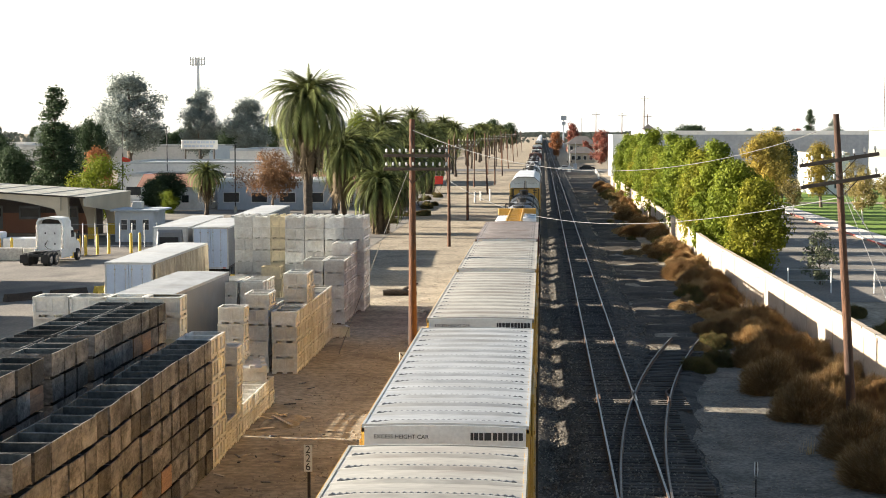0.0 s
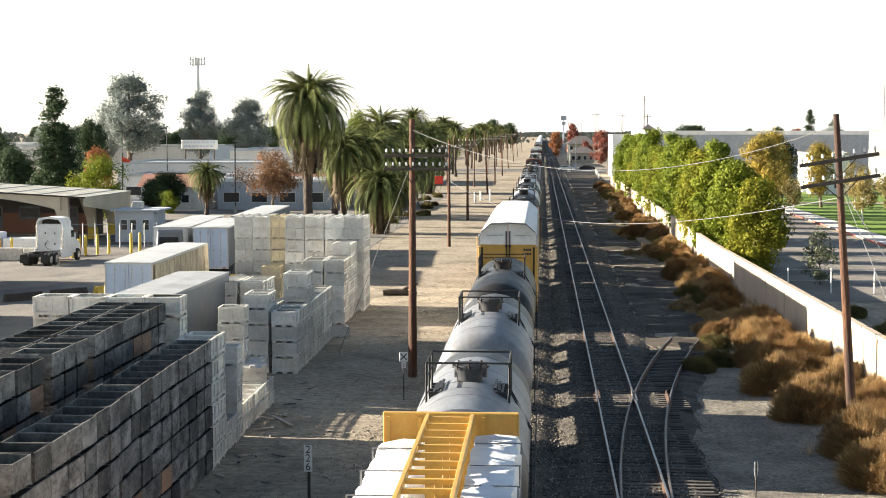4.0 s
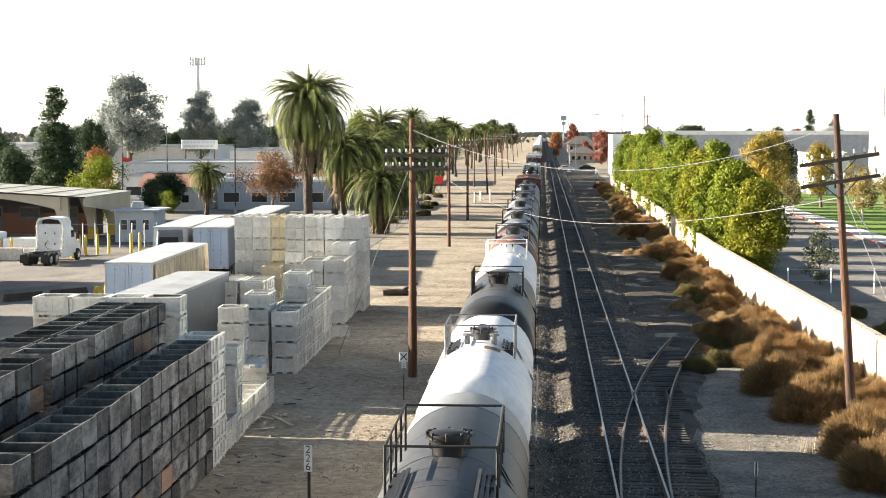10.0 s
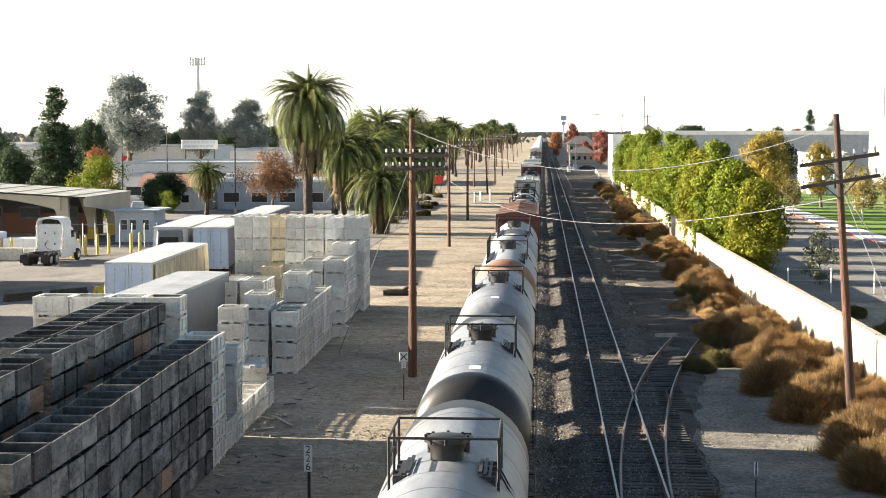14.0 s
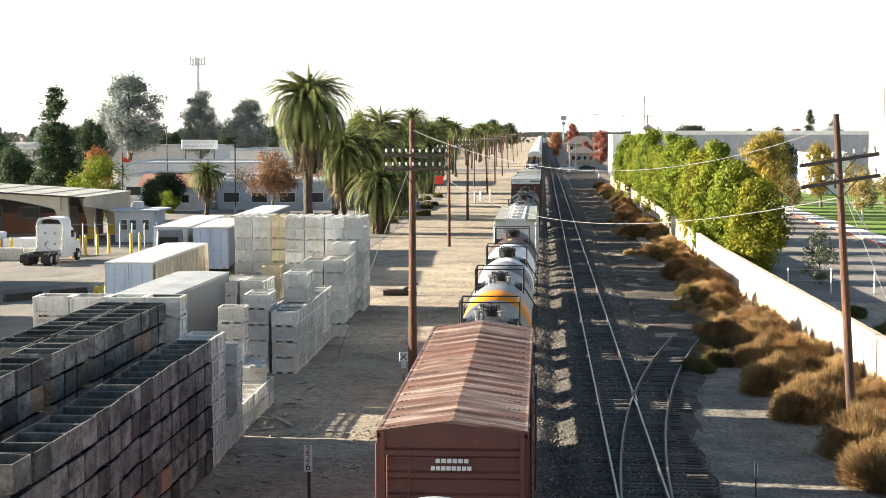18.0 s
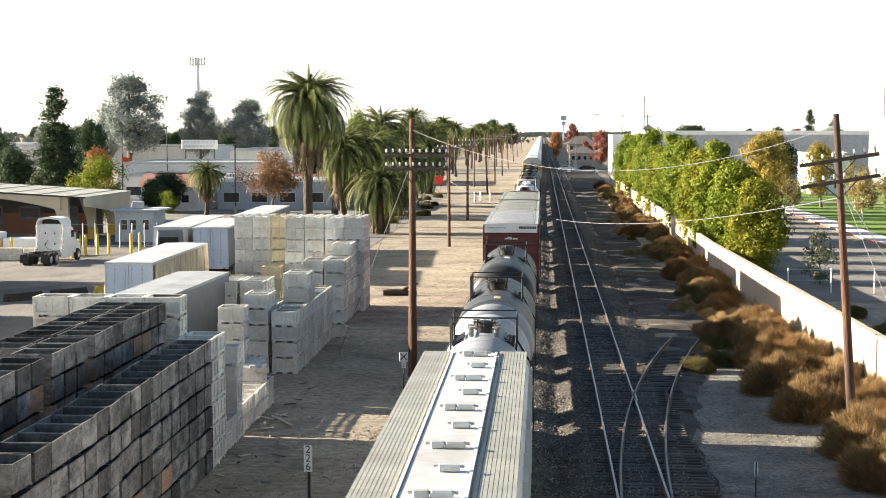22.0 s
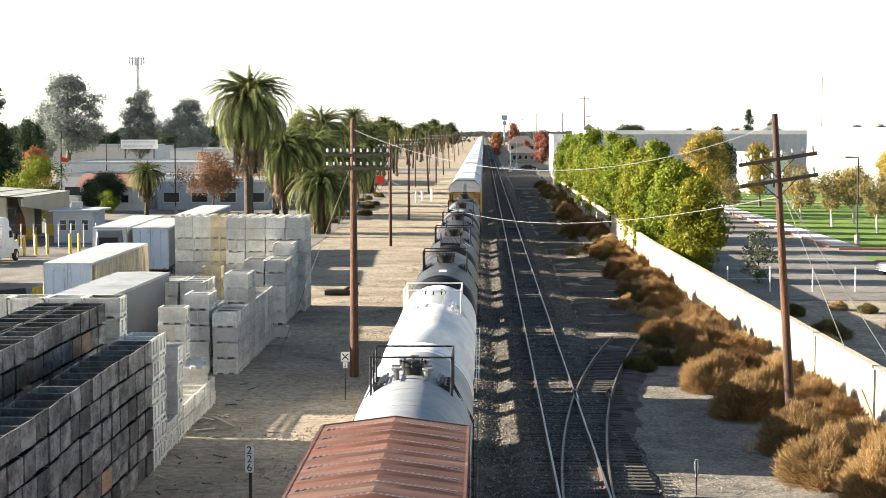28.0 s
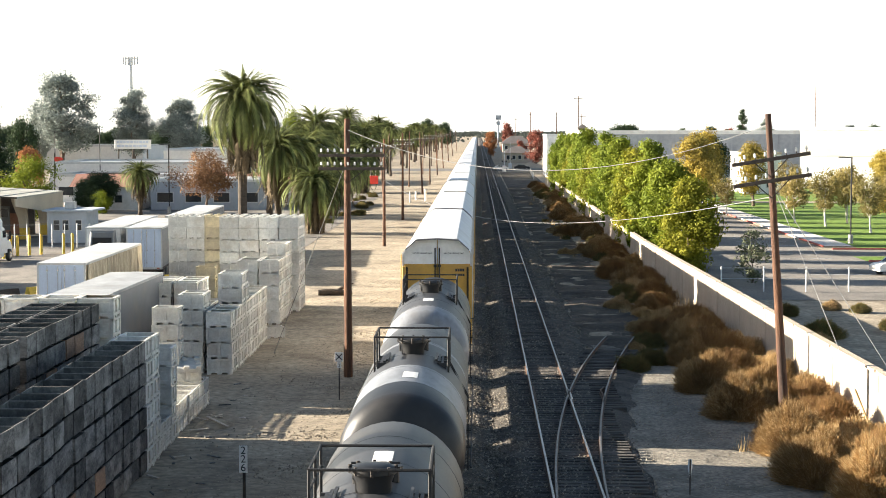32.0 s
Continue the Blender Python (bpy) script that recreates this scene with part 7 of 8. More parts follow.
def weed_bush(name, label, r, h, mats, seed, n=15000):
    """A round dry bush: fine twigs that stand out of a lumpy dome on all sides."""
    random.seed(seed)
    g = Geo()
    lump = lambda d: 1 + 0.28 * noise.noise(d * 1.7 + Vector((seed, 0, 0))) + 0.14 * noise.noise(d * 4.5)
    for k in range(n):
        z = random.random() ** 0.8
        a = rnd(0, 2 * math.pi)
        c = math.sqrt(1 - z * z)
        d = Vector((c * math.cos(a), c * math.sin(a), z))
        R = lump(d)
        base = Vector((d.x * r * R, d.y * r * R, d.z * h * R)) * rnd(0.55, 0.84)
        out = (d + Vector((rnd(-0.35, 0.35), rnd(-0.35, 0.35), rnd(0.0, 0.6)))).normalized()
        L = h * R * rnd(0.10, 0.24)
        tip = base + out * L
        side = out.cross(Vector((rnd(-1, 1), rnd(-1, 1), rnd(-1, 1)))).normalized() * rnd(0.005, 0.010)
        g.add([base - side, base + side, tip], [(0, 1, 2)], 0 if random.random() < 0.72 else 1)
        for j in range(3):
            b2 = base.lerp(tip, rnd(0.3, 0.9))
            t2 = b2 + (out + Vector((rnd(-0.8, 0.8), rnd(-0.8, 0.8), rnd(-0.3, 0.6)))).normalized() * L * rnd(0.25, 0.5)
            g.add([b2 - side * 0.8, b2 + side * 0.8, t2], [(0, 1, 2)], 0 if random.random() < 0.72 else 1)
    rings = []
    for z in (0.0, 0.25, 0.5, 0.75, 0.95):
        c = math.sqrt(1 - z * z)
        row = []
        for i in range(14):
            d = Vector((c * math.cos(i * math.pi / 7), c * math.sin(i * math.pi / 7), z))
            row.append((d.x * r * lump(d) * 0.72, d.y * r * lump(d) * 0.72, d.z * h * lump(d) * 0.72))
        rings.append(row)
    core = Geo()
    core.loft(rings, m=0)
    b = thing(name, label, "bush", group="dry bushes along the wall", at=(0, 0, -60))
    part("foliage", g, mats, b)
    part("dense_core", core, mats[:1], b)
    return b


BUSH = [weed_bush("dry_bush", "round golden-brown dry tumbleweed bush", 1.5, 1.75, ["weed", "weed_pale"], 71),
        weed_bush("dry_bush", "broad rust-brown dry bush", 1.75, 1.6, ["weed", "brownleaf"], 72),
        weed_bush("dry_bush", "low straw-coloured clump of dry weeds", 1.2, 1.0, ["weed_pale", "weed"], 73, 8000),
        weed_bush("dry_bush", "dull green-brown weed bush", 1.3, 1.1, ["weed_green", "weed"], 74, 9000)]
random.seed(75)
for i, x, y, sc in [(0, 12.2, 50.5, 1.12), (1, 14.0, 49.0, 1.1), (0, 10.9, 53.5, 1.05), (1, 13.0, 54.0, 1.05), (0, 11.0, 58.5, 1.05), (2, 13.4, 58.2, 1.3), (1, 12.9, 62.0, 0.95), (0, 10.2, 65.8, 1.0), (0, 11.6, 68.6, 1.05),
                     (1, 13.0, 66.5, 0.9), (2, 13.7, 70.5, 1.1), (0, 9.8, 72.5, 1.0), (1, 11.5, 74.5, 1.0), (2, 13.2, 76.5, 1.2), (3, 7.2, 78.6, 0.72), (3, 8.4, 81.0, 0.75), (2, 8.0, 85.5, 0.55), (3, 8.9, 87.5, 0.75), (1, 9.6, 91.0, 0.72), (0, 11.0, 88.0, 0.85), (0, 10.2, 80.5, 0.8), (1, 11.4, 82.0, 1.05), (2, 13.1, 84.0, 1.2)]:
    put(BUSH, i, x, y, rnd(0, 360), sc)
y = 87.0
while y < 330:
    for _ in range(2 if y < 200 else 1):
        put(BUSH, random.choice((0, 1, 1, 2, 2, 3)), 12.6 - abs(random.gauss(0, 1.6)), y + rnd(-1, 1), rnd(0, 360), rnd(0.6, 1.0))
    y += rnd(1.8, 3.2) * (1 if y < 150 else 1.8)
for _ in range(14):
    put(BUSH, random.choice((2, 3)), 8.6 + rnd(-0.8, 1.5), rnd(95, 220), rnd(0, 360), rnd(0.35, 0.6))
for _ in range(16):
    put(BUSH, random.choice((2, 3, 2)), rnd(17.5, 34), rnd(84, 108), rnd(0, 360), rnd(0.5, 1.0))
for _ in range(14):
    put(BUSH, 3, -17.5 + rnd(-2, 3.5), rnd(200, 300), rnd(0, 360), rnd(0.4, 0.8))
# tufts of dry grass on the verge
random.seed(76)
g = Geo()
for _ in range(900):
    x, y = 13.9 - abs(random.gauss(0, 1.9)), 50 + 240 * random.random() ** 0.8
    for _ in range(22):
        a = rnd(0, 6.28)
        b = Vector((x + rnd(-0.25, 0.25), y + rnd(-0.25, 0.25), 0.0))
        d = Vector((math.cos(a) * 0.12, math.sin(a) * 0.12, rnd(0.2, 0.75)))
        s = Vector((-math.sin(a), math.cos(a), 0)) * 0.016
        g.add([b - s, b + s, b + d], [(0, 1, 2)])
thing("dry_grass", "scattered straw-coloured tufts of dry grass at the foot of the wall", "grass", kind="stuff", geo=g, mats=["weed_pale"])


# ---- buildings and ground beyond ----
sheet("car_park", 15.2, 32.3, 112, 330, 0.004, "lot", "pale worn paving of the car park behind the wall")
sheet("cross_road", -60, 120, 462, 492, 0.02, "asphalt", "asphalt road crossing the railway", category="road")
sheet("lawn", 36.2, 110, 160, 262, 0.012, "grass", "mown green lawn", category="lawn")
sheet("lawn_far", 24.0, 90, 268, 330, 0.012, "grass", "green lawn beyond the path", category="lawn")
sheet("pale_path", 33.3, 36.1, 163, 330, 0.10, "path", "pale concrete pavement beside the car park", category="pavement")
sheet("lawn_strip", 33.4, 90, 145, 151, 0.016, "grass", "narrow strip of lawn beside the drive", category="lawn")
sheet("side_drive", 32.3, 120, 112, 159.5, 0.008, "lot", "asphalt drive along the fence", category="road")
y = 163.0
k = 0
while y < 330:
    g = Geo()
    g.box(-0.09, 0.09, 0, 5.9, 0, 0.16, bev=0.02)
    thing("kerb_stone", "red-painted kerb edge of the pavement" if k % 3 != 2 else "plain concrete kerb edge of the pavement", "kerb", at=(33.2, y, 0), group="kerb of the car park", geo=g, mats=["redkerb" if k % 3 != 2 else "path"])
    y += 6
    k += 1
for k in range(8):
    for yy in (159.7, 144.8):
        g = Geo()
        g.box(0, 5.9, -0.09, 0.09, 0, 0.16, bev=0.02)
        thing("kerb_stone", "red-painted kerb edge of the lawn", "kerb", at=(33.4 + 6 * k, yy, 0), group="kerb of the car park", geo=g, mats=["redkerb"])
for k in range(10):
    g = Geo()
    g.box(-0.05, 0.05, 0, 5, 0, 0.006)
    thing("bay_line", "white painted parking line on the asphalt", "road marking", at=pose(26.0, 132 + 5.5 * k, 0.01, 0, 0, -90), group="parking lines", geo=g, mats=["label"])


def fence():
    f = thing("chain_fence", "low steel pipe fence between the car park and dry ground", "fence")
    for k in range(12):
        g = Geo()
        g.tube([(17.0 + 2.95 * k, 118, 0), (17.0 + 2.95 * k, 118, 1.75)], 0.055, 8)
        part("post", g, ["bldg"], f)
        if k < 11:
            for z in (1.65, 0.9):
                g = Geo()
                g.tube([(17.0 + 2.95 * k, 118, z), (17.0 + 2.95 * (k + 1), 118, z)], 0.02, 6)
                part("rail", g, ["gal"], f)


fence()


def lamp_post(x, y, h):
    p = thing("street_lamp", "dark street lamp with a single arm beside the lawn", "street lamp", at=(x, y, 0), group="street lamps")
    g = Geo()
    g.tube([(0, 0, 0), (0, 0, 0.9)], 0.26, 10)
    part("base", g, ["conc"], p)
    g = Geo()
    g.tube([(0, 0, 0.9), (0, 0, h), (0.0, 0, h + 0.05)], 0.08, 8)
    g.tube([(0, 0, h), (-0.9, 0, h + 0.05)], 0.05, 8)
    part("pole", g, ["dark"], p)
    g = Geo()
    g.box(-1.3, -0.7, -0.18, 0.18, h - 0.02, h + 0.1, bev=0.03)
    part("lamp_head", g, ["dark"], p)


lamp_post(36.9, 168, 8.5)
lamp_post(43.5, 161.5, 8.8)
lamp_post(-41.6, 228, 9.2)
lamp_post(-75, 300, 11)
lamp_post(-67, 300, 11.5)


def block(name, label, x0, x1, y0, y1, h, wall, roof, storeys=1, win=0, parapet=0.4, band=None, turn=0):
    b = thing(name, label, "building", at=pose(x0, y0, 0, 0, 0, turn))
    w, d = x1 - x0, y1 - y0
    g = Geo()
    g.box(0, w, 0, d, 0, h)
    part("wall", g, [wall], b)
    g = Geo()
    for q in ((-0.1, w + 0.1, -0.1, 0.15), (-0.1, w + 0.1, d - 0.15, d + 0.1), (-0.1, 0.15, 0.15, d - 0.15), (w - 0.15, w + 0.1, 0.15, d - 0.15)):
        g.box(*q, h, h + parapet)
    g.box(0.15, w - 0.15, 0.15, d - 0.15, h, h + 0.08)
    part("roof", g, [roof], b)
    if band:
        g = Geo()
        g.box(-0.06, w + 0.06, -0.07, -0.005, h * 0.55, h * 0.68)
        part("trim_band", g, [band], b)
    for s in range(storeys):
        for k in range(win):
            cx = w * (k + 0.5) / win
            z = 1.0 + s * (h / storeys)
            ww = min(1.6, w / win * 0.3)
            fr = part("window", Geo().box(cx - ww, cx + ww, -0.06, -0.004, z, z + 1.5), ["bldg"], b)
            part("pane", Geo().box(cx - ww + 0.1, cx + ww - 0.1, -0.075, -0.062, z + 0.1, z + 1.4), ["glass"], fr)
    return b


wh = block("warehouse", "long blue-grey panelled warehouse with a white roof edge", 24, 112, 400, 460, 10.2, "clad", "white", parapet=0.9)
for k in range(16):
    part("wall_rib", Geo().box(2.6 + 5.5 * k, 2.85 + 5.5 * k, -0.12, -0.004, 0, 10.15), ["clad"], wh)
for x in (31.5, 58.0):
    part("wall_lamp", Geo().box(x, x + 0.9, -0.3, -0.13, 6.0, 6.8, bev=0.05), ["white"], wh)
block("white_hall", "large plain white hall with a pale tan band", 62.5, 110, 330, 370, 11.2, "white", "white", parapet=0.5, band="path", turn=-24)
block("low_annex", "low brick-brown annex beside the white hall", 79, 100, 296, 316, 5.8, "bldg_r", "beige", win=4)
block("white_block", "narrow white building end beside the warehouse", 16.6, 21.6, 405, 430, 9.8, "white", "white")
block("flat_office", "low beige office with a flat roof beyond the lawn", 47, 53.5, 300, 316, 6.9, "white", "beige", win=2)
block("packing_house", "long low packing house with a grey metal roof", -76, -43, 300, 330, 5.2, "bldg", "gal", win=8)
block("packing_house", "pale low warehouse with a long grey roof behind the trees", -66, -44, 262, 280, 4.0, "bldg", "gal", win=5)
block("warehouse", "low pale warehouse with loading doors", -64, -36, 345, 380, 7.0, "bldg", "bldg_g", win=6)
block("workshop", "blue-grey low workshop behind the palms", -46, -30, 238, 252, 3.9, "bldg_g", "white", win=4)
block("shop", "small cream shop building behind the trees", -58, -48, 245, 255, 4.4, "bldg", "roof_d", win=3)
block("warehouse", "far pale warehouse on the west side", -150, -95, 480, 520, 6.5, "bldg", "gal", win=6)
block("warehouse", "far low grey warehouse on the west side", -220, -155, 500, 540, 7.0, "bldg_g", "bldg", win=6)
random.seed(81)
for k in range(26):
    x = rnd(40, 330) * (1 if k % 2 else -1)
    y = rnd(620, 980)
    block("house", "small far pale house with a flat roof", x, x + rnd(9, 20), y, y + 12, rnd(3.5, 6.5), random.choice(("bldg", "beige", "bldg_r", "white")), random.choice(("roof_d", "gal")), win=3)


def gabled_house(x, y, w, d, h, rise):
    b = thing("house", "beige house with a dark hipped roof by the crossing", "house", at=(x, y, 0))
    part("wall", Geo().box(0, w, 0, d, 0, h), ["beige"], b)
    g = Geo()
    e = 0.8
    g.add([(-e, -e, h), (w + e, -e, h), (w + e, d + e, h), (-e, d + e, h), (w * 0.3, d / 2, h + rise), (w * 0.7, d / 2, h + rise)],
          [(0, 1, 5, 4), (1, 2, 5), (2, 3, 4, 5), (3, 0, 4), (3, 2, 1, 0)])
    part("roof", g, ["roof_d"], b)
    for s in range(2 if h > 5 else 1):
        for k in range(4):
            cx = w * (k + 0.5) / 4
            fr = part("window", Geo().box(cx - 0.6, cx + 0.6, -0.06, -0.004, 1.0 + 3 * s, 2.5 + 3 * s), ["bldg"], b)
            part("pane", Geo().box(cx - 0.5, cx + 0.5, -0.075, -0.062, 1.1 + 3 * s, 2.4 + 3 * s), ["glass"], fr)


gabled_house(9.6, 585, 8, 8, 3.3, 2.2)
gabled_house(9.3, 620, 9.7, 10, 6.2, 2.8)


def cupola():
    c = thing("cupola", "small dark pavilion roof on top of the warehouse", "cupola", at=(25.6, 415, 11.3 - 1.0))
    part("body", Geo().box(-0.9, 0.9, -0.9, 0.9, 0, 1.3), ["roof_d"], c)
    g = Geo()
    g.add([(-1.5, -1.5, 1.3), (1.5, -1.5, 1.3), (1.5, 1.5, 1.3), (-1.5, 1.5, 1.3), (0, 0, 2.4)], [(0, 1, 4), (1, 2, 4), (2, 3, 4), (3, 0, 4), (3, 2, 1, 0)])
    part("roof", g, ["roof_d"], c)


cupola()


def mast():
    m = thing("antenna_mast", "tall slim white mast carrying a ring of antenna panels", "mast", at=(-102.2, 500, 0))
    part("pole", Geo().tube([(0, 0, 0), (0, 0, 32.5)], [0.75, 0.5], 12), ["white"], m, smooth=True)
    part("ring", Geo().tube([(-2.0, 0, 30.6), (2.0, 0, 30.6)], 0.12, 6).tube([(-2.0, 0, 32.2), (2.0, 0, 32.2)], 0.12, 6), ["gal"], m)
    for x in (-2.1, -1.3, -0.5, 0.5, 1.3, 2.1):
        part("antenna_panel", Geo().box(x - 0.2, x + 0.2, -0.5, -0.25, 30.2 + 0.2 * (abs(x) > 1.5), 32.8, bev=0.05), ["bldg"], m)


mast()


def billboard():
    b = thing("billboard", "wide white billboard on posts behind the buildings", "billboard", at=(-71.3, 350, 0))
    for x in (-3, 0, 3):
        part("post", Geo().tube([(x, 0.2, 0), (x, 0.2, 9)], 0.16, 8), ["grime"], b)
    face = part("panel", Geo().box(-3.8, 3.8, -0.1, 0.1, 7.3, 9.2, bev=0.03), ["label"], b)
    g = Geo()
    random.seed(3)
    for z in (8.5, 7.7):
        x = -3.3
        while x < 3.0:
            w = rnd(0.3, 0.8)
            g.box(x, x + w, -0.125, -0.105, z, z + 0.42)
            x += w + 0.18
    part("writing", g, ["trailer_b"], face)


billboard()


def pole_sign(x, y, h):
    t = thing("pole_sign", "far grey pole sign with two stacked panels", "sign", at=(x, y, 0))
    part("pole", Geo().tube([(0, 0, 0), (0, 0, h)], [0.6, 0.4], 10), ["bldg_g"], t)
    for z, w, d in ((h - 2.9, 1.9, 3.0), (h - 6.2, 1.3, 2.4)):
        part("panel", Geo().box(-w, w, -0.5, 0.5, z, z + d, bev=0.1), ["bldg_g"], t)


pole_sign(13.5, 1100, 20.5)


def parked_car(x, y, turn, paint, label):
    c = thing("car", label, "car", at=pose(x, y, 0, 0, 0, turn), group="parked cars")
    prof = [(-2.2, 0.35), (-2.25, 0.75), (-1.9, 0.95), (-1.3, 1.0), (-0.7, 1.45), (0.9, 1.5), (1.6, 1.05), (2.1, 0.95), (2.2, 0.7), (2.15, 0.35)]
    g = Geo()
    g.loft([[(sx * k, yy, z if z < 1.01 or abs(sx) < 0.8 else z - 0.0) for yy, z in prof] for sx, k in ((-0.78, 1), (-0.86, 1), (0.86, 1), (0.78, 1))])
    part("body", g, [paint], c)
    for s in (-1, 1):
        part("side_window", Geo().add([(s * 0.875, -0.95, 1.05), (s * 0.875, 1.25, 1.1), (s * 0.865, 0.8, 1.42), (s * 0.865, -0.6, 1.38)], [(0, 1, 2, 3)]), ["glass"], c)
        for yy in (-1.35, 1.4):
            wv = part("wheel", Geo().tube([(s * 0.75, yy, 0.33), (s * 0.9, yy, 0.33)], 0.33, 16), ["tyre"], c)
            part("rim", Geo().tube([(s * 0.9, yy, 0.33), (s * 0.91, yy, 0.33)], 0.2, 12), ["chrome"], wv)
    part("rear_window", Geo().add([(-0.7, -1.28, 1.04), (0.7, -1.28, 1.04), (0.66, -0.74, 1.42), (-0.66, -0.74, 1.42)], [(0, 1, 2, 3)]), ["glass"], c)


parked_car(32.9, 132.0, -75, "white", "white hatchback parked behind the fence")
parked_car(6.5, 470.0, 90, "white", "white car waiting at the railway crossing")
parked_car(12.5, 476.0, 90, "dark", "dark car waiting at the railway crossing")
parked_car(-22, 262, 15, "white", "white car parked under the palms")
parked_car(-26, 258, 15, "dark", "dark car parked under the palms")


def crossing_signal(x, y):
    s = thing("crossing_signal", "railway crossing signal with a white gate arm", "signal", at=(x, y, 0), group="crossing signals")
    part("mast", Geo().tube([(0, 0, 0), (0, 0, 4.2)], 0.09, 8), ["bldg"], s)
    part("gate_arm", Geo().box(-0.08, 0.08, -0.05, 0.05, 1.0, 7.5), ["label"], s)
    part("cabinet", Geo().box(-0.5, 0.5, -0.4, 0.4, 0, 1.6, bev=0.03), ["bldg"], s)
    for d in (-0.5, 0.5):
        part("lamp", Geo().tube([(d, -0.1, 2.8), (d, -0.25, 2.8)], 0.2, 12), ["dark"], s)


crossing_signal(7.2, 455)
crossing_signal(9.5, 492)
for k in range(9):
    part_b = Geo().tube([(0, 0, 0), (0, 0, 1.1)], 0.12, 8)
    thing("bollard", "white concrete post beside the crossing", "bollard", at=(13.0 + 0.12 * k, 392 + 7 * k, 0), group="white posts", geo=part_b, mats=["path"])
# red balloon figure on a short pole beyond the shed
flag = thing("red_flag", "red wind flag on a thin pole beyond the shed", "flag", at=(-52.6, 210, 0))
part("pole", Geo().tube([(0, 0, 0), (0, 0, 8.4)], 0.05, 6), ["grime"], flag)
FLAG = part("cloth", Geo().loft([[(0.0, 0, -0.3), (0.0, 0.12, 0.0), (0.0, 0, 0.3), (0.0, -0.12, 0)], [(0.5, 0.0, -0.3), (0.5, 0.15, -0.02), (0.5, 0.0, 0.28), (0.5, -0.1, 0)], [(1.05, 0.0, -0.15), (1.05, 0.06, -0.05), (1.05, 0.0, 0.1), (1.05, -0.06, 0)]]), ["signal_red"], flag, at=(0, 0, 7.6))


# ---- ties and ballast stones ----
TIE = Geo().box(-1.3, 1.3, -0.115, 0.115, 0.06, 0.235, bev=0.015).mesh("tie", ["tie"])
LONG_TIE = Geo().box(-1.3, 2.3, -0.115, 0.115, 0.06, 0.235, bev=0.015).mesh("tie", ["tie"])
XL_TIE = Geo().box(-1.3, 2.9, -0.115, 0.115, 0.06, 0.235, bev=0.015).mesh("tie", ["tie"])
random.seed(90)
bed = bpy.data.objects["ballast_siding"]
for k in range(300):
    y = 44 + 0.5 * k + rnd(-0.02, 0.02)
    o = turnout(y)
    mesh = TIE if y < 47 or y > 86 else (LONG_TIE if o < 1.2 else (XL_TIE if o < 2.4 else TIE))
    ob = new("tie", mesh)
    ob.parent = bed
    ob.matrix_basis = pose(SIDE_X + rnd(-0.06, 0.06), y, rnd(-0.008, 0.008) + 0.01, 0, 0, rnd(-0.8, 0.8))
    if 76.5 < y < 85:
        ob = new("tie", TIE)
        ob.parent = bed
        ob.matrix_basis = pose(SIDE_X + o, y, -0.03, 0, 0, rnd(-1, 1) - 7)
g = Geo()
for k in range(900):
    y = 194 + 0.5 * k
    g.box(SIDE_X - 1.3, SIDE_X + 1.3, y - 0.11, y + 0.11, 0.08, 0.24)
for k in range(1200):
    y = 25 + 0.5 * k
    g.box(MAIN_X - 1.3, MAIN_X + 1.3, y - 0.11, y + 0.11, 0.08, 0.255)
thing("ties", "dark wooden railway ties under the rails, too many to count", "railway ties", kind="stuff", geo=g, mats=["tie"])

random.seed(91)
rng = np.random.default_rng(7)
OCT = np.array([(1, 0, 0), (-1, 0, 0), (0, 1, 0), (0, -1, 0), (0, 0, 1), (0, 0, -1)], float)
OF = [(0, 2, 4), (2, 1, 4), (1, 3, 4), (3, 0, 4), (2, 0, 5), (1, 2, 5), (3, 1, 5), (0, 3, 5)]


def stones(name, label, spots, matname="stone"):
    v, f = [], []
    for x, y, z, s in spots:
        q = OCT * s * rng.uniform(0.55, 1.2, (6, 1)) + rng.uniform(-0.2, 0.2, (6, 3)) * s
        a = rng.uniform(0, 6.28)
        c, d = math.cos(a), math.sin(a)
        q = np.stack([q[:, 0] * c - q[:, 1] * d, q[:, 0] * d + q[:, 1] * c, q[:, 2] * 0.8], 1) + (x, y, z)
        i = len(v)
        v += [tuple(p) for p in q]
        f += [tuple(k + i for k in t) for t in OF]
    g = Geo()
    g.v, g.f, g.m = v, f, [0] * len(f)
    return thing(name, label, "gravel", kind="stuff", geo=g, mats=[matname])


def bed_z(d, half, top):
    d = abs(d)
    return top if d < half else (top - (d - half) / 0.4 * top * 0.55 if d < half + 0.4 else max(0.0, top * 0.45 * (1 - (d - half - 0.4) / 0.6)))


spots = []
for _ in range(52000):
    y = 44 + 130 * rng.random() ** 1.6
    cx, top = ((MAIN_X, 0.24), (SIDE_X, 0.22))[rng.integers(2)]
    d = rng.uniform(-3.1, 3.1)
    if cx == SIDE_X and d > 1.2 and y < 90 and rng.random() < 0.6:
        continue
    spots.append((cx + d, y, bed_z(d, 1.75, top) + 0.01, rng.uniform(0.03, 0.065)))
stones("ballast_stones", "loose grey ballast stones between and beside the tracks", spots)
spots = [(-4.4 - abs(rng.normal(0, 2.2)), 46 + 95 * rng.random() ** 1.4, 0.03, rng.uniform(0.02, 0.055)) for _ in range(13000)]
spots += [(rng.uniform(5.5, 11), 46 + 70 * rng.random(), 0.03, rng.uniform(0.015, 0.04)) for _ in range(6000)]
stones("loose_gravel", "loose gravel strewn over the dirt beside the tracks", spots, "gravel")
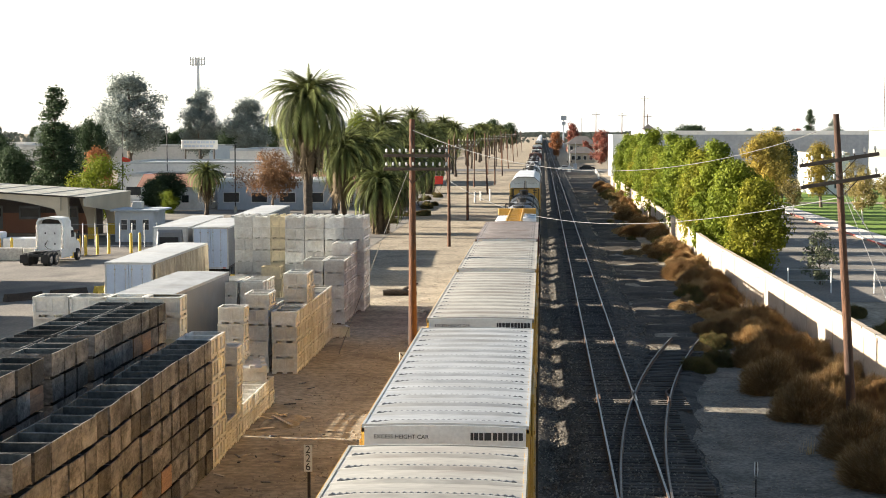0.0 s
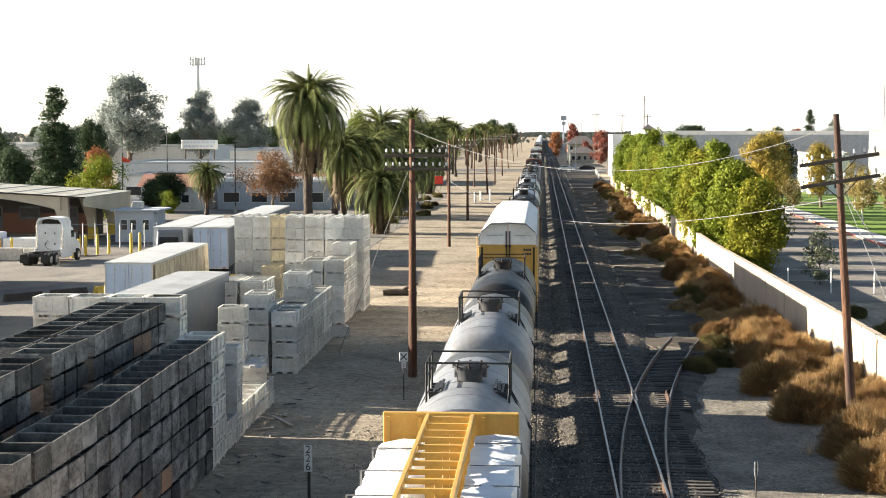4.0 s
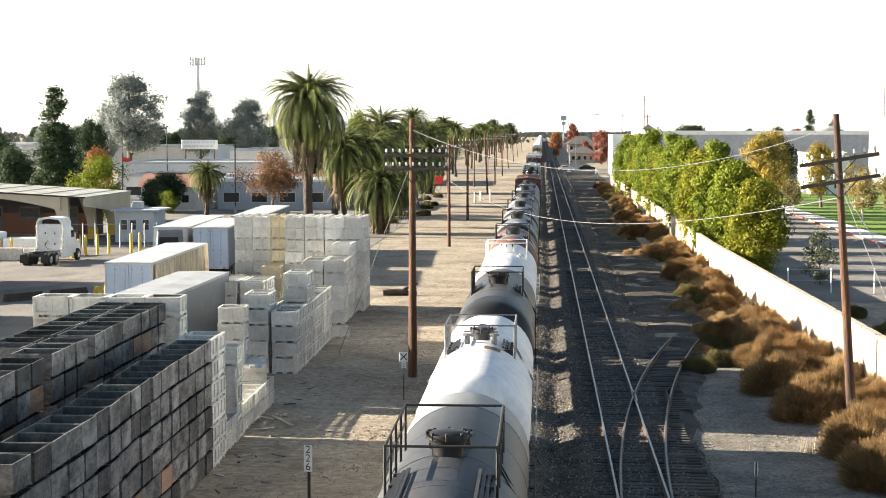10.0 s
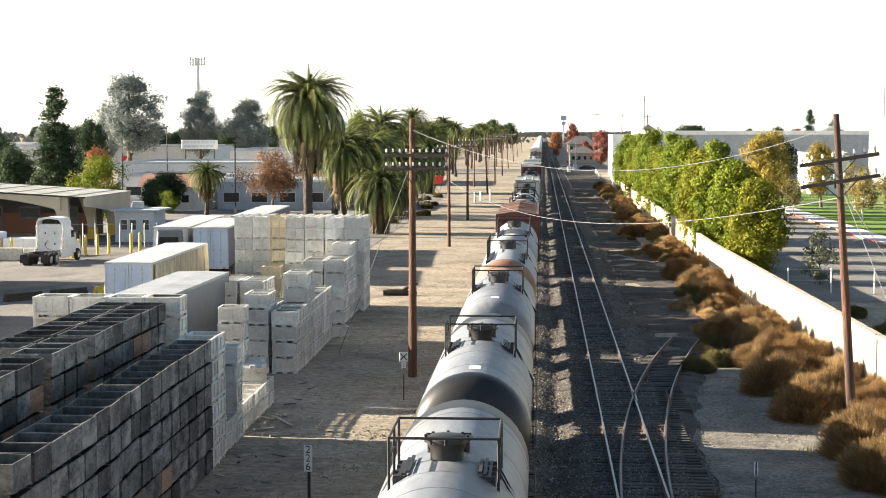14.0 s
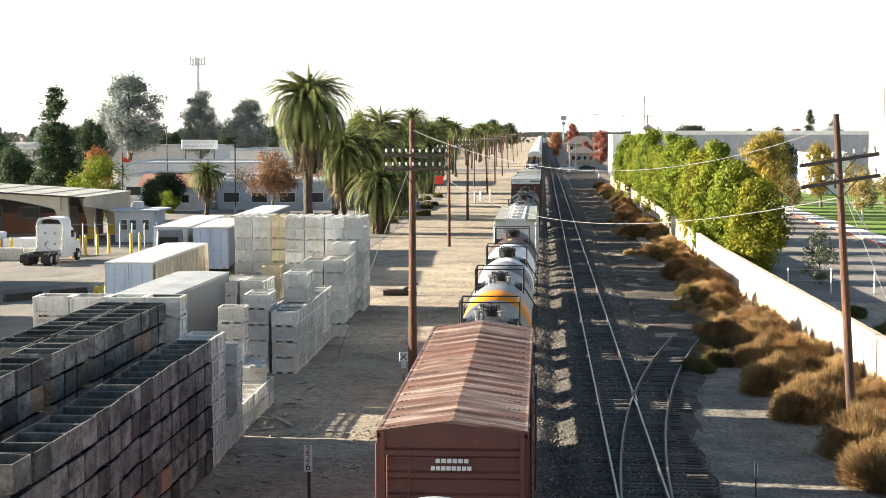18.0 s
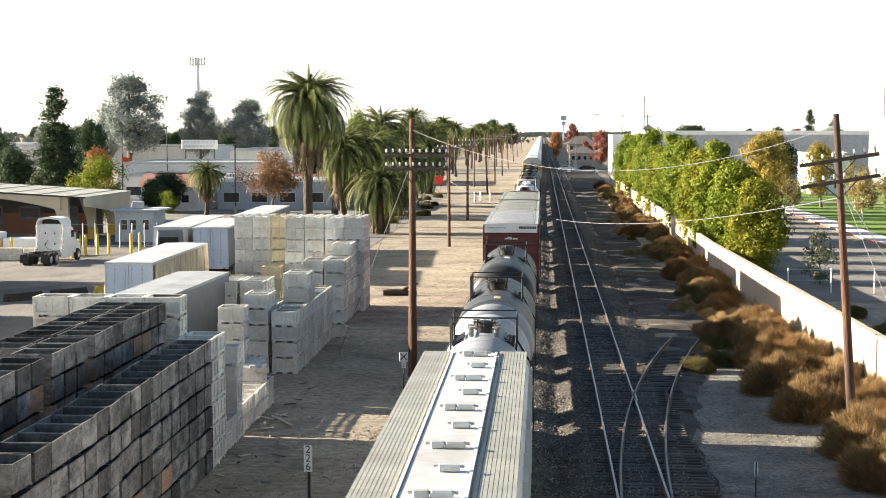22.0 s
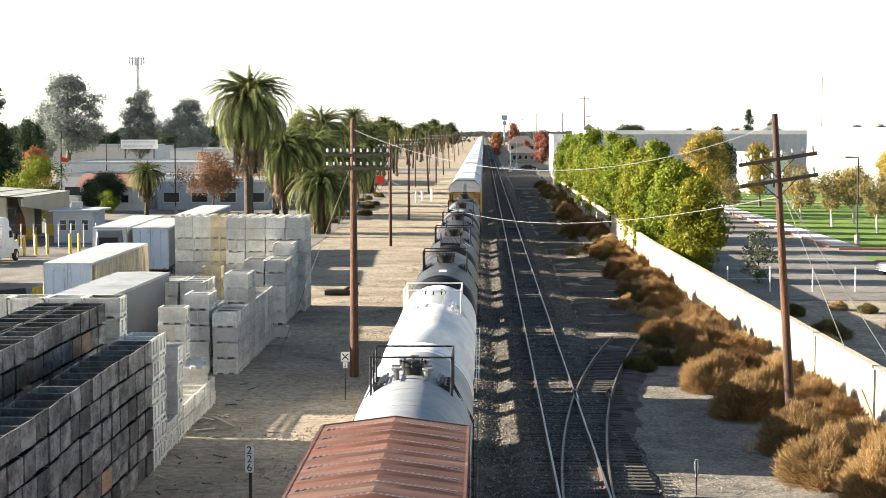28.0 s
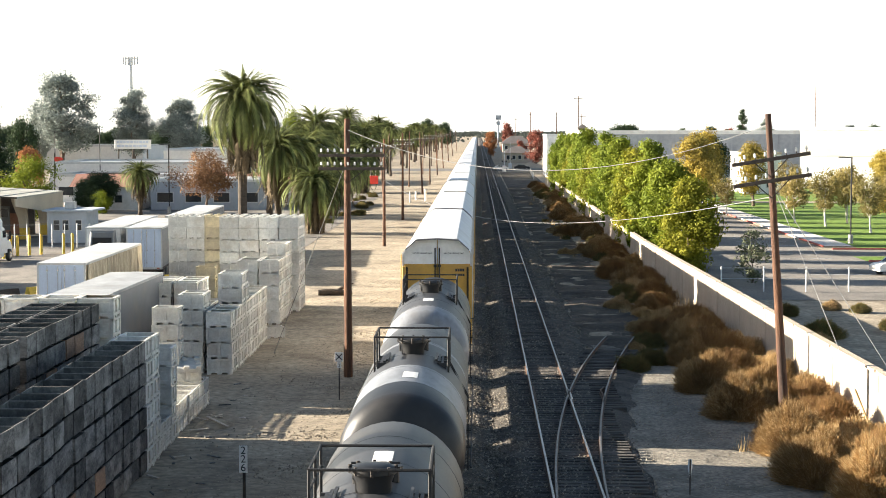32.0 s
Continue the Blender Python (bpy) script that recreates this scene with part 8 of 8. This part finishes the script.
# heaps of spoil and broken wood beside the bins
random.seed(92)
for x, y, r, h in ((-10.0, 63.6, 0.8, 0.28), (-9.7, 64.9, 0.6, 0.2)):
    g = Geo()
    rings = []
    for k, (q, z) in enumerate(((1.0, -0.02), (0.75, 0.45), (0.45, 0.8), (0.12, 1.0))):
        rings.append([(r * q * (1 + 0.25 * noise.noise(Vector((math.cos(a) * 2 + x, math.sin(a) * 2, k)))) * math.cos(a), r * q * (1 + 0.25 * noise.noise(Vector((math.cos(a) * 2, math.sin(a) * 2 + y, k)))) * math.sin(a), h * z) for a in [i * math.pi / 8 for i in range(16)]])
    g.loft(rings)
    thing("earth_mound", "small heap of earth and broken wood beside the bins", "heap", at=(x, y, 0.02), geo=g, mats=["dirt"], smooth=True, angle=60)
for x, y, a, t in ((-10.2, 63.5, 30, 16), (-9.8, 63.2, -40, 12), (-10.0, 64.4, 70, 14), (-9.6, 65.2, 10, 3), (-10.3, 62.6, 50, 4), (-8.3, 91.0, 15, 0), (-9.0, 110.2, 20, 4)):
    g = Geo()
    g.box(-0.6, 0.6, -0.06, 0.06, 0.0, 0.03)
    thing("broken_board", "loose broken wooden board on the ground", "board", at=pose(x, y, 0.25 if t > 10 else 0.06, 0, t, a), group="loose boards", geo=g, mats=["wood_pale"])

g = Geo()
g.tube([(-1.1, 0.0, 0.22), (-0.3, 0.1, 0.24), (0.5, -0.05, 0.2), (1.2, 0.05, 0.16)], [0.2, 0.24, 0.21, 0.12], 9)
g.tube([(0.2, 0.0, 0.3), (0.9, 0.3, 0.75), (1.3, 0.35, 0.8)], [0.14, 0.1, 0.05], 7)
thing("fallen_trunk", "dark fallen palm trunk with a broken limb lying on the dirt", "log", at=pose(-9.7, 114.5, 0.0, 0, 0, 6), geo=g, mats=["palmbark"], smooth=True)


random.seed(93)
for k in range(26):
    g = Geo()
    w, d = rnd(0.05, 0.26), rnd(0.02, 0.06)
    g.box(-w, w, -d, d, 0.0, rnd(0.02, 0.05))
    thing("wood_scrap", "small scrap of broken wood lying in the dirt", "scrap", at=pose(-10.6 + abs(random.gauss(0, 1.3)), rnd(48, 74), 0.06, 0, rnd(-6, 6), rnd(0, 180)), group="wood scraps", geo=g, mats=[random.choice(("wood_pale", "wood", "wood"))])


# ---- what moves ----
def motions():
    """The train rolls south at an even speed, towards the bridge and under it."""
    for car, y in TRAIN:
        walk(car, [(t, Matrix.Translation((MAIN_X, y - SPEED * t, RAIL_Z))) for t in (0, 16, 32)])
    # the wind flag swings about its pole
    swings = (5, 40, 62, 30, -8, -20, 15, 48, 70, 35, 8, -12, 20, 55, 66, 40, 10, -15, -5, 30, 58, 45, 12, -10, 18, 50, 64, 28, 0, -14, 22, 46, 30)
    walk(FLAG, [(t, pose(0, 0, 7.6, 0, 10 - a * 0.4, a)) for t, a in enumerate(swings)])


motions()
